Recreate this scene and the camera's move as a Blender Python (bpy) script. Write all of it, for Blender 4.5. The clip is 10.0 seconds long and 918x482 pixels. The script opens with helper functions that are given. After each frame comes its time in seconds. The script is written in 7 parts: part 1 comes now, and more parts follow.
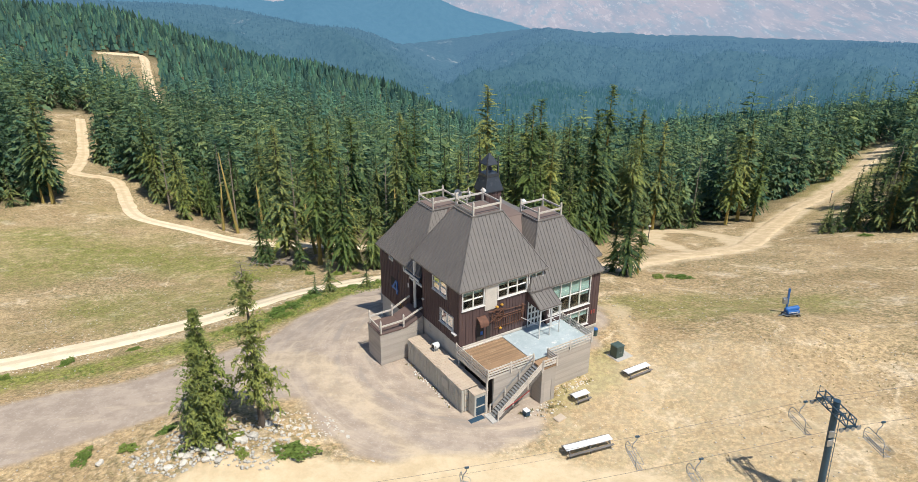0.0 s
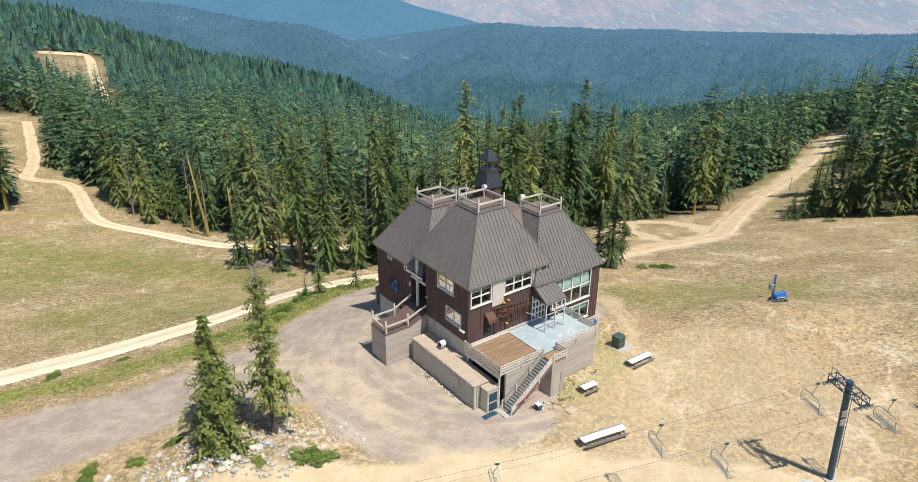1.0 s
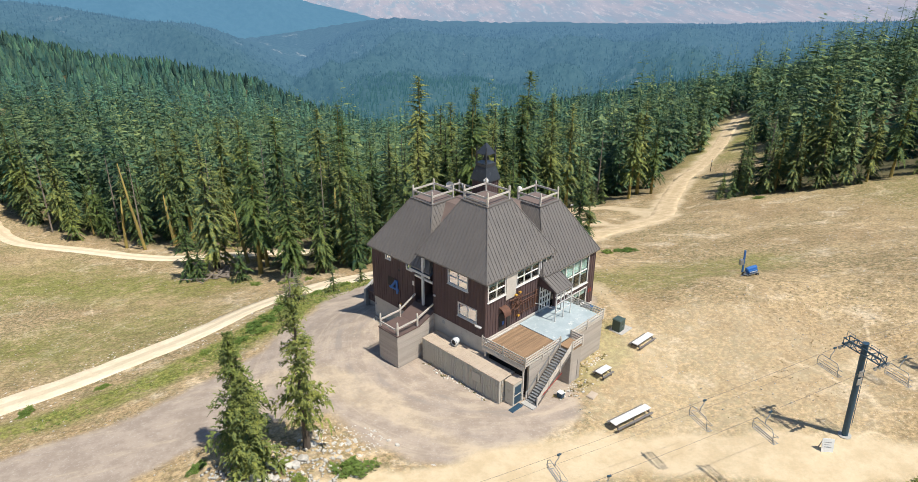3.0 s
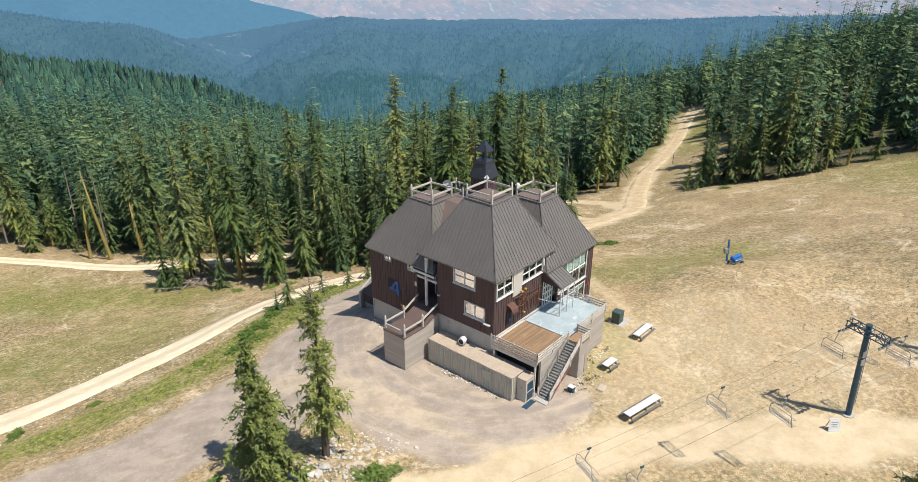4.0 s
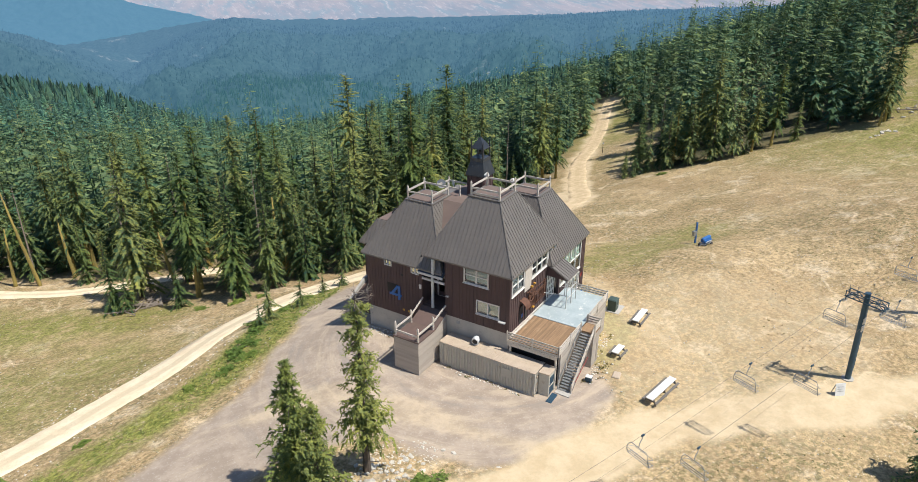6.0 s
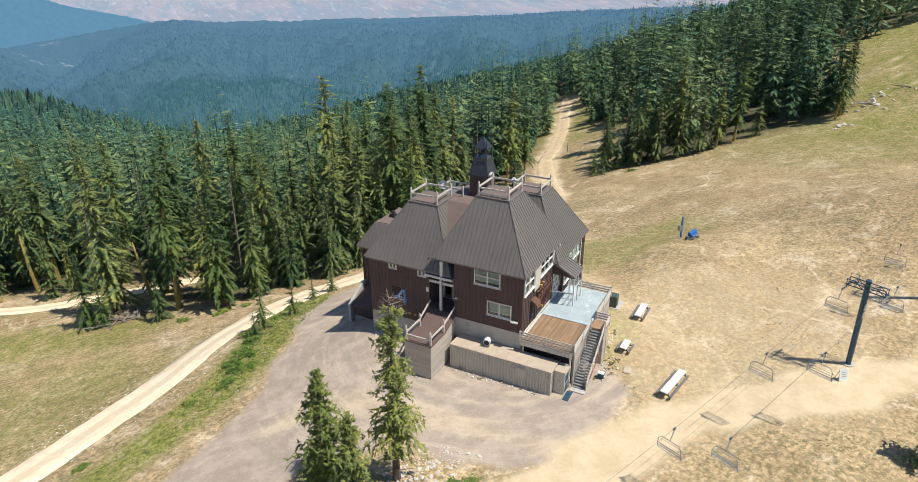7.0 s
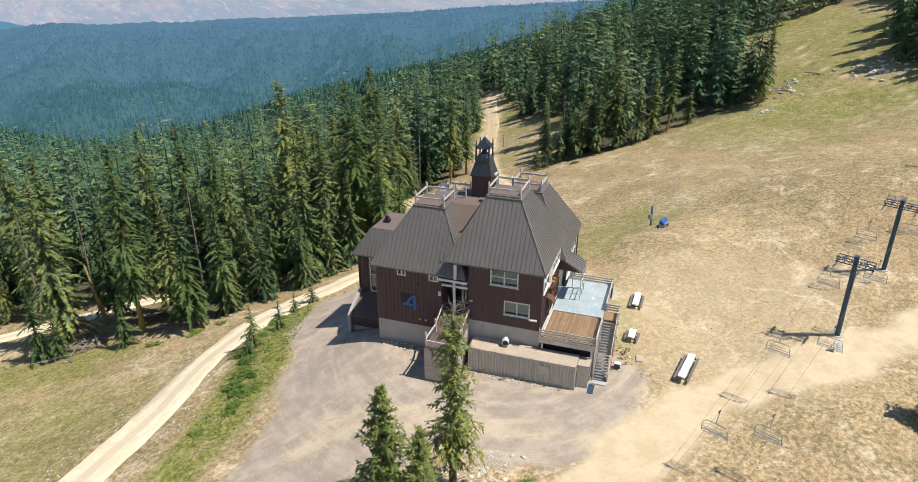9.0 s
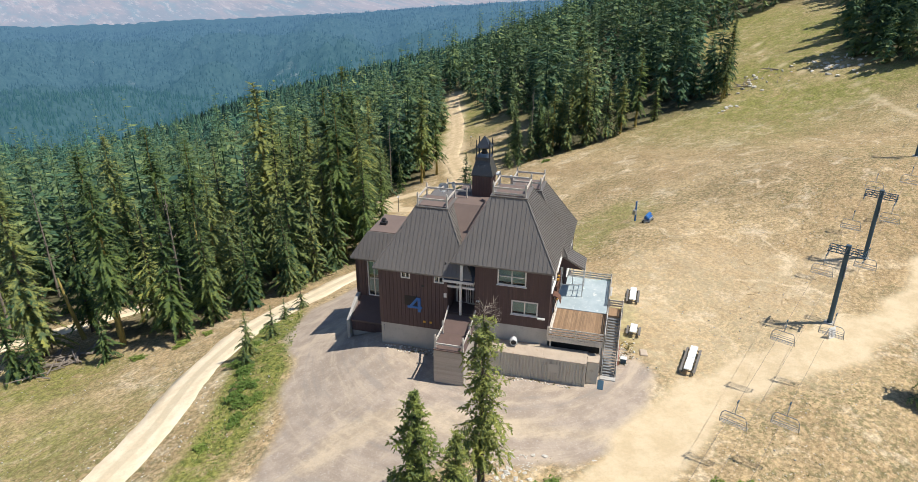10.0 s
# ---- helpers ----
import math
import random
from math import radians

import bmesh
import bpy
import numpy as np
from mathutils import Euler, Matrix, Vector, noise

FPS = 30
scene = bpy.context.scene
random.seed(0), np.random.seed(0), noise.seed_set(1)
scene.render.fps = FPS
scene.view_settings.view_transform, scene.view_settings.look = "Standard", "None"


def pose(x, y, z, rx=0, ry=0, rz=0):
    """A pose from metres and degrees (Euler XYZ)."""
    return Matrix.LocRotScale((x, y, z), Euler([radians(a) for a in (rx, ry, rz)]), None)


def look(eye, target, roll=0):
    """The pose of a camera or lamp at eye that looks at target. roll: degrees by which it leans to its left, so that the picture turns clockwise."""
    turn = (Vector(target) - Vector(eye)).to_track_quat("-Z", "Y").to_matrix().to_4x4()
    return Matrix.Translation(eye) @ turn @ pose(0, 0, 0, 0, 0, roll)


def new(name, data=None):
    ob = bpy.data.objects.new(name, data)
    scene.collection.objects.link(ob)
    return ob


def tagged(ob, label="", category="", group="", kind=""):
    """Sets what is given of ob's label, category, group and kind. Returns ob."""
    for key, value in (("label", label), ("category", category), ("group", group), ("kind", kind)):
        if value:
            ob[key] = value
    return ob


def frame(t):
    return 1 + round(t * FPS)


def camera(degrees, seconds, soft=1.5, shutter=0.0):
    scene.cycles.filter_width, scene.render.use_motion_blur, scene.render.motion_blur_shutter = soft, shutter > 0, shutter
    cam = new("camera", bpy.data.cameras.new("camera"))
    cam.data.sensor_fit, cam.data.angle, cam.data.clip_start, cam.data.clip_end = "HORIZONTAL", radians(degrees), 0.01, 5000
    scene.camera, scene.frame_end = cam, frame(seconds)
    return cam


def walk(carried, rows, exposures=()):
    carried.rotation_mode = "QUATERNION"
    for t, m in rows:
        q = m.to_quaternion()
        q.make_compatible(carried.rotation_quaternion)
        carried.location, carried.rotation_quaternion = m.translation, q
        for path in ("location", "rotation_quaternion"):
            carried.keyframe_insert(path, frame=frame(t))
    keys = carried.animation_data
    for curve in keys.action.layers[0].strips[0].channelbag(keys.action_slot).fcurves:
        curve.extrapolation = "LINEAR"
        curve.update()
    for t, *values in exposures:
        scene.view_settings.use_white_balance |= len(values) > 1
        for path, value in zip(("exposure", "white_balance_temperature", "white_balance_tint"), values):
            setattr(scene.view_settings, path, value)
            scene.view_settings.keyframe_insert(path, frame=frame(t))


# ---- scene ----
cam = camera(69.4, 10.0, soft=0.5)
PATH = [
    (0, (-0.658, 0.061, 41.1), (-0.642, 1.899, 40.312), 0.5),
    (0.5, (-3.213, 0.197, 41.064), (-3.13, 2.031, 40.271), 0.6),
    (1, (-5.752, 0.489, 41.104), (-5.602, 2.317, 40.305), 0.5),
    (1.5, (-8.302, 0.861, 41.026), (-8.084, 2.68, 40.225), 0.4),
    (2, (-10.83, 1.355, 40.936), (-10.544, 3.164, 40.133), 0.3),
    (2.5, (-13.448, 1.961, 40.847), (-13.092, 3.757, 40.041), 0.4),
    (4, (-21.04, 4.403, 40.701), (-20.481, 6.143, 39.887), 0.3),
    (4.5, (-23.42, 5.553, 40.542), (-22.793, 7.269, 39.727), 0.3),
    (5, (-25.795, 6.695, 40.541), (-25.102, 8.384, 39.725), 0.3),
    (5.5, (-28.132, 8.021, 40.352), (-27.373, 9.682, 39.537), 0.3),
    (6.8, (-33.485, 11.385, 40.376), (-32.583, 12.971, 39.558), -0.0),
    (7, (-34.757, 12.325, 40.104), (-33.821, 13.893, 39.289), 0.2),
    (7.5, (-36.785, 13.779, 40.229), (-35.796, 15.313, 39.411), 0.1),
    (8, (-38.847, 15.461, 40.207), (-37.803, 16.957, 39.388), 0.2),
    (8.5, (-40.822, 17.166, 40.256), (-39.723, 18.621, 39.435), 0.2),
    (9, (-42.648, 18.838, 40.252), (-41.497, 20.253, 39.43), 0.1),
    (9.5, (-44.42, 20.746, 40.054), (-43.216, 22.116, 39.234), 0.2),
    (10, (-46.087, 22.542, 40.05), (-44.836, 23.869, 39.229), 0.2),
]
walk(cam, [(t, look(eye, target, roll)) for t, eye, target, roll in PATH], exposures=[(0.0, 0.1)])

# ---- world and sun ----
SUN_DIR = Vector((0.3, -0.36, 0.885)).normalized()
world = bpy.data.worlds.new("world")
scene.world = world
world.use_nodes = True
wn = world.node_tree.nodes
sky = wn.new("ShaderNodeTexSky")
sky.sky_type = "NISHITA"
sky.sun_disc = False
sky.sun_elevation = math.asin(SUN_DIR.z)
sky.sun_rotation = math.atan2(SUN_DIR.x, SUN_DIR.y)
sky.altitude = 1700.0
sky.dust_density = 0.4
sky.ozone_density = 1.6
wn["Background"].inputs["Strength"].default_value = 0.118
world.node_tree.links.new(sky.outputs["Color"], wn["Background"].inputs["Color"])

sun_data = bpy.data.lights.new("sun", "SUN")
sun_data.energy = 4.8
sun_data.angle = radians(0.55)
sun_data.color = (1.0, 0.96, 0.88)
sun = new("sun", sun_data)
sun.matrix_world = look((0, 0, 200), Vector((0, 0, 200)) - SUN_DIR)


# ---- materials ----
def ramp_mix(nt, fac, a, b):
    m = nt.nodes.new("ShaderNodeMix")
    m.data_type = "RGBA"
    if fac is not None:
        nt.links.new(fac, m.inputs["Factor"])
    for sock, v in ((m.inputs["A"], a), (m.inputs["B"], b)):
        if isinstance(v, (tuple, list)):
            sock.default_value = (*v, 1.0) if len(v) == 3 else v
        else:
            nt.links.new(v, sock)
    return m.outputs["Result"]


def noise_node(nt, scale, detail=4.0, rough=0.6, vec=None, stretch=None):
    n = nt.nodes.new("ShaderNodeTexNoise")
    n.inputs["Scale"].default_value = scale
    n.inputs["Detail"].default_value = detail
    n.inputs["Roughness"].default_value = rough
    if vec is None:
        vec = nt.nodes.new("ShaderNodeTexCoord").outputs["Object"]
    if stretch:
        mp = nt.nodes.new("ShaderNodeMapping")
        mp.inputs["Scale"].default_value = stretch
        nt.links.new(vec, mp.inputs["Vector"])
        vec = mp.outputs["Vector"]
    nt.links.new(vec, n.inputs["Vector"])
    return n.outputs["Fac"]


def remap(nt, val, lo, hi, a=0.0, b=1.0):
    m = nt.nodes.new("ShaderNodeMapRange")
    m.interpolation_type = "SMOOTHSTEP"
    for k, v in (("From Min", lo), ("From Max", hi), ("To Min", a), ("To Max", b)):
        m.inputs[k].default_value = v
    nt.links.new(val, m.inputs["Value"])
    return m.outputs["Result"]


def math_node(nt, op, a, b):
    m = nt.nodes.new("ShaderNodeMath")
    m.operation = op
    m.use_clamp = op in ("ADD", "SUBTRACT", "MULTIPLY")
    for sock, v in zip(m.inputs, (a, b)):
        if isinstance(v, (int, float)):
            sock.default_value = v
        else:
            nt.links.new(v, sock)
    return m.outputs["Value"]


def math_node_raw(nt, op, a, b):
    v = math_node(nt, op, a, b)
    v.node.use_clamp = False
    return v


def material(name):
    m = bpy.data.materials.new(name)
    m.use_nodes = True
    return m, m.node_tree, m.node_tree.nodes["Principled BSDF"]


def bump_to(nt, bsdf, height, strength, distance):
    b = nt.nodes.new("ShaderNodeBump")
    b.inputs["Strength"].default_value = strength
    b.inputs["Distance"].default_value = distance
    nt.links.new(height, b.inputs["Height"])
    nt.links.new(b.outputs["Normal"], bsdf.inputs["Normal"])


def surface(name, light, dark, rough=0.7, metal=0.0, big=0.6, fine=9.0, stretch=None, vary=0.0, bump=0.3, worn=None):
    """Two scales of mottling between two tones, per-piece variation, optional worn tone in patches."""
    m, nt, bsdf = material(name)
    a = noise_node(nt, big, 5.0, 0.65, stretch=stretch)
    b = noise_node(nt, fine, 6.0, 0.7, stretch=stretch)
    f = math_node(nt, "ADD", remap(nt, a, 0.32, 0.68, 0.0, 0.6), remap(nt, b, 0.3, 0.7, 0.0, 0.4))
    col = ramp_mix(nt, f, dark, light)
    if worn:
        w = remap(nt, noise_node(nt, big * 2.3, 6.0, 0.75), 0.56, 0.7)
        col = ramp_mix(nt, math_node(nt, "MULTIPLY", w, 0.7), col, worn)
    if vary:
        info = nt.nodes.new("ShaderNodeObjectInfo")
        hsv = nt.nodes.new("ShaderNodeHueSaturation")
        nt.links.new(col, hsv.inputs["Color"])
        nt.links.new(remap(nt, info.outputs["Random"], 0.0, 1.0, 1.0 - vary, 1.0 + vary), hsv.inputs["Value"])
        col = hsv.outputs["Color"]
    nt.links.new(col, bsdf.inputs["Base Color"])
    bsdf.inputs["Metallic"].default_value = metal
    r = remap(nt, b, 0.3, 0.7, max(0.05, rough - 0.08), min(1.0, rough + 0.08))
    nt.links.new(r, bsdf.inputs["Roughness"])
    if bump:
        bump_to(nt, bsdf, b, bump, 0.02)
    return m


M_SIDING = surface("brown_siding", (0.118, 0.072, 0.067), (0.084, 0.053, 0.05), 0.75, stretch=(3, 3, 0.25), vary=0.1, worn=(0.15, 0.085, 0.07))
M_ROOF = surface("painted_roof_metal", (0.2, 0.18, 0.162), (0.165, 0.148, 0.134), 0.5, metal=0.15, big=0.25, fine=2.5, vary=0.03, bump=0.06)
M_ROOFTOP = surface("brown_membrane", (0.2, 0.145, 0.122), (0.155, 0.112, 0.096), 0.8, big=0.5, fine=5)
M_CONC = surface("grey_concrete", (0.5, 0.475, 0.43), (0.41, 0.385, 0.35), 0.9, worn=(0.3, 0.275, 0.24))
M_BEIGE = surface("beige_painted_boards", (0.47, 0.415, 0.355), (0.4, 0.35, 0.3), 0.8, stretch=(0.5, 0.5, 3), vary=0.08)
M_WHITE = surface("weathered_white_paint", (0.66, 0.6, 0.52), (0.5, 0.45, 0.39), 0.7, fine=14, worn=(0.36, 0.31, 0.26))
M_TRIM = surface("white_window_trim", (0.72, 0.7, 0.66), (0.6, 0.58, 0.54), 0.6)
M_DECK = surface("brown_deck_board", (0.34, 0.215, 0.12), (0.24, 0.15, 0.085), 0.8, stretch=(1, 6, 1), vary=0.16, worn=(0.45, 0.32, 0.2))
M_MEMB = surface("pale_blue_deck_coating", (0.47, 0.53, 0.54), (0.34, 0.41, 0.43), 0.6, big=0.7, fine=3.0, worn=(0.85, 0.82, 0.74))
M_CONT = surface("beige_container_steel", (0.54, 0.51, 0.44), (0.46, 0.43, 0.37), 0.6, stretch=(1, 1, 0.4), worn=(0.33, 0.27, 0.2))
M_CONTTOP = surface("pale_container_roof", (0.55, 0.45, 0.345), (0.44, 0.35, 0.265), 0.7, big=0.8, worn=(0.38, 0.27, 0.18))
M_PORCH = surface("dark_brown_porch_floor", (0.155, 0.1, 0.085), (0.115, 0.078, 0.066), 0.8)
M_STEEL = surface("galvanised_steel", (0.42, 0.43, 0.43), (0.3, 0.31, 0.32), 0.45, metal=0.6)
M_DARKSTEEL = surface("dark_blue_grey_steel", (0.045, 0.1, 0.15), (0.03, 0.07, 0.11), 0.5, metal=0.3)
M_BLACK = surface("black_rubber_and_iron", (0.03, 0.03, 0.03), (0.018, 0.018, 0.02), 0.6)
M_RUST = surface("rusty_brown_iron", (0.2, 0.095, 0.06), (0.12, 0.06, 0.04), 0.8, big=3, fine=20, metal=0.2)
M_STEEPLE = surface("dark_blue_slate_metal", (0.06, 0.07, 0.085), (0.04, 0.046, 0.056), 0.4, metal=0.3, worn=(0.16, 0.17, 0.19))
M_BLUE = surface("bright_blue_paint", (0.025, 0.15, 0.42), (0.018, 0.1, 0.32), 0.45)
M_TEAL = surface("green_utility_paint", (0.07, 0.105, 0.09), (0.05, 0.08, 0.07), 0.5)
M_TABLE = surface("white_table_board", (0.76, 0.76, 0.74), (0.66, 0.66, 0.64), 0.6)
M_BENCH = surface("grey_weathered_bench", (0.2, 0.18, 0.16), (0.13, 0.115, 0.1), 0.8, stretch=(1, 6, 1))
# Unlit rooms, deck void and emblem shadow get their dark from this colour.
M_DARKFILL = surface("dark_shade_and_door_fill", (0.05, 0.042, 0.036), (0.035, 0.03, 0.026), 0.9)
M_BLIND = surface("pale_green_blind", (0.33, 0.44, 0.42), (0.27, 0.37, 0.36), 0.8)
M_RED = surface("red_paint", (0.36, 0.06, 0.05), (0.26, 0.045, 0.04), 0.6)
M_YELLOW = surface("yellow_paint", (0.6, 0.32, 0.04), (0.45, 0.24, 0.03), 0.6)
M_ROCK = surface("pale_granite", (0.72, 0.67, 0.58), (0.46, 0.42, 0.36), 0.9, big=1.2, fine=8, vary=0.15)
M_BARK = surface("grey_brown_bark", (0.13, 0.1, 0.075), (0.075, 0.058, 0.045), 0.95, stretch=(4, 4, 0.6), bump=0.8)
M_LICHEN = surface("yellow_green_lichen_bark", (0.4, 0.31, 0.08), (0.2, 0.155, 0.055), 0.95, stretch=(4, 4, 0.6))
M_DEADWOOD = surface("grey_dead_wood", (0.3, 0.25, 0.2), (0.2, 0.165, 0.135), 0.95, stretch=(1, 1, 5))


def glass_material():
    m, nt, bsdf = material("window_glass")
    bsdf.inputs["Base Color"].default_value = (0.75, 0.85, 0.82, 1)
    bsdf.inputs["Roughness"].default_value = 0.03
    bsdf.inputs["Transmission Weight"].default_value = 1.0
    bsdf.inputs["IOR"].default_value = 1.45
    return m


M_GLASS = glass_material()


def foliage(name, light, dark, rough=0.65, spread=0.16, thinness=0.28):
    """Leaf colours that vary from blade to blade and from tree to tree."""
    m, nt, bsdf = material(name)
    geo = nt.nodes.new("ShaderNodeNewGeometry")
    info = nt.nodes.new("ShaderNodeObjectInfo")
    tone = nt.nodes.new("ShaderNodeAttribute")
    tone.attribute_name = "tone"
    big = noise_node(nt, 0.05, 3.0, 0.6, vec=geo.outputs["Position"])
    clump = noise_node(nt, 0.9, 3.0, 0.6, vec=geo.outputs["Position"])
    r = geo.outputs["Random Per Island"]
    f = math_node(nt, "ADD", math_node(nt, "MULTIPLY", r, 0.5), remap(nt, big, 0.4, 0.7, 0.0, 0.3))
    f = math_node(nt, "ADD", f, remap(nt, clump, 0.4, 0.66, 0.0, 0.25))
    col = ramp_mix(nt, f, dark, light)
    hsv = nt.nodes.new("ShaderNodeHueSaturation")
    nt.links.new(col, hsv.inputs["Color"])
    own = remap(nt, info.outputs["Random"], 0.0, 1.0, 1.0 - spread, 1.0 + spread)
    shift = nt.nodes.new("ShaderNodeMath")
    shift.operation = "ADD"
    nt.links.new(own, shift.inputs[0])
    nt.links.new(tone.outputs["Fac"], shift.inputs[1])
    nt.links.new(shift.outputs["Value"], hsv.inputs["Value"])
    nt.links.new(remap(nt, shift.outputs["Value"], 0.6, 1.4, 0.53, 0.468), hsv.inputs["Hue"])
    nt.links.new(hsv.outputs["Color"], bsdf.inputs["Base Color"])
    bsdf.inputs["Roughness"].default_value = rough
    bsdf.inputs["Specular IOR Level"].default_value = 0.12
    thin = nt.nodes.new("ShaderNodeBsdfTranslucent")
    nt.links.new(hsv.outputs["Color"], thin.inputs["Color"])
    mix = nt.nodes.new("ShaderNodeMixShader")
    mix.inputs["Fac"].default_value = thinness
    nt.links.new(bsdf.outputs["BSDF"], mix.inputs[1])
    nt.links.new(thin.outputs["BSDF"], mix.inputs[2])
    nt.links.new(mix.outputs["Shader"], nt.nodes["Material Output"].inputs["Surface"])
    return m


M_NEEDLE = foliage("conifer_needles", (0.285, 0.32, 0.072), (0.02, 0.068, 0.05), thinness=0.2, spread=0.32)
M_WOODS = foliage("conifer_wood_needles", (0.2, 0.27, 0.088), (0.02, 0.08, 0.074), thinness=0.2)
# The bluish tint puts distance haze into the needle colours.
M_FARWOODS = foliage("haze_tinted_conifers", (0.17, 0.275, 0.155), (0.048, 0.15, 0.138), thinness=0.25)
M_SHRUB = foliage("low_green_shrub", (0.28, 0.35, 0.08), (0.13, 0.2, 0.05))
M_BANK = foliage("bank_grass", (0.4, 0.44, 0.15), (0.22, 0.29, 0.08))
M_TUFT = foliage("dry_grass_tuft", (0.44, 0.36, 0.19), (0.24, 0.215, 0.095))


# ---- mesh helpers ----
class Shape:
    """Collects vertices and faces of one mesh."""

    def __init__(self):
        self.v, self.f = [], []

    def face(self, *pts):
        n = len(self.v)
        self.v.extend(tuple(p) for p in pts)
        self.f.append(tuple(range(n, n + len(pts))))
        return self

    def add(self, verts, faces, m=None):
        n = len(self.v)
        self.v.extend(tuple(m @ Vector(p)) if m else tuple(p) for p in verts)
        self.f.extend(tuple(i + n for i in f) for f in faces)
        return self

    def box(self, a, b, m=None, bevel=0.0):
        (x0, y0, z0), (x1, y1, z1) = a, b
        if bevel:
            e = bevel
            pts = []
            for z, i in ((z0, e), (z0 + e, 0), (z1 - e, 0), (z1, e)):
                pts += [(x0 + i, y0 + i, z), (x1 - i, y0 + i, z), (x1 - i, y1 - i, z), (x0 + i, y1 - i, z)]
            fs = [(3, 2, 1, 0), (12, 13, 14, 15)]
            for k in range(3):
                for j in range(4):
                    fs.append((4 * k + j, 4 * k + (j + 1) % 4, 4 * k + 4 + (j + 1) % 4, 4 * k + 4 + j))
            return self.add(pts, fs, m)
        pts = [(x0, y0, z0), (x1, y0, z0), (x1, y1, z0), (x0, y1, z0), (x0, y0, z1), (x1, y0, z1), (x1, y1, z1), (x0, y1, z1)]
        return self.add(pts, [(3, 2, 1, 0), (4, 5, 6, 7), (0, 1, 5, 4), (1, 2, 6, 5), (2, 3, 7, 6), (3, 0, 4, 7)], m)

    def beam(self, a, b, w, h=None, bevel=0.0):
        """A bar of w by h from a to b, h measured upwards."""
        a, b = Vector(a), Vector(b)
        h = h or w
        d = b - a
        n = d.length
        x = d / n
        up = Vector((0, 0, 1)) if abs(x.z) < 0.95 else Vector((0, 1, 0))
        y = up.cross(x).normalized()
        z = x.cross(y)
        m = Matrix((x, y, z)).transposed().to_4x4()
        m.translation = a
        return self.box((0, -w / 2, -h / 2), (n, w / 2, h / 2), m, bevel)

    def tube(self, pts, radii, sides=8, cap=True):
        pts = [Vector(p) for p in pts]
        if not isinstance(radii, (list, tuple)):
            radii = [radii] * len(pts)
        n0 = len(self.v)
        for i, p in enumerate(pts):
            d = (pts[min(i + 1, len(pts) - 1)] - pts[max(i - 1, 0)]).normalized()
            ref = Vector((0, 0, 1)) if abs(d.z) < 0.9 else Vector((1, 0, 0))
            a = d.cross(ref).normalized()
            b = d.cross(a)
            for k in range(sides):
                t = 2 * math.pi * k / sides
                self.v.append(tuple(p + (a * math.cos(t) + b * math.sin(t)) * radii[i]))
        for i in range(len(pts) - 1):
            for k in range(sides):
                q = n0 + i * sides
                self.f.append((q + k, q + (k + 1) % sides, q + sides + (k + 1) % sides, q + sides + k))
        if cap:
            self.f.append(tuple(n0 + k for k in reversed(range(sides))))
            self.f.append(tuple(n0 + (len(pts) - 1) * sides + k for k in range(sides)))
        return self

    def frustum(self, r0, z0, r1, z1):
        """A block from rectangle r0=(x0,y0,x1,y1) at z0 to r1 at z1."""
        p = [(r[i], r[j], z) for r, z in ((r0, z0), (r1, z1)) for i, j in ((0, 1), (2, 1), (2, 3), (0, 3))]
        return self.add(p, [(3, 2, 1, 0), (4, 5, 6, 7), (0, 1, 5, 4), (1, 2, 6, 5), (2, 3, 7, 6), (3, 0, 4, 7)])

    def mesh(self, name, mat, smooth=False):
        me = bpy.data.meshes.new(name)
        me.from_pydata(self.v, [], self.f)
        me.materials.append(mat)
        if smooth:
            me.shade_smooth()
        me.update()
        return me


def thing(name, m, label, category, group="", kind=""):
    ob = new(name)
    ob.empty_display_size = 0.3
    ob.matrix_world = m
    return tagged(ob, label, category, group, kind)


def part(name, shape, mat, parent, label="", smooth=False):
    ob = new(name, shape.mesh(name, mat, smooth) if isinstance(shape, Shape) else shape)
    ob.parent = parent
    return tagged(ob, label)


def raw_mesh(name, verts, faces, mat, smooth=False):
    """A mesh from numpy arrays of vertices and triangles or quads."""
    me = bpy.data.meshes.new(name)
    k = faces.shape[1]
    me.vertices.add(len(verts))
    me.vertices.foreach_set("co", np.ascontiguousarray(verts, dtype=np.float32).ravel())
    me.loops.add(faces.size)
    me.loops.foreach_set("vertex_index", np.ascontiguousarray(faces, dtype=np.int32).ravel())
    me.polygons.add(len(faces))
    me.polygons.foreach_set("loop_start", np.arange(0, faces.size, k, dtype=np.int32))
    me.materials.append(mat)
    me.update(calc_edges=True)
    me.validate()
    if smooth:
        me.shade_smooth()
    return me


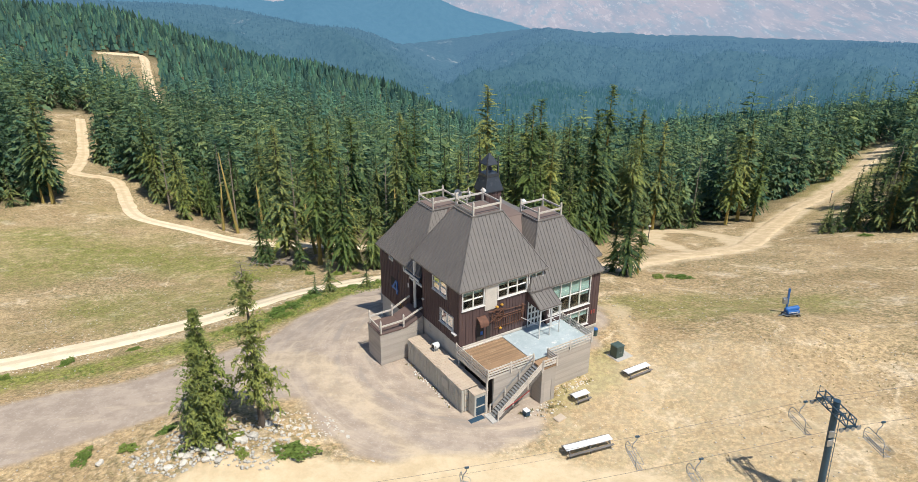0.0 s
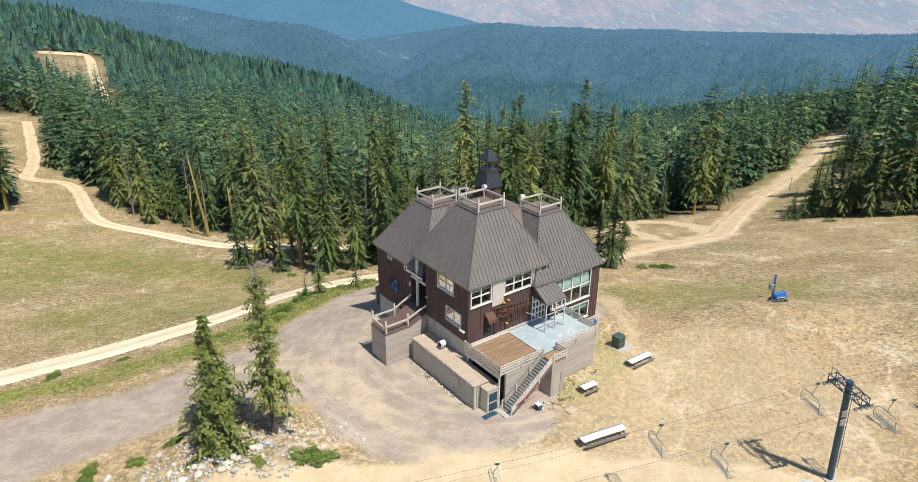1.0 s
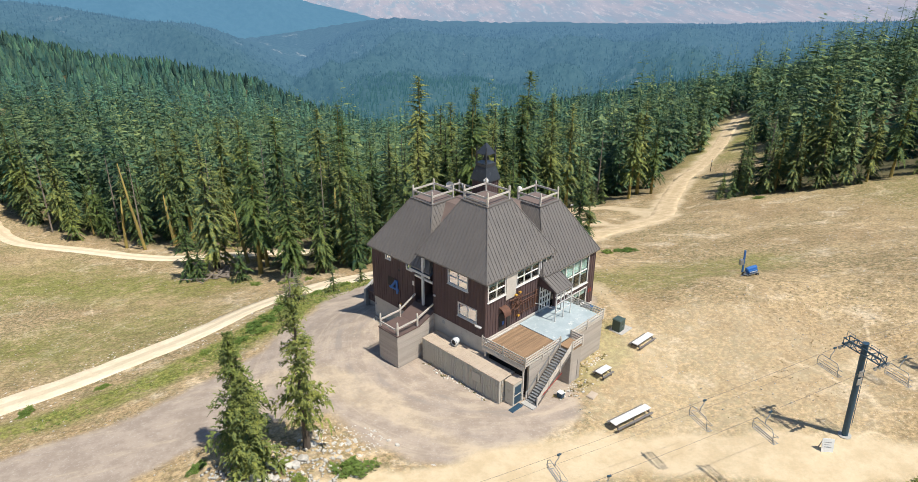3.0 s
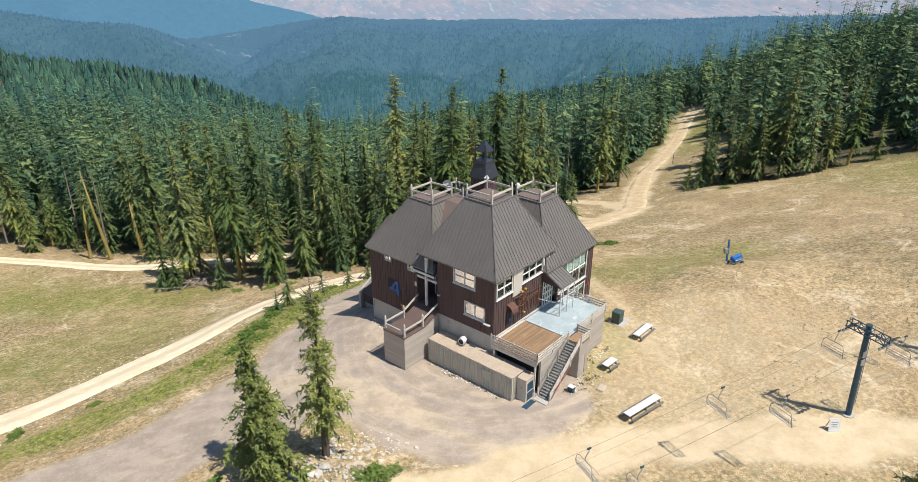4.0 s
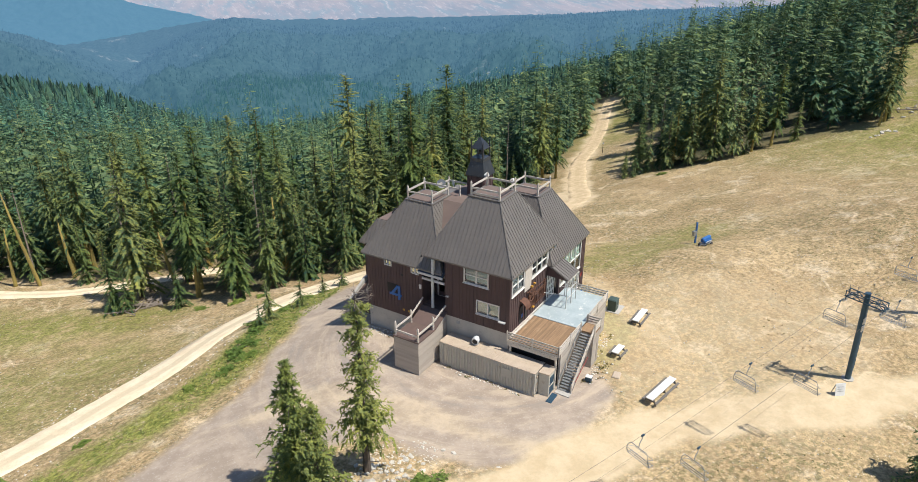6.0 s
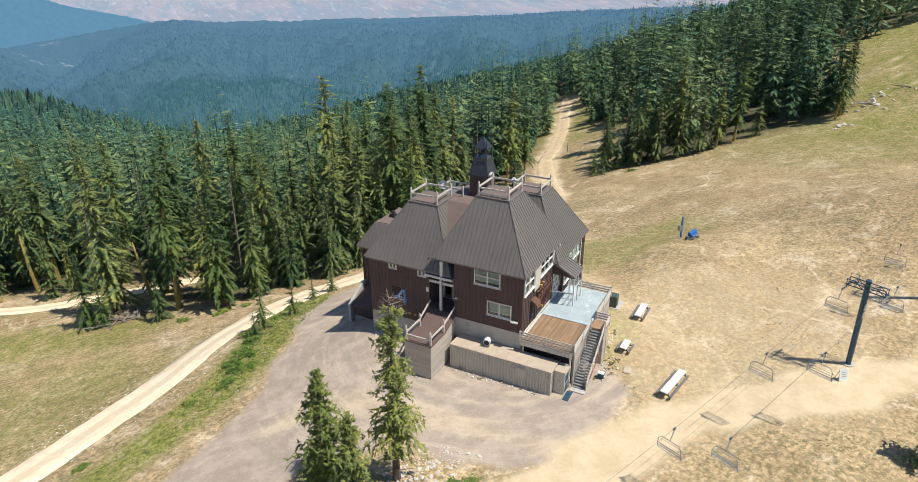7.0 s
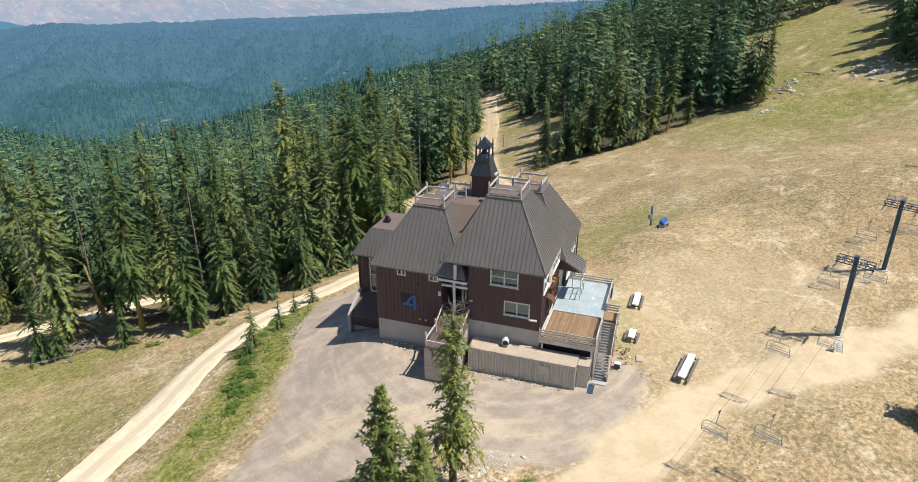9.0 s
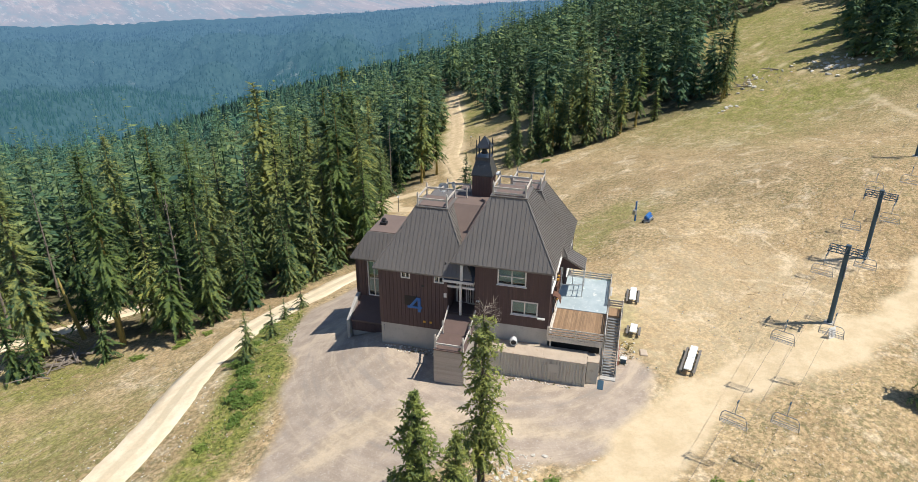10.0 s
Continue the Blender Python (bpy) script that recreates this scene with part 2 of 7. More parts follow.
# ---- terrain ----
SLOPE_GAIN = [5.79, 2.53, -0.43, -0.16, 3.48, -2.62, -1.28, 3.99, -3.10, -0.92, 2.42, 2.02, 0.01, -1.65, 0.40, -5.05, 1.80, 0.04, 1.37, 4.26, -6.25, -2.39, -2.75, -0.83, 7.31, 3.14, 2.60, -1.65, -4.48, 0.60, -0.18, -4.21]
SLOPE_AXES = [(a, d, w) for a in range(-90, 91, 30) for d, w in ((60, 12), (110, 20), (220, 50), (450, 120))] + [(120, 40, 40), (-120, 40, 40), (180, 40, 40)]
KNOLLS = [(39, 68, 1.9, 7), (70, 54, 3.5, 15), (127, 75, -3.5, 22), (-20, 83, 1.2, 6), (-10, 72.5, 1.4, 5), (0, 112, -1.5, 14), (-20, 48, 1.5, 5.5)]


def smooth(a, b, x):
    t = np.clip((x - a) / (b - a), 0, 1)
    return t * t * (3 - 2 * t)


def ground_height(x, y):
    x, y = np.asarray(x, float), np.asarray(y, float)
    h = np.full(np.broadcast(x, y).shape, SLOPE_GAIN[0])
    for g, (a, d, w) in zip(SLOPE_GAIN[1:], SLOPE_AXES):
        s = x * math.sin(radians(a)) + (y - 20) * math.cos(radians(a)) - d + 20
        h = h + g / 10 * w * np.logaddexp(0, s / w)
    for kx, ky, kh, kr in KNOLLS:
        h = h + kh * np.exp(-((x - kx) ** 2 + (y - ky) ** 2) / (2 * kr * kr))
    pad = 1 - smooth(14, 27, np.hypot(x - 5, y - 58))
    h = h * (1 - pad) + (-0.25) * pad
    bearing = np.degrees(np.arctan2(x + 22, y - 6))
    h = h + 40 * np.interp(bearing, (-19, -14, -10, -3, 4, 14, 20, 28), (0, 0.35, 0.85, 1.4, 1.25, 1, 0.6, 0)) * smooth(200, 520, np.hypot(x + 22, y - 6))
    far = smooth(700, 1500, np.hypot(x, y))
    return h * (1 - far) + (-380) * far


def ripple(x, y, scale, seed=0.0):
    """Cheap smooth noise in -1..1."""
    a, b = x / scale + seed, y / scale - seed * 1.7
    return (np.sin(a * 1.3 + 2.1 * np.sin(b * 0.9)) + np.sin(b * 1.7 + 1.7 * np.sin(a * 1.1 + 0.5)) + np.sin((a + b) * 2.3 + seed) * 0.6) / 2.6


def near_line(x, y, line):
    """Distance to a polyline."""
    best = np.full(np.broadcast(x, y).shape, 1e9)
    for (ax, ay), (bx, by) in zip(line, line[1:]):
        dx, dy = bx - ax, by - ay
        t = np.clip(((x - ax) * dx + (y - ay) * dy) / (dx * dx + dy * dy), 0, 1)
        best = np.minimum(best, np.hypot(x - ax - t * dx, y - ay - t * dy))
    return best


def inside(x, y, poly):
    x, y = np.asarray(x, float), np.asarray(y, float)
    hit = np.zeros(np.broadcast(x, y).shape, bool)
    for (ax, ay), (bx, by) in zip(poly, poly[1:] + poly[:1]):
        if ay != by:
            hit ^= ((ay > y) != (by > y)) & (x < (bx - ax) * (y - ay) / (by - ay) + ax)
    return hit


def poly_soft(x, y, poly, soft):
    """1 inside, 0 outside, blended over soft metres."""
    d = near_line(x, y, poly + poly[:1])
    return smooth(-soft, soft, np.where(inside(x, y, poly), d, -d))


ROAD_NEAR = [(-120, 30), (-90, 48), (-70, 59), (-56, 67.5), (-45, 74), (-38, 79.5), (-31.5, 84), (-25, 90), (-17.5, 95.5), (-12, 98.5), (-5, 100), (5, 102), (16, 103), (27, 106), (43, 119), (61, 129.5), (73, 146), (84, 161), (98.5, 179.5), (115.5, 195.5), (134.5, 215.5), (153, 237), (174, 260)]
ROAD_FAR = [(-16, 126), (-25, 130), (-33, 133), (-47, 138), (-66, 151), (-82, 161), (-92, 175), (-100, 189), (-110, 203), (-123, 206), (-127, 216), (-135, 234), (-164, 288)]
ROAD_LOOP = [(61, 129.5), (64, 142), (60, 154), (50, 154), (45, 142), (48, 127)]
ROAD_HILL = [(-150, 336), (-158, 352), (-176, 388), (-197, 432), (-217, 474), (-228, 472), (-242, 462)]
HILL_GAPS = [[(-290, 448), (-241, 442), (-226, 474), (-214, 484), (-204, 468), (-188, 430), (-166, 384), (-144, 334), (-156, 332), (-180, 380), (-204, 394), (-226, 424), (-290, 434)], [(-186, 283), (-153, 309), (-145, 291), (-156, 269), (-174, 264)]]
TRACK_LIFT = [(-30, 36), (-20, 42.5), (-10, 44.5), (-1, 43.8), (6, 44.3), (12, 43.5), (19.5, 41.4), (25, 39.0), (32, 36.9), (40, 35), (70, 34), (120, 30)]
FOOTPATHS = [[(21.1, 79.1), (20.7, 70.5), (19.7, 61.6), (18.8, 55.1), (17.5, 49.1), (14, 44.0)], [(42.8, 87.7), (39.6, 75.6), (40.4, 68.3), (43.7, 63.4), (46.0, 57.4), (50.3, 52)], [(92.2, 115.4), (79.3, 99.7), (68.7, 86.9), (64.0, 74.6)], [(93.4, 105.5), (80.5, 82.9), (76, 74)], [(90.4, 134.2), (75.6, 113.5), (58.2, 98.7), (43.4, 86.9)]]
TYRE_ARC = [(-25, 64), (-16.6, 63), (-14, 59.2), (-11, 56.0), (-8.2, 52.8), (-4.9, 48.3), (-4.0, 44.3)]
TRAIL = [(189.5, 124.7), (166.5, 111.3), (153, 94.6), (142, 76.3), (126, 64), (113, 54), (95, 40)]
PAD = [(-60, 40), (-42, 46), (-30, 53), (-24, 56), (-16, 54.5), (-12, 50.5), (-5, 46.5), (1, 46.8), (7, 49.5), (8, 54), (13, 64), (17, 66), (18.5, 72), (18, 82), (17, 92), (8, 97), (-6, 95), (-14, 88), (-17, 80), (-24, 71), (-30, 66), (-36, 61.5), (-60, 54)]
GREEN_BANK = [(-60, 57), (-40, 64.5), (-28, 71.5), (-19, 79), (-13, 87), (-7, 95.5), (-12, 97.5), (-19.5, 89.5), (-26, 80.5), (-35, 72.5), (-46, 66), (-62, 59.5)]
MEADOW = [(-140, 60), (-60, 72), (-30, 90), (-36, 112), (-52, 132), (-75, 148), (-100, 165), (-160, 200)]
# clearing in the woods
CLEARING = [(-420, -60), (-420, 95), (-200, 130), (-150, 150), (-119, 156), (-107, 168), (-110, 182), (-128, 200), (-150, 240), (-168, 288), (-160, 290), (-131, 232), (-119, 211), (-104, 205), (-95, 190), (-86, 174), (-77, 162), (-62, 153), (-45, 141), (-30, 136), (-24, 132), (-30, 126), (-40, 124), (-37, 117), (-31, 111), (-22, 105), (-12, 104.5), (4, 105), (16, 106.5), (24, 110), (27, 126), (41, 136), (46, 151), (56, 154.5), (66, 155.5), (83, 164.5), (102, 186), (126, 211), (149, 239), (171, 264), (177, 257), (157, 233), (138, 208), (131, 199), (133, 191), (127, 180), (108, 159), (98, 149), (89, 143), (86, 137), (89.5, 129.5), (97, 125), (103, 120.5), (116, 113), (121, 108), (124, 102), (139, 105), (150, 111), (160, 118), (185, 140), (205, 150), (240, 135), (235, 112), (190, 101), (172, 99), (150, 82), (146, 66), (170, 45), (330, -60)]


def axis_steps(lo, hi, step, end_lo, end_hi, grow=1.13):
    mid = list(np.arange(lo, hi + step, step))
    s, left = step, [lo]
    while left[-1] > end_lo:
        s *= grow
        left.append(left[-1] - s)
    s, right = step, [mid[-1]]
    while right[-1] < end_hi:
        s *= grow
        right.append(right[-1] + s)
    return np.array(left[:0:-1] + mid + right[1:])


def build_ground():
    xs = axis_steps(-75, 110, 0.8, -4800, 4800)
    ys = axis_steps(28, 150, 0.8, -3000, 4800)
    gx, gy = np.meshgrid(xs, ys)
    x, y = gx.ravel(), gy.ravel()
    z = ground_height(x, y)
    near = 1 - smooth(150, 400, np.hypot(x, y - 60))
    wob = ripple(x, y, 3.1, 1.0) * 0.05 + ripple(x, y, 9.0, 4.0) * 0.12
    calm = np.maximum.reduce([poly_soft(x, y, PAD, 4.0)] + [1.25 * (1 - smooth(3.0, 7.0, near_line(x, y, ln))) for ln in (ROAD_NEAR, ROAD_FAR, ROAD_HILL)])
    z = z + wob * near * np.clip(1 - 0.8 * calm, 0, 1)
    n, k = len(xs), len(ys)
    i = np.arange(n * k).reshape(k, n)
    quads = np.stack([i[:-1, :-1], i[:-1, 1:], i[1:, 1:], i[1:, :-1]], -1).reshape(-1, 4)
    me = raw_mesh("ground", np.stack([x, y, z], 1), quads, ground_material(), smooth=True)
    edge = ripple(x, y, 2.0, 2.0) * 0.7 + ripple(x, y, 5.5, 3.0) * 1.2
    track = np.maximum.reduce([1 - smooth(0.6, 4.8, near_line(x, y, TRACK_LIFT) + edge * 0.9), 1 - smooth(0.5, 6.5, near_line(x, y, ROAD_NEAR[12:]) + edge), 1 - smooth(1.0, 4.5, near_line(x, y, ROAD_LOOP) + edge), 0.55 * (1 - smooth(0.2, 1.8, near_line(x, y, TRAIL) + edge * 0.3)), 0.14 * (1 - smooth(1, 6, np.abs(np.hypot(x + 2, y - 66) - 17) + edge * 1.5)) * smooth(-22, -14, -np.abs(x + 12)) * (y < 62), 0.42 * (1 - 0.85 * poly_soft(x, y, PAD, 3.0)) * (1 - smooth(8, 26, np.hypot((x - 20) * 0.6, y - 52) + edge * 3)), 0.42 * (1 - smooth(0.3, 3.0, near_line(x, y, TYRE_ARC) + edge))] + [k * (1 - smooth(0.2, 3.0 if k > 0.4 else 2.0, near_line(x, y, p) + edge * 0.8)) for p, k in zip(FOOTPATHS, (0.5, 0.22, 0.26, 0.26, 0.26))])
    pad = poly_soft(x + edge, y + edge * 0.7, PAD, 2.2)
    green = np.maximum.reduce([0.65 * (1 - smooth(0.5, 3.0, near_line(x, y, [(10.8, 56.3), (14.3, 59.8), (17.5, 64.5)]) + edge)), 1.5 * poly_soft(x + edge, y + edge, GREEN_BANK, 2.0), 0.75 * poly_soft(x + edge * 3, y + edge * 3, MEADOW, 12.0) * np.clip(0.5 + 0.8 * ripple(x, y, 14.0, 7.0) + 0.4 * ripple(x, y, 5.0, 2.0), 0.05, 1), 0.55 * (1 - smooth(2, 9, np.abs(y - 78 - 0.06 * x + edge * 2) + np.clip(np.abs(x - 38) - 14, 0, 99))), 0.9 * smooth(75, 140, x) * smooth(-0.9, 0.3, ripple(x, y, 17.0, 5.0)), 0.85 * (1 - smooth(2, 13, near_line(x, y, [(-95, 140), (-75, 128), (-55, 121), (-37, 111)]) + edge * 2))])
    bare = np.maximum.reduce([poly_soft(x, y, g, 6.0) for g in HILL_GAPS])
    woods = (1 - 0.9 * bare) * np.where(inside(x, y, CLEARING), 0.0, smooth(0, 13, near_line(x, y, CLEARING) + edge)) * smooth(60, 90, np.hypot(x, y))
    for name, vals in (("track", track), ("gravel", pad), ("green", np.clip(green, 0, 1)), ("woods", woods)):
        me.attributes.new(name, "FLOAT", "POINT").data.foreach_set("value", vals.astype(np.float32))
    return tagged(new("ground", me), "dry tan mountain meadow with gravel and dirt patches", "ground", kind="structure")


def ground_material():
    m, nt, bsdf = material("dry_meadow_ground")
    geo = nt.nodes.new("ShaderNodeNewGeometry").outputs["Position"]

    def mask(name):
        a = nt.nodes.new("ShaderNodeAttribute")
        a.attribute_name = name
        return a.outputs["Fac"]

    n1 = noise_node(nt, 0.07, 6.0, 0.65, vec=geo)
    n2 = noise_node(nt, 0.45, 6.0, 0.7, vec=geo)
    n3 = noise_node(nt, 1.7, 4.0, 0.75, vec=geo)
    n4 = noise_node(nt, 4.5, 2.0, 0.6, vec=geo)
    dry = ramp_mix(nt, remap(nt, n1, 0.35, 0.65), (0.41, 0.288, 0.155), (0.53, 0.39, 0.22))
    dry = ramp_mix(nt, remap(nt, n2, 0.46, 0.62, 0.0, 0.65), dry, (0.3, 0.225, 0.125))
    n5 = noise_node(nt, 0.028, 6.0, 0.7, vec=geo)
    herb = math_node(nt, "MULTIPLY", remap(nt, n5, 0.38, 0.58, 0.1, 1.0), remap(nt, n3, 0.47, 0.58, 0.0, 0.9))
    dry = ramp_mix(nt, herb, dry, (0.19, 0.17, 0.08))
    fleck = noise_node(nt, 2.6, 4.0, 0.75, vec=geo)
    patch = noise_node(nt, 0.09, 5.0, 0.7, vec=geo)
    dry = ramp_mix(nt, math_node(nt, "MULTIPLY", remap(nt, patch, 0.46, 0.62, 0.0, 1.0), remap(nt, fleck, 0.52, 0.66, 0.0, 0.75)), dry, (0.23, 0.19, 0.09))
    bald = noise_node(nt, 0.12, 7.0, 0.75, vec=geo)
    dry = ramp_mix(nt, remap(nt, bald, 0.54, 0.66, 0.0, 0.75), dry, (0.6, 0.49, 0.34))
    dry = ramp_mix(nt, remap(nt, n4, 0.62, 0.7, 0.0, 0.6), dry, (0.66, 0.59, 0.48))
    rill = math_node(nt, "ABSOLUTE", math_node_raw(nt, "SUBTRACT", noise_node(nt, 0.05, 3.0, 0.55, vec=geo), 0.5), 0.0)
    dry = ramp_mix(nt, math_node(nt, "MULTIPLY", remap(nt, rill, 0.0, 0.016, 0.75, 0.0), remap(nt, bald, 0.42, 0.56)), dry, (0.66, 0.52, 0.34))
    grass = ramp_mix(nt, remap(nt, n3, 0.35, 0.65), (0.115, 0.145, 0.03), (0.31, 0.295, 0.085))
    g = math_node(nt, "MULTIPLY", mask("green"), remap(nt, math_node(nt, "ADD", math_node(nt, "MULTIPLY", n2, 0.6), math_node(nt, "MULTIPLY", n3, 0.4)), 0.34, 0.54))
    col = ramp_mix(nt, g, dry, grass)
    grit = noise_node(nt, 2.3, 3.0, 0.75, vec=geo)
    grain = nt.nodes.new("ShaderNodeHueSaturation")
    nt.links.new(col, grain.inputs["Color"])
    nt.links.new(remap(nt, grit, 0.37, 0.63, 0.71, 1.22), grain.inputs["Value"])
    col = grain.outputs["Color"]
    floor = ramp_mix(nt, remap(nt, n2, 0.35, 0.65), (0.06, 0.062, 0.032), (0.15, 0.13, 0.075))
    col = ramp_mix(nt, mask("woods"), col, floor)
    grav = ramp_mix(nt, remap(nt, n2, 0.4, 0.62), (0.355, 0.285, 0.225), (0.445, 0.36, 0.285))
    grav = ramp_mix(nt, remap(nt, n4, 0.55, 0.72, 0.0, 0.45), grav, (0.54, 0.48, 0.41))
    streak = noise_node(nt, 0.3, 5.0, 0.7, vec=geo, stretch=(0.5, 2.2, 1))
    grav = ramp_mix(nt, remap(nt, streak, 0.52, 0.7, 0.0, 0.5), grav, (0.58, 0.465, 0.33))
    split = nt.nodes.new("ShaderNodeSeparateXYZ")
    nt.links.new(geo, split.inputs["Vector"])
    dx, dy = math_node_raw(nt, "SUBTRACT", split.outputs["X"], 2.0), math_node_raw(nt, "SUBTRACT", split.outputs["Y"], 66.0)
    ring = nt.nodes.new("ShaderNodeCombineXYZ")
    span = math_node_raw(nt, "SQRT", math_node_raw(nt, "ADD", math_node_raw(nt, "MULTIPLY", dx, dx), math_node_raw(nt, "MULTIPLY", dy, dy)), 0.0)
    nt.links.new(span, ring.inputs["X"])
    nt.links.new(math_node_raw(nt, "MULTIPLY", math_node_raw(nt, "ARCTAN2", dy, dx), 2.6), ring.inputs["Y"])
    swirl = noise_node(nt, 0.75, 5.0, 0.65, vec=ring.outputs["Vector"])
    close = remap(nt, span, 24.0, 34.0, 1.0, 0.0)
    grav = ramp_mix(nt, math_node(nt, "MULTIPLY", close, remap(nt, swirl, 0.5, 0.66, 0.0, 0.55)), grav, (0.56, 0.455, 0.34))
    grav = ramp_mix(nt, math_node(nt, "MULTIPLY", close, remap(nt, swirl, 0.48, 0.34, 0.0, 0.55)), grav, (0.3, 0.265, 0.23))
    blend = math_node(nt, "ADD", math_node(nt, "MULTIPLY", n3, 0.5), math_node(nt, "MULTIPLY", n2, 0.5))
    gm = remap(nt, math_node(nt, "SUBTRACT", math_node(nt, "ADD", mask("gravel"), math_node(nt, "MULTIPLY", blend, 0.5)), 0.25), 0.25, 0.75)
    col = ramp_mix(nt, gm, col, grav)
    dirt = ramp_mix(nt, remap(nt, n2, 0.35, 0.65), (0.6, 0.465, 0.29), (0.72, 0.575, 0.38))
    dirt = ramp_mix(nt, remap(nt, n4, 0.58, 0.72, 0.0, 0.25), dirt, (0.42, 0.33, 0.22))
    dm = remap(nt, math_node(nt, "SUBTRACT", math_node(nt, "ADD", mask("track"), math_node(nt, "MULTIPLY", blend, 0.6)), 0.3), 0.15, 0.85)
    col = ramp_mix(nt, dm, col, dirt)
    nt.links.new(col, bsdf.inputs["Base Color"])
    bsdf.inputs["Roughness"].default_value = 0.95
    bsdf.inputs["Specular IOR Level"].default_value = 0.1
    hgt = math_node(nt, "ADD", math_node(nt, "MULTIPLY", n3, 0.5), math_node(nt, "MULTIPLY", n4, 0.5))
    bump_to(nt, bsdf, hgt, 0.5, 0.12)
    return m


build_ground()


def road_material():
    m, nt, bsdf = material("pale_dirt_road")
    geo = nt.nodes.new("ShaderNodeNewGeometry").outputs["Position"]
    a = nt.nodes.new("ShaderNodeAttribute")
    a.attribute_name = "across"
    n2 = noise_node(nt, 0.5, 5.0, 0.7, vec=geo)
    n4 = noise_node(nt, 6.0, 4.0, 0.7, vec=geo)
    col = ramp_mix(nt, remap(nt, n2, 0.35, 0.65), (0.78, 0.63, 0.43), (0.9, 0.76, 0.55))
    col = ramp_mix(nt, remap(nt, n4, 0.55, 0.7, 0.0, 0.5), col, (0.52, 0.4, 0.25))
    rut = math_node(nt, "MULTIPLY", remap(nt, a.outputs["Fac"], 0.0, 0.35, 1.0, 0.0), remap(nt, n2, 0.3, 0.5))
    col = ramp_mix(nt, math_node(nt, "MULTIPLY", rut, 0.85), col, (0.4, 0.31, 0.17))
    where = nt.nodes.new("ShaderNodeSeparateXYZ")
    nt.links.new(geo, where.inputs["Vector"])
    soil = math_node(nt, "ADD", remap(nt, where.outputs["X"], 10.0, 40.0, 0.0, 0.75), remap(nt, where.outputs["X"], -60.0, -110.0, 0.0, 0.6))
    col = ramp_mix(nt, soil, col, ramp_mix(nt, remap(nt, n2, 0.35, 0.65), (0.5, 0.36, 0.2), (0.66, 0.5, 0.3)))
    nt.links.new(col, bsdf.inputs["Base Color"])
    bsdf.inputs["Roughness"].default_value = 0.95
    bsdf.inputs["Specular IOR Level"].default_value = 0.1
    bump_to(nt, bsdf, n4, 0.5, 0.06)
    return m


M_ROAD = road_material()


def smooth_line(line, step):
    p = [Vector(q) for q in line]
    out = []
    for i in range(len(p) - 1):
        a, b, c, d = p[max(i - 1, 0)], p[i], p[i + 1], p[min(i + 2, len(p) - 1)]
        n = max(1, int((c - b).length / step))
        for k in range(n):
            t = k / n
            out.append(0.5 * (2 * b + (c - a) * t + (2 * a - 5 * b + 4 * c - d) * t * t + (3 * b - 3 * c + d - a) * t ** 3))
    return out + [p[-1]]


def build_road(name, line, width, label, lift=0.07):
    pts = np.array([tuple(p) for p in smooth_line(line, 1.2)])
    d = np.gradient(pts, axis=0)
    d /= np.linalg.norm(d, axis=1)[:, None]
    nrm = np.stack([-d[:, 1], d[:, 0]], 1)
    offs = np.array([-1.25, -1.0, -0.6, -0.2, 0.2, 0.6, 1.0, 1.25])
    rows = []
    for o in offs:
        w = width / 2 * (1 + 0.16 * ripple(pts[:, 0] + o * 40, pts[:, 1], 2.5, 3.0) * abs(o) + 0.1 * ripple(pts[:, 0] + o * 40, pts[:, 1], 9.0, 6.0))
        q = pts + nrm * (o * w)[:, None]
        z = ground_height(q[:, 0], q[:, 1]) + (-0.3 if abs(o) > 1.1 else lift + 0.05 * (abs(abs(o) - 0.6) < 0.1) * -0.6)
        rows.append(np.column_stack([q, z]))
    v = np.stack(rows, 1).reshape(-1, 3)
    n, k = len(pts), len(offs)
    i = np.arange(n * k).reshape(n, k)
    quads = np.stack([i[:-1, :-1], i[1:, :-1], i[1:, 1:], i[:-1, 1:]], -1).reshape(-1, 4)[:, ::-1]
    me = raw_mesh(name, v, quads, M_ROAD, smooth=True)
    me.attributes.new("across", "FLOAT", "POINT").data.foreach_set("value", np.tile(np.abs(offs), n).astype(np.float32))
    return tagged(new(name, me), label, "road", kind="structure")


build_road("road", ROAD_NEAR, 5.0, "pale dirt road with two wheel ruts below the lodge")
build_road("road", ROAD_FAR, 3.6, "narrow winding pale dirt track along the woods")
build_road("road", ROAD_HILL, 4.5, "pale dirt road climbing the wooded hill", lift=0.5)


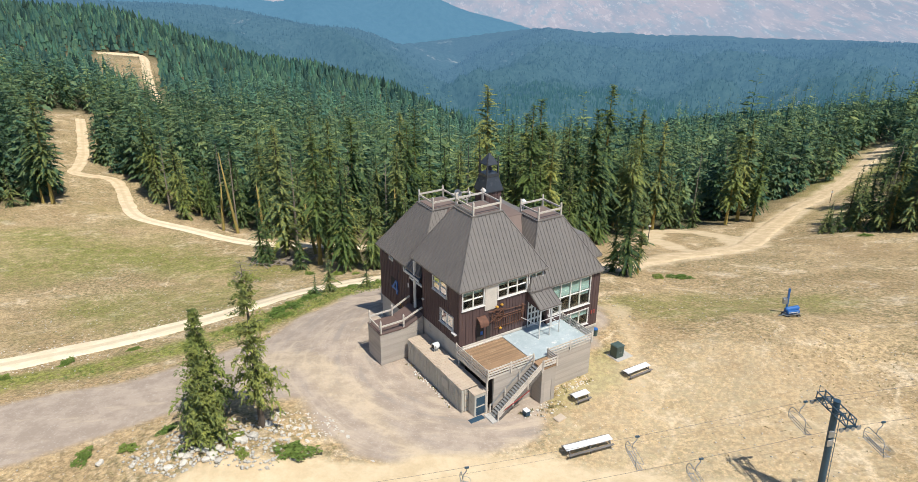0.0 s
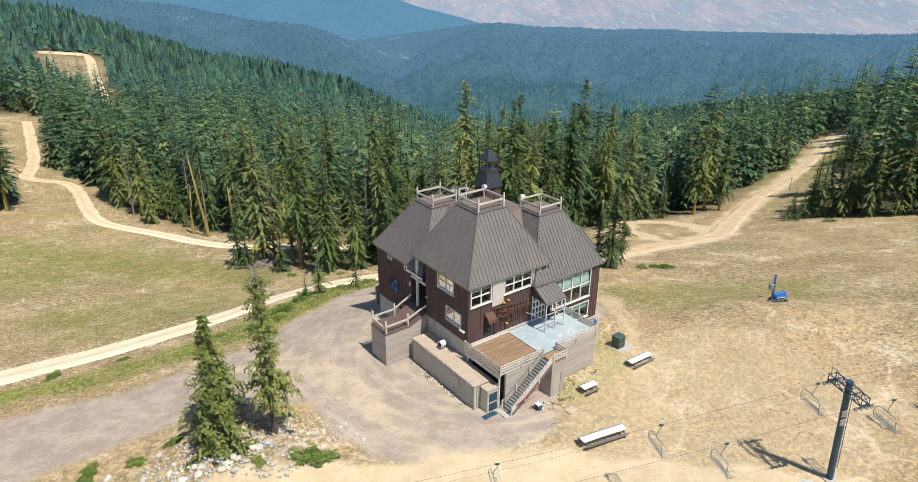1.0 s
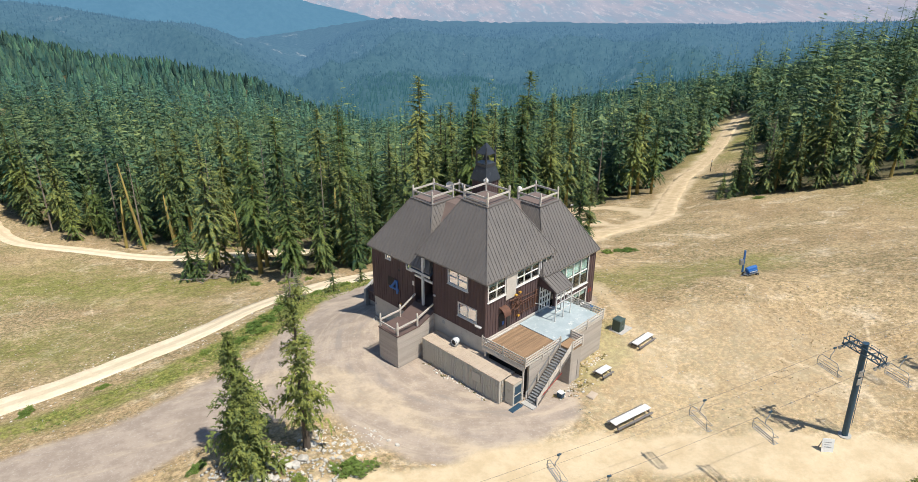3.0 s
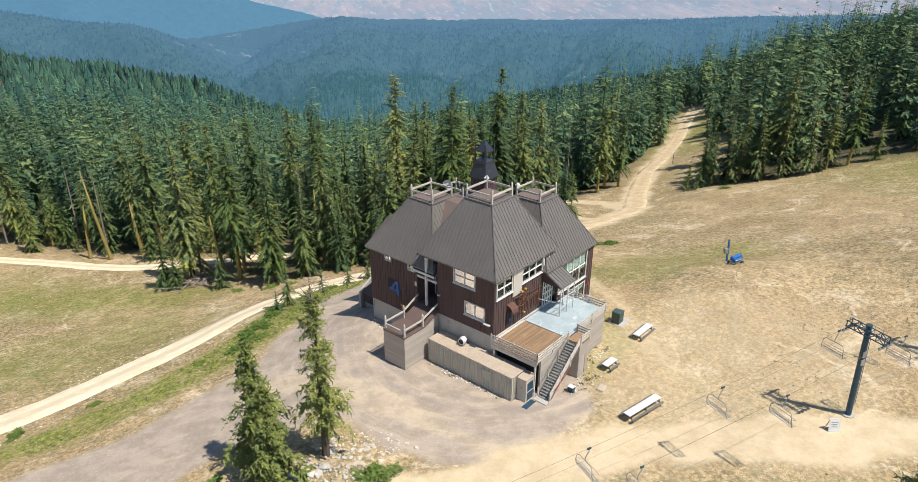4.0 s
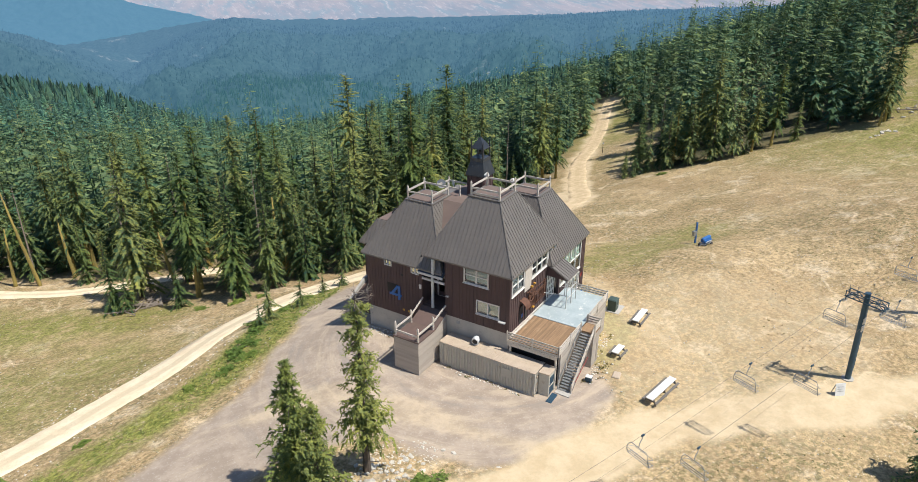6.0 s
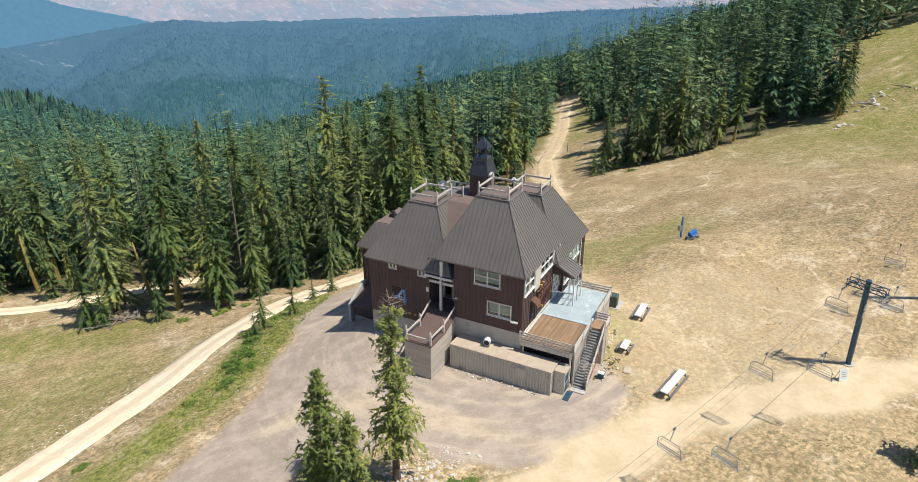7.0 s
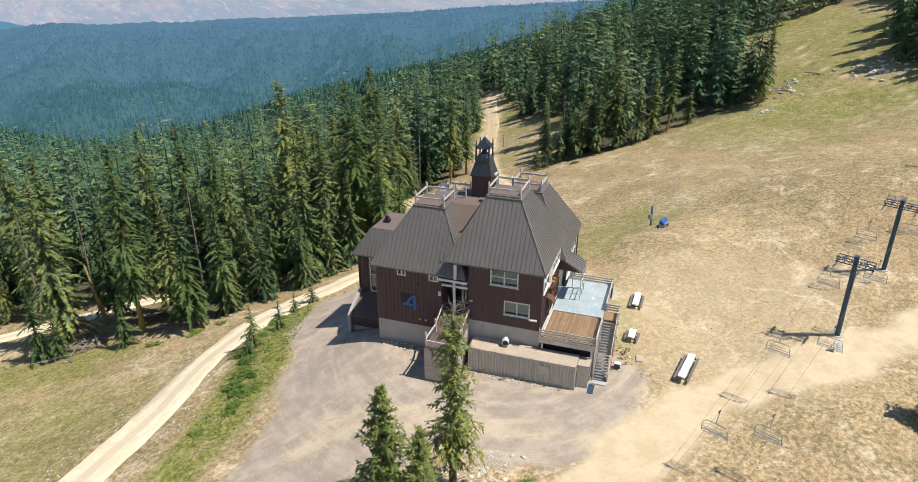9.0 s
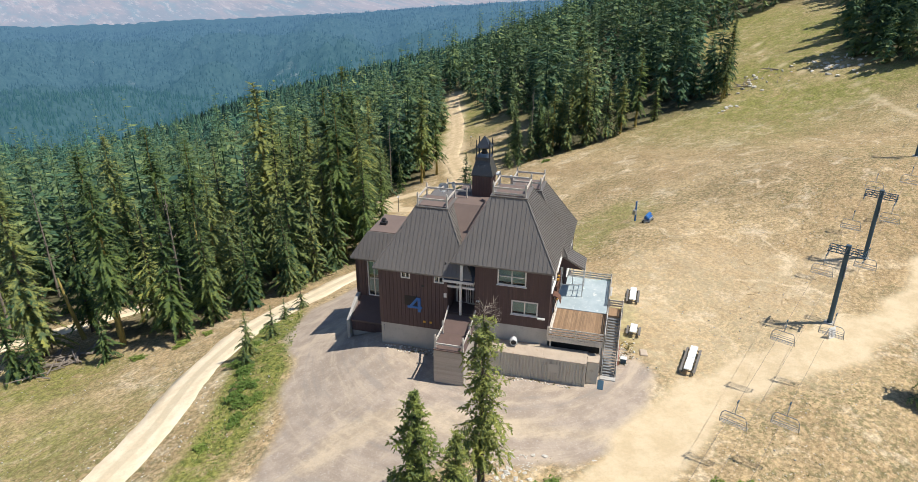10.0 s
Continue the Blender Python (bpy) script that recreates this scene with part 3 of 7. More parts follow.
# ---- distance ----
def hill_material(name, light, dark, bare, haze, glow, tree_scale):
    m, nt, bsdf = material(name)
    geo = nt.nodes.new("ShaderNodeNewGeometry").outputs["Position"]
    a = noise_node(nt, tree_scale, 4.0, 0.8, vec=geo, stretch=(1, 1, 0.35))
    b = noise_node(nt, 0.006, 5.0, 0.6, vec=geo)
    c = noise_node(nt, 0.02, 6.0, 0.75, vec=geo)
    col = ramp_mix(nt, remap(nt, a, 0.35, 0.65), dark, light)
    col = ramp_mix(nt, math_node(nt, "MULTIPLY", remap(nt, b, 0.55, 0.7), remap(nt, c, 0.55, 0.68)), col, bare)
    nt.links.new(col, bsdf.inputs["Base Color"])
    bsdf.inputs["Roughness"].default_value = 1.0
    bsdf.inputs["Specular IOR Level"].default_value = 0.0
    # Distance haze painted in as emission, bluer and stronger away from the origin.
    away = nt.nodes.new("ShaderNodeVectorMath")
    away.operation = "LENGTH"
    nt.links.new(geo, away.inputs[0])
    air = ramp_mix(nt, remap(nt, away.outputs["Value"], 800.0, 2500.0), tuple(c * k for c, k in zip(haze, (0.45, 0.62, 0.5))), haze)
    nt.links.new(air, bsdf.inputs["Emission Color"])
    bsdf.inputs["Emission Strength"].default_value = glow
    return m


def crest_of(points, az):
    a, e = zip(*points)
    t = np.interp(az, a, e)
    s = np.interp(az + 0.8, a, e)
    u = np.interp(az - 0.8, a, e)
    return (t + s + u) / 3


EYE_HEIGHT = 40.6
EYE_X, EYE_Y = -22.0, 6.0


def build_hills(name, label, mat, points, near, far, foot, rough, seed, tree_height=0.0):
    """A range of hills seen from the ridge: its crest line by bearing and dip in degrees."""
    az = np.linspace(points[0][0], points[-1][0], 420)
    crest = EYE_HEIGHT + np.tan(np.radians(crest_of(points, az))) * far - tree_height
    s = np.concatenate([np.linspace(0, 1, 46), [1.06, 1.2]])
    A, S = np.meshgrid(np.radians(az), s)
    r = near + (far - near) * S
    up = np.where(S <= 1, np.sin(np.clip(S, 0, 1) * math.pi / 2) ** 1.15, 1 - (S - 1) * 3)
    x, y = EYE_X + r * np.sin(A), EYE_Y + r * np.cos(A)
    fold = ripple(x, y, far * 0.06, seed) + 0.6 * ripple(x, y, far * 0.024, seed + 3) + 0.22 * ripple(x, y, far * 0.005, seed + 5)
    z = foot + (crest[None, :] - foot) * up + fold * rough * (1 - np.clip(S, 0, 1) ** 3) * np.sin(np.clip(S, 0, 1) * math.pi) ** 0.5
    z = z + 3.0 * ripple(x, y, 9.0, seed + 9) * (S > 0.5)
    k, n = A.shape
    i = np.arange(n * k).reshape(k, n)
    quads = np.stack([i[:-1, :-1], i[:-1, 1:], i[1:, 1:], i[1:, :-1]], -1).reshape(-1, 4)
    me = raw_mesh(name, np.stack([x.ravel(), y.ravel(), z.ravel()], 1), quads, mat, smooth=True)
    return tagged(new(name, me), label, "hills", kind="structure"), (x, y, z)


def plain_material():
    m, nt, bsdf = material("hazy_farm_plain")
    geo = nt.nodes.new("ShaderNodeNewGeometry").outputs["Position"]
    a = noise_node(nt, 0.006, 8.0, 0.62, vec=geo, stretch=(1, 0.3, 1))
    b = noise_node(nt, 0.014, 8.0, 0.72, vec=geo, stretch=(1, 0.3, 1))
    c = noise_node(nt, 0.03, 6.0, 0.8, vec=geo, stretch=(1, 0.25, 1))
    # Lilac-blue haze is painted into the field colours, with a weak glow below.
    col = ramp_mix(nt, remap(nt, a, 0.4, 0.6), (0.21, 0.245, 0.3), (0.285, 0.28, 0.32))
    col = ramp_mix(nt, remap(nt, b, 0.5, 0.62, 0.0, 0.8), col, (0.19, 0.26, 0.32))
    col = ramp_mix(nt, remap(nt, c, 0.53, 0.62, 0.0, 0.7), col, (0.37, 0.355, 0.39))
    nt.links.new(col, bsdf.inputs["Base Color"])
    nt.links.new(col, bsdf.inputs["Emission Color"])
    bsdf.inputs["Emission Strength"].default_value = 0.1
    bsdf.inputs["Roughness"].default_value = 1.0
    bsdf.inputs["Specular IOR Level"].default_value = 0.0
    return m


def build_plain():
    az = np.radians(np.linspace(-62, 82, 150))
    r = np.linspace(3300, 4850, 40)
    A, R = np.meshgrid(az, r)
    x, y = R * np.sin(A), R * np.cos(A)
    t = (R - 3300) / 1550
    dip = 7.2 - 6.2 * t
    z = EYE_HEIGHT - np.tan(np.radians(dip)) * R + 12 * ripple(x, y, 260.0, 2.0) + 5 * ripple(x, y, 90.0, 5.0)
    k, n = A.shape
    i = np.arange(n * k).reshape(k, n)
    quads = np.stack([i[:-1, :-1], i[:-1, 1:], i[1:, 1:], i[1:, :-1]], -1).reshape(-1, 4)
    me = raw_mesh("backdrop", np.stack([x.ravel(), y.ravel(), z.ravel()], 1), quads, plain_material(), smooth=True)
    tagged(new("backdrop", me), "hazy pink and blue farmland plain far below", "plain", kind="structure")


build_plain()
# The fourth colour of each is haze, added as emission.
M_HILL_A = hill_material("haze_painted_far_ridge", (0.035, 0.06, 0.075), (0.025, 0.045, 0.06), (0.05, 0.07, 0.08), (0.072, 0.19, 0.3), 1.0, 0.05)
M_HILL_B = hill_material("haze_painted_ridge", (0.04, 0.065, 0.06), (0.02, 0.036, 0.036), (0.22, 0.22, 0.2), (0.064, 0.145, 0.25), 1.0, 0.1)
M_HILL_C = hill_material("haze_painted_woods", (0.05, 0.085, 0.06), (0.02, 0.04, 0.034), (0.05, 0.08, 0.055), (0.062, 0.148, 0.242), 1.0, 0.1)
RANGE_FAR = [(-60, -1.0), (-40, -1.4), (-30, -1.8), (-20, -2.3), (-14.6, -3.3), (-13.2, -3.45), (-12, -2.8), (-11, -2.5), (-9.5, -2.75), (-7, -2.85), (-4.5, -2.75), (-3, -2.6), (-1, -3.1), (1, -4.0), (5.5, -5.0), (9, -6.2), (16, -7.0)]
RANGE_MID = [(-6, -9.2), (-3, -8.9), (-1.1, -8.2), (0.8, -7.6), (3.6, -6.4), (5.4, -5.75), (7.3, -5.1), (8.5, -5.0), (10.1, -5.45), (11.7, -5.9), (13.8, -5.65), (15.3, -5.75), (16.7, -6.1), (18.7, -5.7), (21.8, -5.55), (24.5, -5.7), (29.5, -5.2), (34, -5.0), (39, -4.6), (47.5, -4.1), (60, -3.3), (80, -2.8)]
RANGE_LEFT = [(-62, -1.0), (-40, -1.8), (-30, -2.6), (-26, -2.9), (-20, -3.2), (-16.5, -3.7), (-11.9, -4.8), (-9.9, -5.0), (-7.3, -5.2), (-4.8, -6.15), (-2.6, -7.4), (-1.1, -8.3), (0.5, -9.2), (4, -10), (8, -11)]
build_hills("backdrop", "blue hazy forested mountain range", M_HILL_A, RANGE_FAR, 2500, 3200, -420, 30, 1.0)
hill_mid = build_hills("backdrop", "blue-green forested ridge with pale rock scars, haze painted in", M_HILL_B, RANGE_MID, 900, 2400, -225, 52, 6.5, 11)[1]
hill_left = build_hills("backdrop", "dark blue-green forested spur, haze painted in", M_HILL_B, RANGE_LEFT, 1100, 2100, -240, 42, 8.0, 9)[1]


# ---- conifers ----
def conifer_mesh(rng, height, radius, whorls, per, leaves, bare=0.12, ragged=0.35, gaps=0.0, cut=1.0, taper=0.75, twigs=0, slim=0.4):
    """Drooping fronds in whorls up a stem: each a spine with pointed leaflets down both sides, or with twigs that carry the leaflets."""
    verts, tris = [], []
    lump_a, lump_b, lump_c = (rng.uniform(0, 6.28) for _ in range(3))

    def frond(p, ang, L, rise, sag, n, spread):
        ca, sa = math.cos(ang), math.sin(ang)
        roll = rng.uniform(-0.35, 0.35)

        def spine(t):
            return (p[0] + ca * L * t, p[1] + sa * L * t, p[2] + rise * L * t - sag * L * t * t)

        for k in range(n):
            t0, t1 = (k + rng.uniform(-0.25, 0.1)) / n, (k + 1.25) / n
            a, b = spine(max(t0, 0)), spine(min(t1, 1.0))
            for side in (-1, 1):
                w = L * spread * (1 - 0.72 * (k + 0.5) / n) * rng.uniform(0.65, 1.25)
                fwd = w * rng.uniform(0.35, 0.9)
                q = spine(0.5 * (t0 + t1))
                n0 = len(verts)
                verts.extend((a, b, (q[0] + ca * fwd - sa * w * side, q[1] + sa * fwd + ca * w * side, q[2] + w * (roll * side - rng.uniform(0.1, 0.55)))))
                tris.append((n0, n0 + 1, n0 + 2) if side > 0 else (n0 + 1, n0, n0 + 2))
        a, e = spine(0.72), spine(1.12)
        w = L * spread * 0.3
        n0 = len(verts)
        verts.extend(((a[0] - sa * w, a[1] + ca * w, a[2]), (a[0] + sa * w, a[1] - ca * w, a[2]), e))
        tris.append((n0, n0 + 1, n0 + 2))

    def bough(p, ang, L, rise, sag, wide):
        """A pointed bough folded along its spine."""
        ca, sa = math.cos(ang), math.sin(ang)
        m, w = 0.58 * L, wide * L * rng.uniform(0.7, 1.3)
        zm = p[2] + rise * m - sag * 0.34 * L
        tilt = rng.uniform(-0.4, 0.4) * w
        n0 = len(verts)
        verts.extend((p, (p[0] + ca * L, p[1] + sa * L, p[2] + rise * L - sag * L), (p[0] + ca * m - sa * w, p[1] + sa * m + ca * w, zm - 0.3 * w + tilt), (p[0] + ca * m + sa * w, p[1] + sa * m - ca * w, zm - 0.3 * w - tilt)))
        tris.extend(((n0, n0 + 1, n0 + 2), (n0, n0 + 3, n0 + 1)))

    for w in range(whorls):
        f = min(max((w + rng.uniform(-0.4, 0.4)) / whorls, 0.0), 1.0)
        f = min(1 - (1 - f) ** 1.35, 0.985)
        if f > cut:
            continue
        thinned = gaps and math.sin(f * 21.0 + lump_c) < -0.35
        prof = max((1 - f) ** taper * (0.6 + 0.4 * min(1.0, f / 0.14)), 0.13)
        n = max(4, int(per * (1.0 - 0.35 * f) + rng.uniform(-0.5, 0.9)))
        a0 = rng.uniform(0, 6.28)
        for b in range(n):
            if rng.random() < (0.6 if thinned else 0.05):
                continue
            ang = a0 + 6.283 * b / n + rng.uniform(-0.4, 0.4)
            lump = 1 + 0.2 * math.sin(2 * ang + lump_a + f * 9) + 0.16 * math.sin(3 * ang + lump_b - f * 23)
            L = radius * prof * lump * (1 + rng.uniform(-ragged, ragged * 0.7))
            z = height * (bare + (1 - bare) * f) + rng.uniform(-0.5, 0.5) * height / whorls
            rise = 0.45 * f + rng.uniform(-0.15, 0.25) - 0.12
            sag = rng.uniform(0.3, 0.75) * (1 - 0.5 * f)
            if leaves == 0:
                bough((0, 0, z), ang, L * 1.1, rise, sag, 0.17)
                continue
            if leaves == 1:
                bough((0, 0, z), ang, L * 1.1, rise, sag, 0.15)
                for side in (-1, 1):
                    t = rng.uniform(0.25, 0.5)
                    bough((math.cos(ang) * L * t, math.sin(ang) * L * t, z + rise * L * t - sag * L * t * t), ang + side * rng.uniform(0.5, 1.0), L * rng.uniform(0.4, 0.62), rise - sag * t, sag, 0.2)
                continue
            if not twigs:
                frond((0, 0, z), ang, L, rise, sag, leaves, slim)
                continue
            ca, sa = math.cos(ang), math.sin(ang)
            for k in range(twigs):
                t = (k + 1.0) / twigs
                p = (ca * L * t, sa * L * t, z + rise * L * t - sag * L * t * t)
                for side in (-1, 1):
                    l2 = (0.2 * L * (1.1 - 0.6 * t) + 0.15) * rng.uniform(0.5, 1.4)
                    q = (p[0], p[1], p[2] + rng.uniform(-0.16, 0.16) * L)
                    frond(q, ang + side * rng.uniform(0.0, 1.7), l2, rise - sag * t + rng.uniform(-0.8, 0.9), rng.uniform(0.0, 0.6), leaves, 0.42)
    return np.array(verts), np.array(tris)


def trunk_shape(rng, height, r, bare, stubs=10, lean=0.0):
    s = Shape()
    n = 7
    pts = [(0.06 * r * rng.uniform(-1, 1) * i + 0.0, 0.06 * r * rng.uniform(-1, 1) * i, height * i / (n - 1) * 0.985 - (0.35 if i == 0 else 0)) for i in range(n)]
    s.tube(pts, [r * (1.25 if i == 0 else 1) * (1 - 0.94 * i / (n - 1)) for i in range(n)], 7)
    for k in range(stubs):
        z = height * rng.uniform(0.05, bare + 0.55)
        a, ln = rng.uniform(0, 6.28), rng.uniform(0.5, 1.6)
        s.tube([(0, 0, z), (math.cos(a) * ln, math.sin(a) * ln, z - 0.2 * ln)], [0.045, 0.012], 3)
    return s


TREE_KINDS = []
tree_rng = random.Random(11)
for kind_i in range(9):
    hgt = (21, 25, 18, 27, 22, 14, 24, 9, 5)[kind_i]
    rad = (3.1, 3.3, 3.0, 3.3, 3.4, 2.7, 2.9, 2.2, 1.5)[kind_i]
    bare = (0.08, 0.24, 0.04, 0.28, 0.1, 0.03, 0.22, 0.02, 0.02)[kind_i]
    v, t = conifer_mesh(tree_rng, hgt, rad, int(hgt * 1.8) + 6, 9, 9, bare, 0.45, slim=0.24, gaps=(0, 1, 0, 1, 0, 0, 1, 0, 0)[kind_i], taper=(0.65, 0.42, 0.8, 0.38, 0.6, 0.85, 0.45, 0.9, 0.9)[kind_i])
    crown = raw_mesh("crown", v, t, M_NEEDLE)
    stem = trunk_shape(tree_rng, hgt, 0.014 * hgt + 0.06, bare).mesh("trunk", M_LICHEN if kind_i in (1, 3, 6) else M_BARK)
    TREE_KINDS.append((hgt, stem, crown))


def plant(x, y, kind, scale, spin, label, group, tilt=0.0):
    hgt, stem, crown = TREE_KINDS[kind]
    z = float(ground_height(x, y))
    root = thing("conifer_tree", pose(x, y, z, tilt, 0, spin) @ Matrix.Diagonal((scale * 1.0, scale * 1.0, scale, 1)), label, "tree", group)
    part("trunk", stem, None, root)
    part("crown", crown, None, root)
    return root


def woods_points(rng, x0, x1, y0, y1, step, test, jitter=0.42):
    xs = np.arange(x0, x1, step)
    ys = np.arange(y0, y1, step)
    gx, gy = np.meshgrid(xs, ys)
    gx = gx.ravel() + rng.uniform(-jitter, jitter, gx.size) * step
    gy = gy.ravel() + rng.uniform(-jitter, jitter, gy.size) * step
    ok = test(gx, gy)
    return gx[ok], gy[ok]


def is_woods(x, y):
    d = near_line(x, y, CLEARING + CLEARING[:1])
    w = ~inside(x, y, CLEARING) & (d > 1.5)
    for line, half in ((ROAD_NEAR, 3.3), (ROAD_FAR, 3.5), (ROAD_HILL, 7.0)):
        w &= near_line(x, y, line) > half
    for gap in HILL_GAPS:
        w &= ~inside(x, y, gap)
    w &= np.hypot((x + 32.5) / 3.6, (y - 115) / 6.5) > 1
    w &= (x < 60) | (ripple(x, y, 5.5, 1.3) > -0.15)
    return w & (y > 20)


def young(x, y):
    """Trees stand lower along the road through the woods."""
    return 0.7 + 0.3 * smooth(2.0, 9.0, near_line(x, y, [(157, 233), (131, 199), (127, 180), (108, 159), (98, 149), (89, 143)]))


np_rng = np.random.default_rng(5)
wx, wy = woods_points(np_rng, -200, 290, 40, 330, 5.3, is_woods, 0.5)
edge_d = near_line(wx, wy, CLEARING + CLEARING[:1])
cam_d = np.hypot(wx + 20, wy - 10)
order = np.argsort(edge_d * 1.5 + 0.5 * cam_d)
front = order[:150]
rest = order[150:]
for i in front:
    u = np_rng.random()
    kind = int(np_rng.choice([0, 1, 2, 3, 4, 5, 6, 7], p=[0.18, 0.14, 0.14, 0.1, 0.12, 0.12, 0.08, 0.12]))
    s = float(np_rng.choice([0.55, 0.8, 0.95, 1.12], p=[0.2, 0.3, 0.3, 0.2]) * np_rng.uniform(0.9, 1.1)) * (0.45 + 0.6 * min(1.0, edge_d[i] / 9) if wx[i] > 80 else 1.0) * float(young(wx[i], wy[i])) * (1.0 + 0.12 * math.exp(-((wx[i] - 22) ** 2 + (wy[i] - 132) ** 2) / 700))
    plant(float(wx[i]), float(wy[i]), kind, s, float(np_rng.uniform(0, 360)), "tall green conifer at the edge of the woods" if kind < 5 else "small bushy green conifer at the edge of the woods", "conifers along the clearing", float(np_rng.uniform(-1.5, 1.5)))


def scatter(name, label, mat, kinds, x, y, scale, spin):
    """Many trees joined into one mesh: kinds is a list of (vertices, triangles)."""
    vs, ts, tn, n0 = [], [], [], 0
    tones = np.random.default_rng(len(x)).normal(0, 0.27, len(x)).clip(-0.5, 0.6)
    z = ground_height(x, y) if not isinstance(scale, tuple) else scale[1]
    sc = scale if not isinstance(scale, tuple) else scale[0]
    pick = np.arange(len(x)) % len(kinds)
    for k, (v, t) in enumerate(kinds):
        ids = np.nonzero(pick == k)[0]
        if not len(ids):
            continue
        c, s_ = np.cos(spin[ids]), np.sin(spin[ids])
        s1 = sc[ids]
        px = (v[None, :, 0] * c[:, None] - v[None, :, 1] * s_[:, None]) * s1[:, None] + x[ids][:, None]
        py = (v[None, :, 0] * s_[:, None] + v[None, :, 1] * c[:, None]) * s1[:, None] + y[ids][:, None]
        pz = v[None, :, 2] * s1[:, None] + z[ids][:, None]
        vs.append(np.stack([px, py, pz], -1).reshape(-1, 3))
        ts.append((t[None] + (np.arange(len(ids)) * len(v))[:, None, None] + n0).reshape(-1, 3))
        tn.append(np.repeat(tones[ids], len(v)))
        n0 += len(ids) * len(v)
    me = raw_mesh(name, np.concatenate(vs), np.concatenate(ts), mat)
    me.attributes.new("tone", "FLOAT", "POINT").data.foreach_set("value", np.concatenate(tn).astype(np.float32))
    return tagged(new(name, me), label, "woods", kind="stuff")


def with_stem(v, t, h, r):
    s = Shape().tube([(0, 0, -0.5), (0, 0, h * 0.6), (0, 0, h * 0.93)], [r, r * 0.5, 0.02], 4, cap=False)
    q = np.array(s.f)
    tt = np.concatenate([q[:, [0, 1, 2]], q[:, [0, 2, 3]]]) + len(v)
    return np.concatenate([v, np.array(s.v)]), np.concatenate([t, tt])


k_rng = random.Random(23)
MID_KINDS = []
for h, r in ((22, 2.2), (25, 2.4), (19, 2.2), (27, 2.4), (23, 1.9), (16, 2.0)):
    v, t = conifer_mesh(k_rng, h, r * 1.4, 27, 8, 1, 0.06, 0.45, gaps=(h in (25, 27)) * 1.0, taper=0.42 if h in (25, 27) else 0.62)
    MID_KINDS.append(with_stem(v, t, h, 0.2))
perm = np_rng.permutation(len(rest))
rest = rest[perm]
LOW_KINDS = []
for h, r in ((22, 2.6), (25, 2.7), (18, 2.4)):
    v, t = conifer_mesh(k_rng, h, r * 1.25, 17, 8, 0, 0.1, 0.45, taper=0.7)
    LOW_KINDS.append(with_stem(v, t, h, 0.18))
deep = (edge_d[rest] > 26) | (np.hypot(wx[rest] + 20, wy[rest] - 10) > 270)
inner, rest = rest[deep], rest[~deep]
scatter("inner_woods", "dense green conifer woods on the falling slope", M_WOODS, LOW_KINDS, wx[inner], wy[inner], np_rng.choice([0.65, 0.85, 1.0, 1.3], len(inner)) * np_rng.uniform(0.9, 1.1, len(inner)) * young(wx[inner], wy[inner]), np_rng.uniform(0, 6.28, len(inner)))
scatter("woods", "dense green conifer woods behind the lodge", M_WOODS, MID_KINDS, wx[rest], wy[rest], np_rng.choice([0.6, 0.85, 1.0, 1.25], len(rest), p=[0.2, 0.3, 0.3, 0.2]) * np_rng.uniform(0.9, 1.1, len(rest)) * np.where(wx[rest] > 80, 0.5 + 0.65 * np.clip(edge_d[rest] / 9, 0, 1), 1.0) * young(wx[rest], wy[rest]) * (1 + 0.12 * np.exp(-((wx[rest] - 22) ** 2 + (wy[rest] - 132) ** 2) / 700)), np_rng.uniform(0, 6.28, len(rest)))

def jagged_cone(rng, h, r):
    s = Shape()
    for k in range(2):
        z0, z1, rr = h * (0.08 + 0.36 * k), h * (0.66 + 0.3 * k), r * (1 - 0.36 * k)
        ring = [(math.cos(k * 0.9 + i * 1.257) * rr * rng.uniform(0.6, 1.2), math.sin(k * 0.9 + i * 1.257) * rr * rng.uniform(0.6, 1.2), z0 + rng.uniform(-0.06, 0.06) * h) for i in range(5)]
        for i in range(5):
            s.face(ring[i], ring[(i + 1) % 5], (rng.uniform(-0.2, 0.2), rng.uniform(-0.2, 0.2), z1))
    return np.array(s.v), np.array(s.f)


FAR_KINDS = [jagged_cone(k_rng, h, r) for h, r in ((10, 3.0), (12, 3.2), (9, 2.9), (11, 2.8))]


def is_far_woods(x, y):
    far = (x < -200) | (x > 290) | (y > 330)
    return far & is_woods(x, y) & (np.hypot(x, y) < 950) & (np.abs(x) < y * 1.4 + 120) & (y > 60)


fx, fy = woods_points(np_rng, -620, 700, 60, 940, 6.5, is_far_woods)
far_d = np.hypot(fx, fy)
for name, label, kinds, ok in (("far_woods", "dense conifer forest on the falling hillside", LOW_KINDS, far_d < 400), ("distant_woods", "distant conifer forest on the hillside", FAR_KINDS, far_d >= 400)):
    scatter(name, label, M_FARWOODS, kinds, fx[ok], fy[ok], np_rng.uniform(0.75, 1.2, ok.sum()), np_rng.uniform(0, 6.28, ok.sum()))


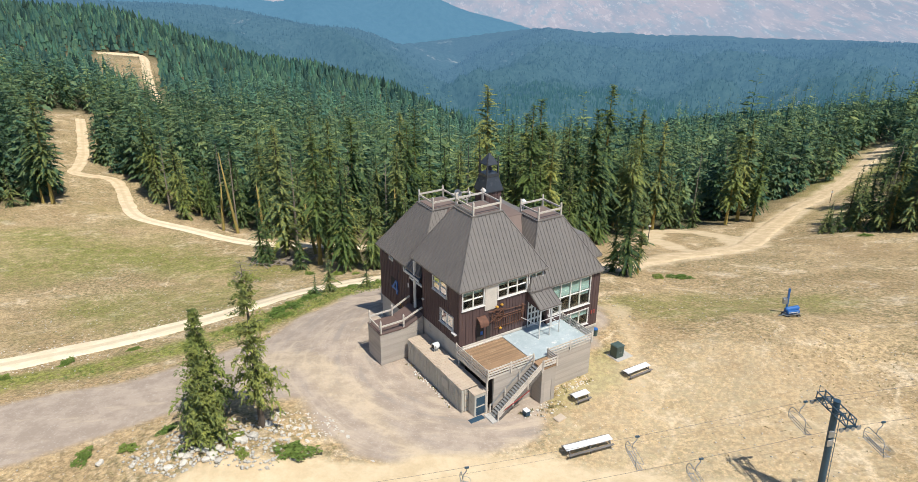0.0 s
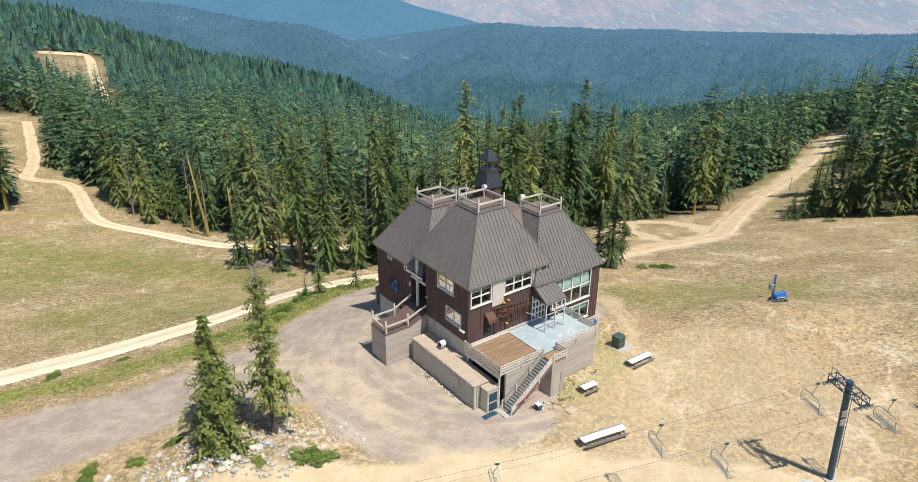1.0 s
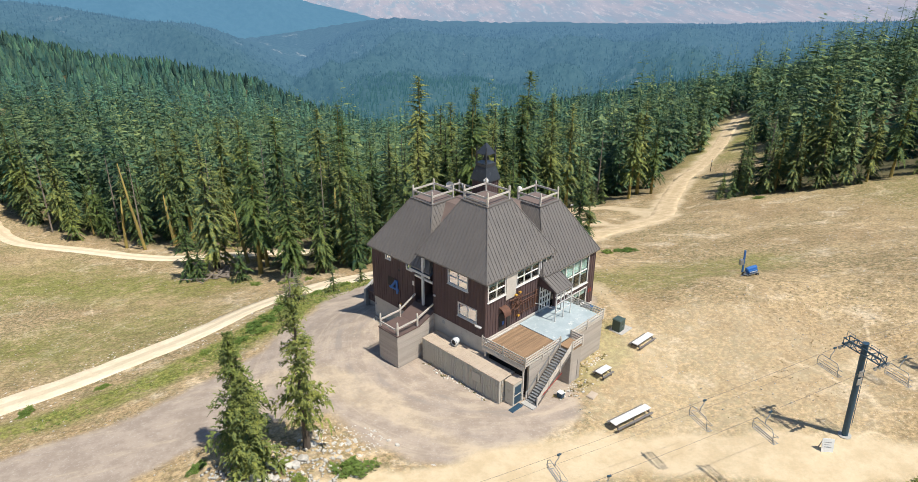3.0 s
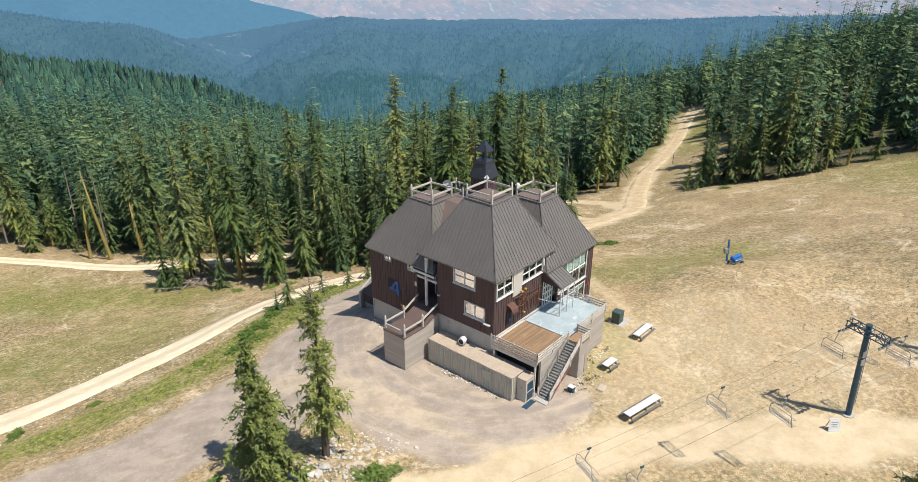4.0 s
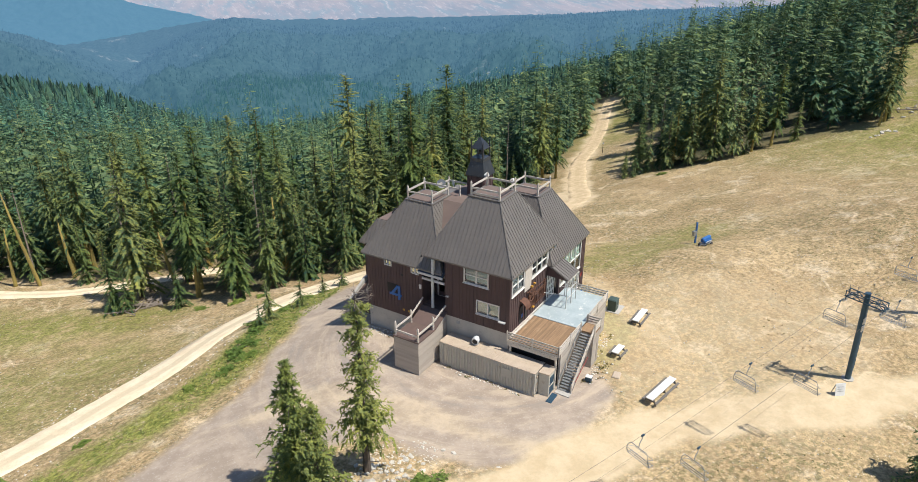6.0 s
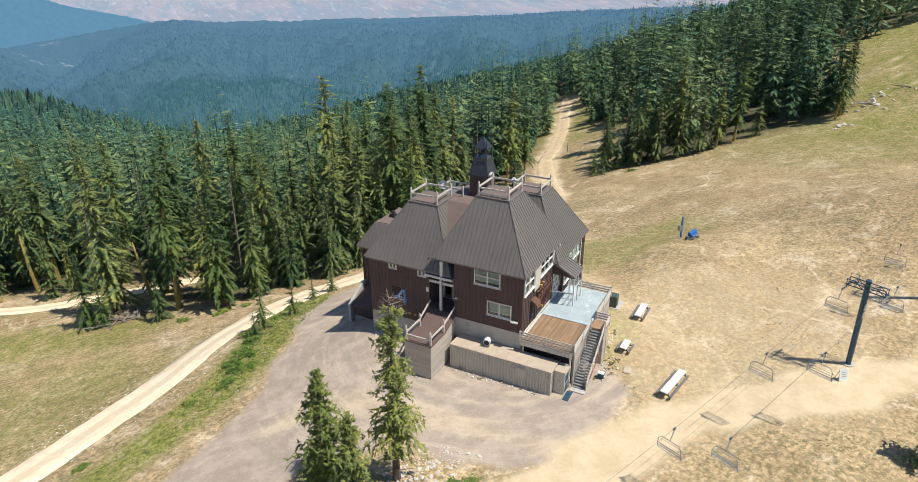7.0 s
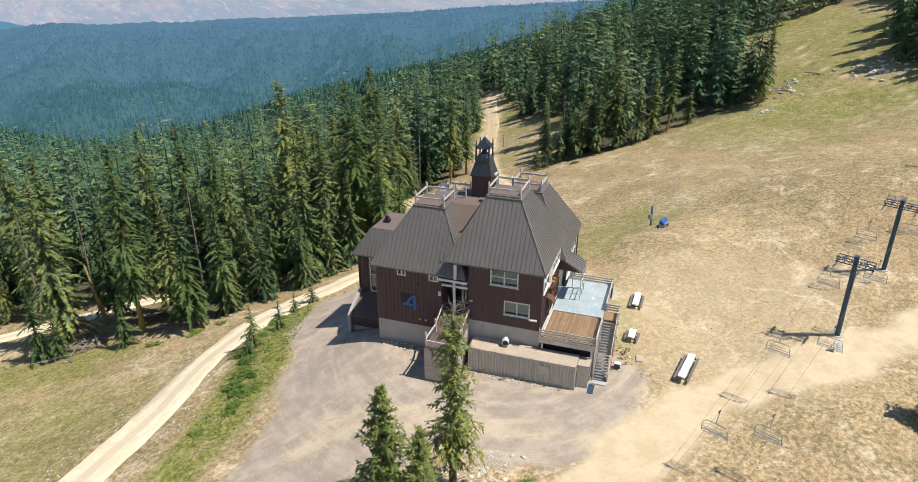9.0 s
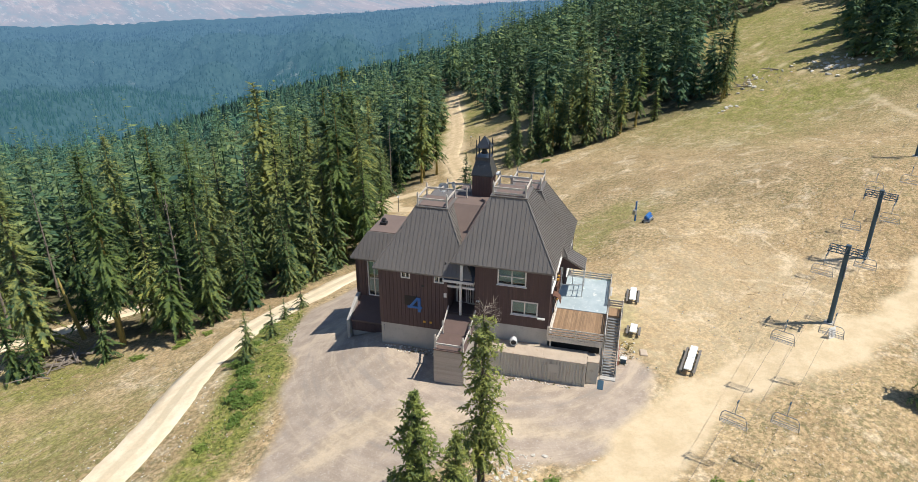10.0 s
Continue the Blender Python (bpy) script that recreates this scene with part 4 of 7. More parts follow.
def spike_mesh(rng):
    s = Shape()
    for k in range(2):
        z0, z1, r = k * 5.0 + 0.5, k * 6.0 + 9.0, 3.2 - k * 1.1
        ring = [(math.cos(k + i * 1.571) * r * rng.uniform(0.7, 1.2), math.sin(k + i * 1.571) * r * rng.uniform(0.7, 1.2), z0 + rng.uniform(-0.8, 0.8)) for i in range(4)]
        for i in range(4):
            s.face(ring[i], ring[(i + 1) % 4], (0, 0, z1))
    return np.array(s.v), np.array(s.f)


def dress_hills(grid, name, label, count, low, high, mat, size):
    x, y, z = grid
    k, n = x.shape
    rows = np_rng.uniform(low * 46, high * 46, count)
    cols = np_rng.uniform(0, n - 2, count)
    i, j = rows.astype(int), cols.astype(int)
    a, b = rows - i, cols - j

    def at(g):
        return (g[i, j] * (1 - a) * (1 - b) + g[i + 1, j] * a * (1 - b) + g[i, j + 1] * (1 - a) * b + g[i + 1, j + 1] * a * b)

    scatter(name, label, mat, [spike_mesh(k_rng) for _ in range(5)], at(x), at(y), (np_rng.uniform(0.55, 1.1, count) * size, at(z) - 1), np_rng.uniform(0, 6.28, count))


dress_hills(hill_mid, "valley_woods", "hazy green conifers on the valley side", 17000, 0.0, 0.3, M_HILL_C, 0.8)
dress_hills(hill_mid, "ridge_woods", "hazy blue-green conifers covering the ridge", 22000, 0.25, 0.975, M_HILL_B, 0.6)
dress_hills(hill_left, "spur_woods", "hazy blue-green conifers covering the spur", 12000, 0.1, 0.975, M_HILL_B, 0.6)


# ---- lodge ----
LODGE = pose(0, 58.2, 0, 0, 0, 32)
lodge = thing("lodge", LODGE, "two-storey dark brown ski lodge with grey metal roofs and a steeple", "lodge")


def wall_cells(s, span, height, holes, place, depth):
    """One wall slab with openings cut through: span and height are (lo, hi), holes (a0, a1, z0, z1); place(a, d, z) gives the point."""
    xs = sorted({span[0], span[1], *[v for h in holes for v in h[:2]]})
    zs = sorted({height[0], height[1], *[v for h in holes for v in h[2:]]})
    solid = {(i, k) for i in range(len(xs) - 1) for k in range(len(zs) - 1)
             if not any(h[0] <= xs[i] and xs[i + 1] <= h[1] and h[2] <= zs[k] and zs[k + 1] <= h[3] for h in holes)}
    ids = {}

    def vert(i, w, k):
        if (i, w, k) not in ids:
            ids[i, w, k] = len(s.v)
            s.v.append(tuple(place(xs[i], w * depth, zs[k])))
        return ids[i, w, k]

    for i, k in solid:
        s.f.append(tuple(vert(*q) for q in ((i, 0, k), (i + 1, 0, k), (i + 1, 0, k + 1), (i, 0, k + 1))))
        s.f.append(tuple(vert(*q) for q in ((i, 1, k + 1), (i + 1, 1, k + 1), (i + 1, 1, k), (i, 1, k))))
        for (ni, nk), (p, q) in (((i - 1, k), ((i, k + 1), (i, k))), ((i + 1, k), ((i + 1, k), (i + 1, k + 1))), ((i, k - 1), ((i, k), (i + 1, k))), ((i, k + 1), ((i + 1, k + 1), (i, k + 1)))):
            if (ni, nk) not in solid:
                s.f.append((vert(p[0], 0, p[1]), vert(p[0], 1, p[1]), vert(q[0], 1, q[1]), vert(q[0], 0, q[1])))
    return s


def on_left(u):
    return lambda a, d, z: (u + d, a, z)


def on_front(v):
    return lambda a, d, z: (a, v + d, z)


def siding(name, span, height, holes, place, mat=None, step=0.42):
    w = part(name, wall_cells(Shape(), span, height, holes, place, 0.25), mat or M_SIDING, lodge)
    a = span[0] + 0.06
    while a < span[1]:
        cuts = sorted([(h[2] - 0.08, h[3] + 0.08) for h in holes if h[0] - 0.12 < a < h[1] + 0.12])
        z = height[0] + 0.02
        for c0, c1 in cuts + [(height[1], height[1])]:
            if c0 - z > 0.25:
                s = Shape()
                q = [place(a + e, d, zz) for zz in (z, min(c0, height[1])) for e, d in ((-0.035, 0.0), (0.035, 0.0), (0.03, -0.045), (-0.03, -0.045))]
                s.add(q, [(0, 1, 2, 3), (7, 6, 5, 4), (0, 4, 5, 1), (1, 5, 6, 2), (2, 6, 7, 3), (3, 7, 4, 0)])
                part("batten", s, mat or M_SIDING, w)
            z = max(z, c1)
        a += step
    return w


def window_unit(a0, a1, z0, z1, place, cols, rows, back=None, sill=True, label=""):
    """A white framed window with panes, mullions and what hangs behind it."""
    t = 0.13

    def slab(p0, p1, q0, q1, d0, d1):
        pts = [place(a, d, z) for d in (d0, d1) for a, z in ((p0, q0), (p1, q0), (p1, q1), (p0, q1))]
        return Shape().add(pts, [(0, 1, 2, 3), (7, 6, 5, 4), (0, 4, 5, 1), (1, 5, 6, 2), (2, 6, 7, 3), (3, 7, 4, 0)])

    ring = wall_cells(Shape(), (a0 - t, a1 + t), (z0 - t, z1 + t), [(a0, a1, z0, z1)], lambda a, d, z: place(a, d - 0.07, z), 0.19)
    w = part("window", ring, M_TRIM, lodge, label)
    for i in range(1, cols):
        m = a0 + (a1 - a0) * i / cols
        part("mullion", slab(m - 0.06, m + 0.06, z0, z1, -0.04, 0.1), M_TRIM, w)
    for j in range(1, rows):
        m = z0 + (z1 - z0) * j / rows
        for i in range(cols):
            part("mullion", slab(a0 + (a1 - a0) * i / cols + 0.062, a0 + (a1 - a0) * (i + 1) / cols - 0.062, m - 0.045, m + 0.045, -0.03, 0.09), M_TRIM, w)
    for i in range(cols):
        for j in range(rows):
            p0, p1 = a0 + (a1 - a0) * i / cols, a0 + (a1 - a0) * (i + 1) / cols
            q0, q1 = z0 + (z1 - z0) * j / rows, z0 + (z1 - z0) * (j + 1) / rows
            s = Shape()
            pts = [place(a, d, z) for d in (0.03, 0.045) for a, z in ((p0, q0), (p1, q0), (p1, q1), (p0, q1))]
            s.add(pts, [(0, 1, 2, 3), (7, 6, 5, 4), (0, 4, 5, 1), (1, 5, 6, 2), (2, 6, 7, 3), (3, 7, 4, 0)])
            g = part("pane", s, M_GLASS, w)
            g.visible_shadow = False
            if back:
                mat, frac = back(i, j)
                if mat:
                    s = Shape()
                    pts = [place(a, d, z) for d in (0.14, 0.16) for a, z in ((p0, q1 - (q1 - q0) * frac), (p1, q1 - (q1 - q0) * frac), (p1, q1), (p0, q1))]
                    s.add(pts, [(0, 1, 2, 3), (7, 6, 5, 4), (0, 4, 5, 1), (1, 5, 6, 2), (2, 6, 7, 3), (3, 7, 4, 0)])
                    part("blind", s, mat, w)
    if sill:
        s = Shape()
        pts = [place(a, d, z) for d in (-0.16, 0.0) for a, z in ((a0 - 0.2, z0 - t - 0.06), (a1 + 0.2, z0 - t - 0.06), (a1 + 0.2, z0 - t), (a0 - 0.2, z0 - t))]
        s.add(pts, [(0, 1, 2, 3), (7, 6, 5, 4), (0, 4, 5, 1), (1, 5, 6, 2), (2, 6, 7, 3), (3, 7, 4, 0)])
        part("sill", s, M_TRIM, w)
    return w


def roof_block(name, eave, ze, top, zt, skip=(), seam_step=0.46):
    """A steep hipped roof cut flat on top, with a fascia and standing seams on its slopes."""
    s = Shape()
    s.frustum(eave, ze, top, zt)
    e = eave
    s.frustum((e[0], e[1], e[2], e[3]), ze - 0.16, (e[0], e[1], e[2], e[3]), ze - 0.002)
    roof = part(name, s, M_ROOF, lodge)
    faces = {"w": ((0, 3), "u"), "e": ((2, 3), "u"), "s": ((1, 2), "v"), "n": ((3, 2), "v")}
    for side in faces:
        if side in skip:
            continue
        lo, hi = (e[1], e[3]) if side in "we" else (e[0], e[2])
        tl, th = (top[1], top[3]) if side in "we" else (top[0], top[2])
        fixed, tf = {"w": (e[0], top[0]), "e": (e[2], top[2]), "s": (e[1], top[1]), "n": (e[3], top[3])}[side]
        run, rise = tf - fixed, zt - ze
        a = lo + 0.3
        while a < hi - 0.2:
            f = 1.0
            if a < tl:
                f = (a - lo) / (tl - lo)
            elif a > th:
                f = (hi - a) / (hi - th)
            if f > 0.05:
                n = Vector((rise, -abs(run))).normalized()
                sg = 1 if run > 0 else -1

                def pt(k, off, lift):
                    d = fixed + run * k - sg * lift * n.x
                    z = ze + rise * k + lift * -n.y
                    return (d, a + off, z) if side in "we" else (a + off, d, z)

                q = Shape()
                p = [pt(k, o, l) for k in (0.0, f) for o, l in ((-0.022, -0.01), (0.022, -0.01), (0.018, 0.055), (-0.018, 0.055))]
                q.add(p, [(0, 1, 2, 3), (7, 6, 5, 4), (0, 4, 5, 1), (1, 5, 6, 2), (2, 6, 7, 3), (3, 7, 4, 0)])
                part("roof_seam", q, M_ROOF, roof)
            a += seam_step
    for i, j in ((0, 1), (2, 1), (0, 3), (2, 3)):
        part("hip_cap", Shape().tube([(e[i], e[j], ze + 0.02), (top[i], top[j], zt + 0.02)], 0.075, 5), M_ROOF, roof)
    return roof


F_EAVE, F_TOP = (-0.28, -0.32, 10.95, 10.15), (3.6, 3.35, 7.25, 6.95)
L_EAVE, L_TOP = (-0.28, 8.0, 10.9, 18.65), (3.6, 11.55, 7.1, 15.0)
R_EAVE, R_TOP = (8.3, -0.75, 18.9, 10.0), (11.9, 3.0, 15.35, 6.5)
B_EAVE, B_TOP = (8.3, 8.2, 18.9, 18.65), (10.2, 10.2, 17.0, 16.7)
roof_block("roof", F_EAVE, 10.75, F_TOP, 16.8)
roof_block("roof", L_EAVE, 9.05, L_TOP, 14.85)
roof_block("roof", R_EAVE, 8.7, R_TOP, 14.75)
roof_block("roof", B_EAVE, 9.05, B_TOP, 12.2, skip=("w", "s"))

# front block walls
W_UP = (2.6, 5.25, 8.95, 10.6)
W_LOW = (1.3, 3.75, 5.75, 7.1)
siding("wall", (0, 7.7), (4.3, 10.7), [W_UP, W_LOW], on_left(0))
window_unit(*W_UP, on_left(0), 2, 2, lambda i, j: (M_BLIND, 1.0) if j == 1 else (M_BLIND, 0.8))
window_unit(*W_LOW, on_left(0), 2, 1, lambda i, j: (M_BLIND, 0.9))
F_W1 = (0.35, 2.8, 8.55, 10.4)
F_W2 = (4.7, 8.3, 8.75, 10.4)
F_W3 = (8.7, 10.4, 8.95, 10.4)
siding("wall", (0.25, 10.7), (4.3, 10.7), [F_W1, F_W2, F_W3], on_front(0))
window_unit(*F_W1, on_front(0), 2, 2, lambda i, j: (M_BLIND, 0.5) if j == 1 else (None, 0))
window_unit(*F_W2, on_front(0), 3, 2, lambda i, j: (M_BLIND, 0.45) if j == 1 else (None, 0))
window_unit(*F_W3, on_front(0), 2, 1, lambda i, j: (M_BLIND, 0.3))
s = Shape().box((3.0, -0.09, 7.7), (4.5, -0.02, 10.7))
part("panel", s, M_WHITE, lodge, "plain white wall panel between the windows")
part("wall", wall_cells(Shape(), (0.25, 10.15), (4.3, 10.7), [], lambda a, d, z: (10.7 - d, a, z), 0.25), M_SIDING, lodge)
part("wall", wall_cells(Shape(), (2.6, 10.4), (4.3, 10.7), [], lambda a, d, z: (a, 7.7 - d, z), 0.25), M_SIDING, lodge)
# left wing
W_S1 = (14.75, 15.5, 8.3, 8.8)
W_S2 = (11.1, 11.9, 8.2, 8.75)
siding("wall", (10.6, 18.15), (2.45, 9.0), [W_S1, W_S2], on_left(0))
window_unit(*W_S1, on_left(0), 2, 1, None, sill=False)
window_unit(*W_S2, on_left(0), 2, 1, None, sill=False)
siding("wall", (0.25, 10.8), (2.45, 9.0), [], lambda a, d, z: (a, 18.15 - d, z))
# recessed entrance
part("wall", wall_cells(Shape(), (7.7, 10.6), (4.4, 9.6), [(8.15, 10.2, 4.5, 7.0)], on_left(2.6), 0.2), M_SIDING, lodge)
part("wall", wall_cells(Shape(), (0.25, 2.6), (4.3, 10.2), [], lambda a, d, z: (a, 7.7 + d * 0.2 - 0.05, z), 0.25), M_SIDING, lodge)
part("wall", wall_cells(Shape(), (0.25, 2.6), (2.6, 9.2), [], lambda a, d, z: (a, 10.6 + d, z), 0.25), M_SIDING, lodge)
# right wing
R_GLASS = (11.4, 17.1, 4.95, 8.3)
R_LOW = (13.3, 17.1, 2.3, 4.1)
siding("wall", (10.95, 18.6), (1.5, 8.65), [R_GLASS, R_LOW], on_front(-0.45))
window_unit(*R_GLASS, on_front(-0.45), 4, 2, lambda i, j: (M_BLIND, 0.95) if j == 1 else ((M_BLIND, 0.3) if i == 3 else (None, 0)))
window_unit(*R_LOW, on_front(-0.45), 3, 1, lambda i, j: (M_BLIND, 0.4))
siding("wall", (-0.2, 18.4), (1.5, 8.9), [], lambda a, d, z: (18.6 - d, a, z))
part("wall", wall_cells(Shape(), (10.8, 18.4), (2.4, 8.9), [], lambda a, d, z: (a, 18.4 - d, z), 0.25), M_SIDING, lodge)
# foundations
for lo, hi in (((0.06, 0.06, -1.2), (10.7, 8.0, 4.295)), ((0.06, 8.01, -1.6), (10.7, 18.1, 2.445)), ((10.71, -0.4, -1.6), (18.55, 18.3, 1.495))):
    part("foundation", Shape().box(lo, hi), M_CONC, lodge, "grey concrete foundation wall")
# Inner floors and partitions, coloured dark so the rooms look unlit.
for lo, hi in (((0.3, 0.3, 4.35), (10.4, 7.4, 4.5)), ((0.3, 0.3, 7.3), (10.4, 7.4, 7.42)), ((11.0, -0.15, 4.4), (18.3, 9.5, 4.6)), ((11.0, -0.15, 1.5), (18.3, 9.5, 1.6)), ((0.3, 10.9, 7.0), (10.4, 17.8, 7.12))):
    part("floor", Shape().box(lo, hi), M_DARKFILL, lodge)
part("partition", Shape().box((10.72, 0.3, 1.6), (10.92, 9.5, 8.6)), M_DARKFILL, lodge)
part("partition", Shape().box((11.0, 5.5, 1.6), (18.3, 5.7, 8.6)), M_DARKFILL, lodge)


# flat roof tops with rails
def pointed_post(x, y, z0, z1, w=0.16):
    return Shape().frustum((x - w / 2, y - w / 2, x + w / 2, y + w / 2), z0, (x - w / 2, y - w / 2, x + w / 2, y + w / 2), z1 - 0.18).frustum((x - w / 2, y - w / 2, x + w / 2, y + w / 2), z1 - 0.181, (x - 0.03, y - 0.03, x + 0.03, y + 0.03), z1)


def railed_platform(top, z, sides, steps=1):
    x0, y0, x1, y1 = top
    plat = part("roof_platform", Shape().box((x0 - 0.12, y0 - 0.12, z - 0.05), (x1 + 0.12, y1 + 0.12, z + 0.05)), M_ROOF, lodge)
    part("platform_deck", Shape().box((x0 + 0.25, y0 + 0.25, z + 0.05), (x1 - 0.25, y1 - 0.25, z + 0.12)), M_ROOFTOP, plat)
    c = {"sw": (x0 + 0.15, y0 + 0.15), "se": (x1 - 0.15, y0 + 0.15), "nw": (x0 + 0.15, y1 - 0.15), "ne": (x1 - 0.15, y1 - 0.15)}
    for x, y in c.values():
        part("rail_post", pointed_post(x, y, z + 0.02, z + 1.55), M_WHITE, plat)
    for a, b, zz in sides:
        (xa, ya), (xb, yb) = c[a], c[b]
        part("rail", Shape().beam((xa, ya, z + zz), (xb, yb, z + zz), 0.09, 0.2), M_WHITE, plat)


railed_platform(F_TOP, 16.8, [("sw", "se", 0.85), ("sw", "nw", 0.85), ("se", "ne", 0.95), ("nw", "ne", 0.95), ("sw", "nw", 0.3)])
railed_platform(L_TOP, 14.85, [("sw", "se", 0.85), ("sw", "nw", 0.85), ("se", "ne", 0.95), ("nw", "ne", 0.95)])
railed_platform(R_TOP, 14.75, [("sw", "se", 0.85), ("sw", "nw", 0.85), ("se", "ne", 0.95), ("nw", "ne", 0.95)])
# crickets between the roofs
part("roof_valley", Shape().add([(2.3, 9.72, 11.6), (5.7, 11.6, 14.8), (5.7, 7.9, 14.8), (2.3, 9.72, 11.3), (5.7, 11.6, 14.3), (5.7, 7.9, 14.3)], [(0, 2, 1), (3, 4, 5), (0, 1, 4, 3), (1, 2, 5, 4), (2, 0, 3, 5)]), M_ROOFTOP, lodge, "rust-brown sloping valley sheet between the roofs")
part("roof_valley", Shape().add([(9.62, 2.3, 11.5), (11.6, 5.7, 14.75), (7.9, 5.7, 14.75), (9.62, 2.3, 11.2), (11.6, 5.7, 14.25), (7.9, 5.7, 14.25)], [(0, 1, 2), (3, 5, 4), (0, 3, 4, 1), (1, 4, 5, 2), (2, 5, 3, 0)]), M_ROOFTOP, lodge, "rust-brown sloping valley sheet between the roofs")
part("roof_deck", Shape().box((5.7, 5.7, 11.0), (11.9, 11.9, 14.79)), M_ROOFTOP, lodge, "rust-brown flat roof in the middle")
for a, b in (((7.5, 10.5), (7.5, 12.6)), ((9.5, 10.6), (9.5, 13.2)), ((9.5, 13.2), (7.2, 13.4))):
    r = part("catwalk_rail", Shape().beam((*a, 15.6), (*b, 15.6), 0.09, 0.18), M_WHITE, lodge)
    part("rail_post", pointed_post(*a, 14.6, 16.1, 0.14), M_WHITE, r)

# steeple
ST_U, ST_V = 9.45, 9.05


def sq(r):
    return (ST_U - r, ST_V - r, ST_U + r, ST_V + r)


steeple = part("steeple", Shape().frustum(sq(1.05), 14.75, sq(1.05), 17.2), M_SIDING, lodge, "dark brown boarded bell turret")
for k in range(6):
    for sx, sy in ((1, 0), (0, 1)):
        for sg in (-1, 1):
            o = -0.9 + k * 0.36
            x, y = ST_U + (o if sy else sg * 1.07), ST_V + (o if sx else sg * 1.07)
            part("batten", Shape().box((x - 0.03, y - 0.03, 14.8), (x + 0.03, y + 0.03, 17.15)), M_SIDING, steeple)
part("steeple_skirt", Shape().frustum(sq(1.2), 17.1, sq(1.2), 17.22).frustum(sq(1.2), 17.221, sq(0.78), 18.75), M_STEEPLE, steeple, "flared dark metal skirt roof")
part("belfry_sill", Shape().frustum(sq(0.82), 18.76, sq(0.82), 19.1), M_STEEPLE, steeple)
for sx in (-1, 1):
    for sy in (-1, 1):
        x, y = ST_U + sx * 0.72, ST_V + sy * 0.72
        part("belfry_post", Shape().box((x - 0.07, y - 0.07, 19.1), (x + 0.07, y + 0.07, 20.45)), M_STEEPLE, steeple)
        part("finial", Shape().frustum((x - 0.06, y - 0.06, x + 0.06, y + 0.06), 20.46, (x - 0.03, y - 0.03, x + 0.03, y + 0.03), 21.0), M_STEEPLE, steeple)
bell = Shape().tube([(ST_U, ST_V, 20.2), (ST_U, ST_V, 19.95), (ST_U, ST_V, 19.6), (ST_U, ST_V, 19.42)], [0.06, 0.2, 0.3, 0.4], 12)
part("bell", bell, M_BLACK, steeple, smooth=True)
part("spire", Shape().frustum(sq(0.78), 20.1, sq(0.78), 20.16).frustum(sq(0.78), 20.161, sq(0.03), 21.3), M_STEEPLE, steeple, "small dark pyramid roof")

# rear annexes
roof_block("annex_roof", (5.4, 16.5, 14.0, 23.75), 6.95, (7.0, 16.6, 12.4, 22.0), 9.75, skip=("s", "e"))
part("annex_top", Shape().box((7.1, 16.8, 9.75), (12.3, 21.9, 9.83)), M_ROOFTOP, lodge, "rust-brown flat annex roof")
vent = part("roof_vent", Shape().box((9.0, 20.6, 9.8), (9.7, 21.3, 10.15)), M_BLACK, lodge)
part("vent_cap", Shape().frustum((9.1, 20.7, 9.6, 21.2), 10.3, (9.2, 20.8, 9.5, 21.1), 10.6), M_BLACK, vent)
part("vent_stem", Shape().box((9.25, 20.85, 10.15), (9.45, 21.05, 10.3)), M_BLACK, vent)
A_WIN = (20.4, 21.75, 2.2, 6.5)
siding("wall", (18.4, 23.35), (0.6, 6.95), [A_WIN], on_left(5.9))
window_unit(*A_WIN, on_left(5.9), 2, 2, lambda i, j: (M_BLIND, 0.8), sill=False)
siding("wall", (5.9, 13.5), (0.6, 6.95), [], lambda a, d, z: (a, 23.35 - d, z))
roof_block("annex_roof", (16.5, 5.4, 24.6, 14.0), 6.85, (16.6, 7.0, 22.8, 12.4), 9.65, skip=("w", "n"))
siding("wall", (18.6, 24.2), (0.6, 6.85), [], on_front(5.9))
siding("wall", (5.9, 13.5), (0.6, 6.85), [], lambda a, d, z: (24.2 - d, a, z))
part("foundation", Shape().box((6.0, 18.35, -3.5), (13.4, 23.25, 0.595)), M_CONC, lodge, "grey concrete foundation wall")
part("foundation", Shape().box((18.56, 6.0, -3.5), (24.1, 13.4, 0.595)), M_CONC, lodge, "grey concrete foundation wall")
# low loading dock beside the annex
lean = part("dock_roof", Shape().add([(2.6, 18.2, 0.45), (2.6, 22.92, 0.45), (5.9, 22.92, 1.95), (5.9, 18.2, 1.95), (2.6, 18.2, 0.25), (2.6, 22.92, 0.25), (5.9, 22.92, 1.75), (5.9, 18.2, 1.75)], [(0, 3, 2, 1), (4, 5, 6, 7), (0, 1, 5, 4), (1, 2, 6, 5), (2, 3, 7, 6), (3, 0, 4, 7)]), M_PORCH, lodge, "dark sloping roof of the loading dock")
part("fascia", Shape().box((2.7, 18.25, -0.95), (2.85, 22.85, 0.3)), M_SIDING, lean)
for k in range(11):
    part("batten", Shape().box((2.66, 18.4 + k * 0.4, -0.95), (2.7, 18.47 + k * 0.4, 0.28)), M_SIDING, lean)
part("dock_wall", Shape().box((2.9, 18.25, -4.0), (3.2, 22.85, -0.95)), M_CONC, lean)
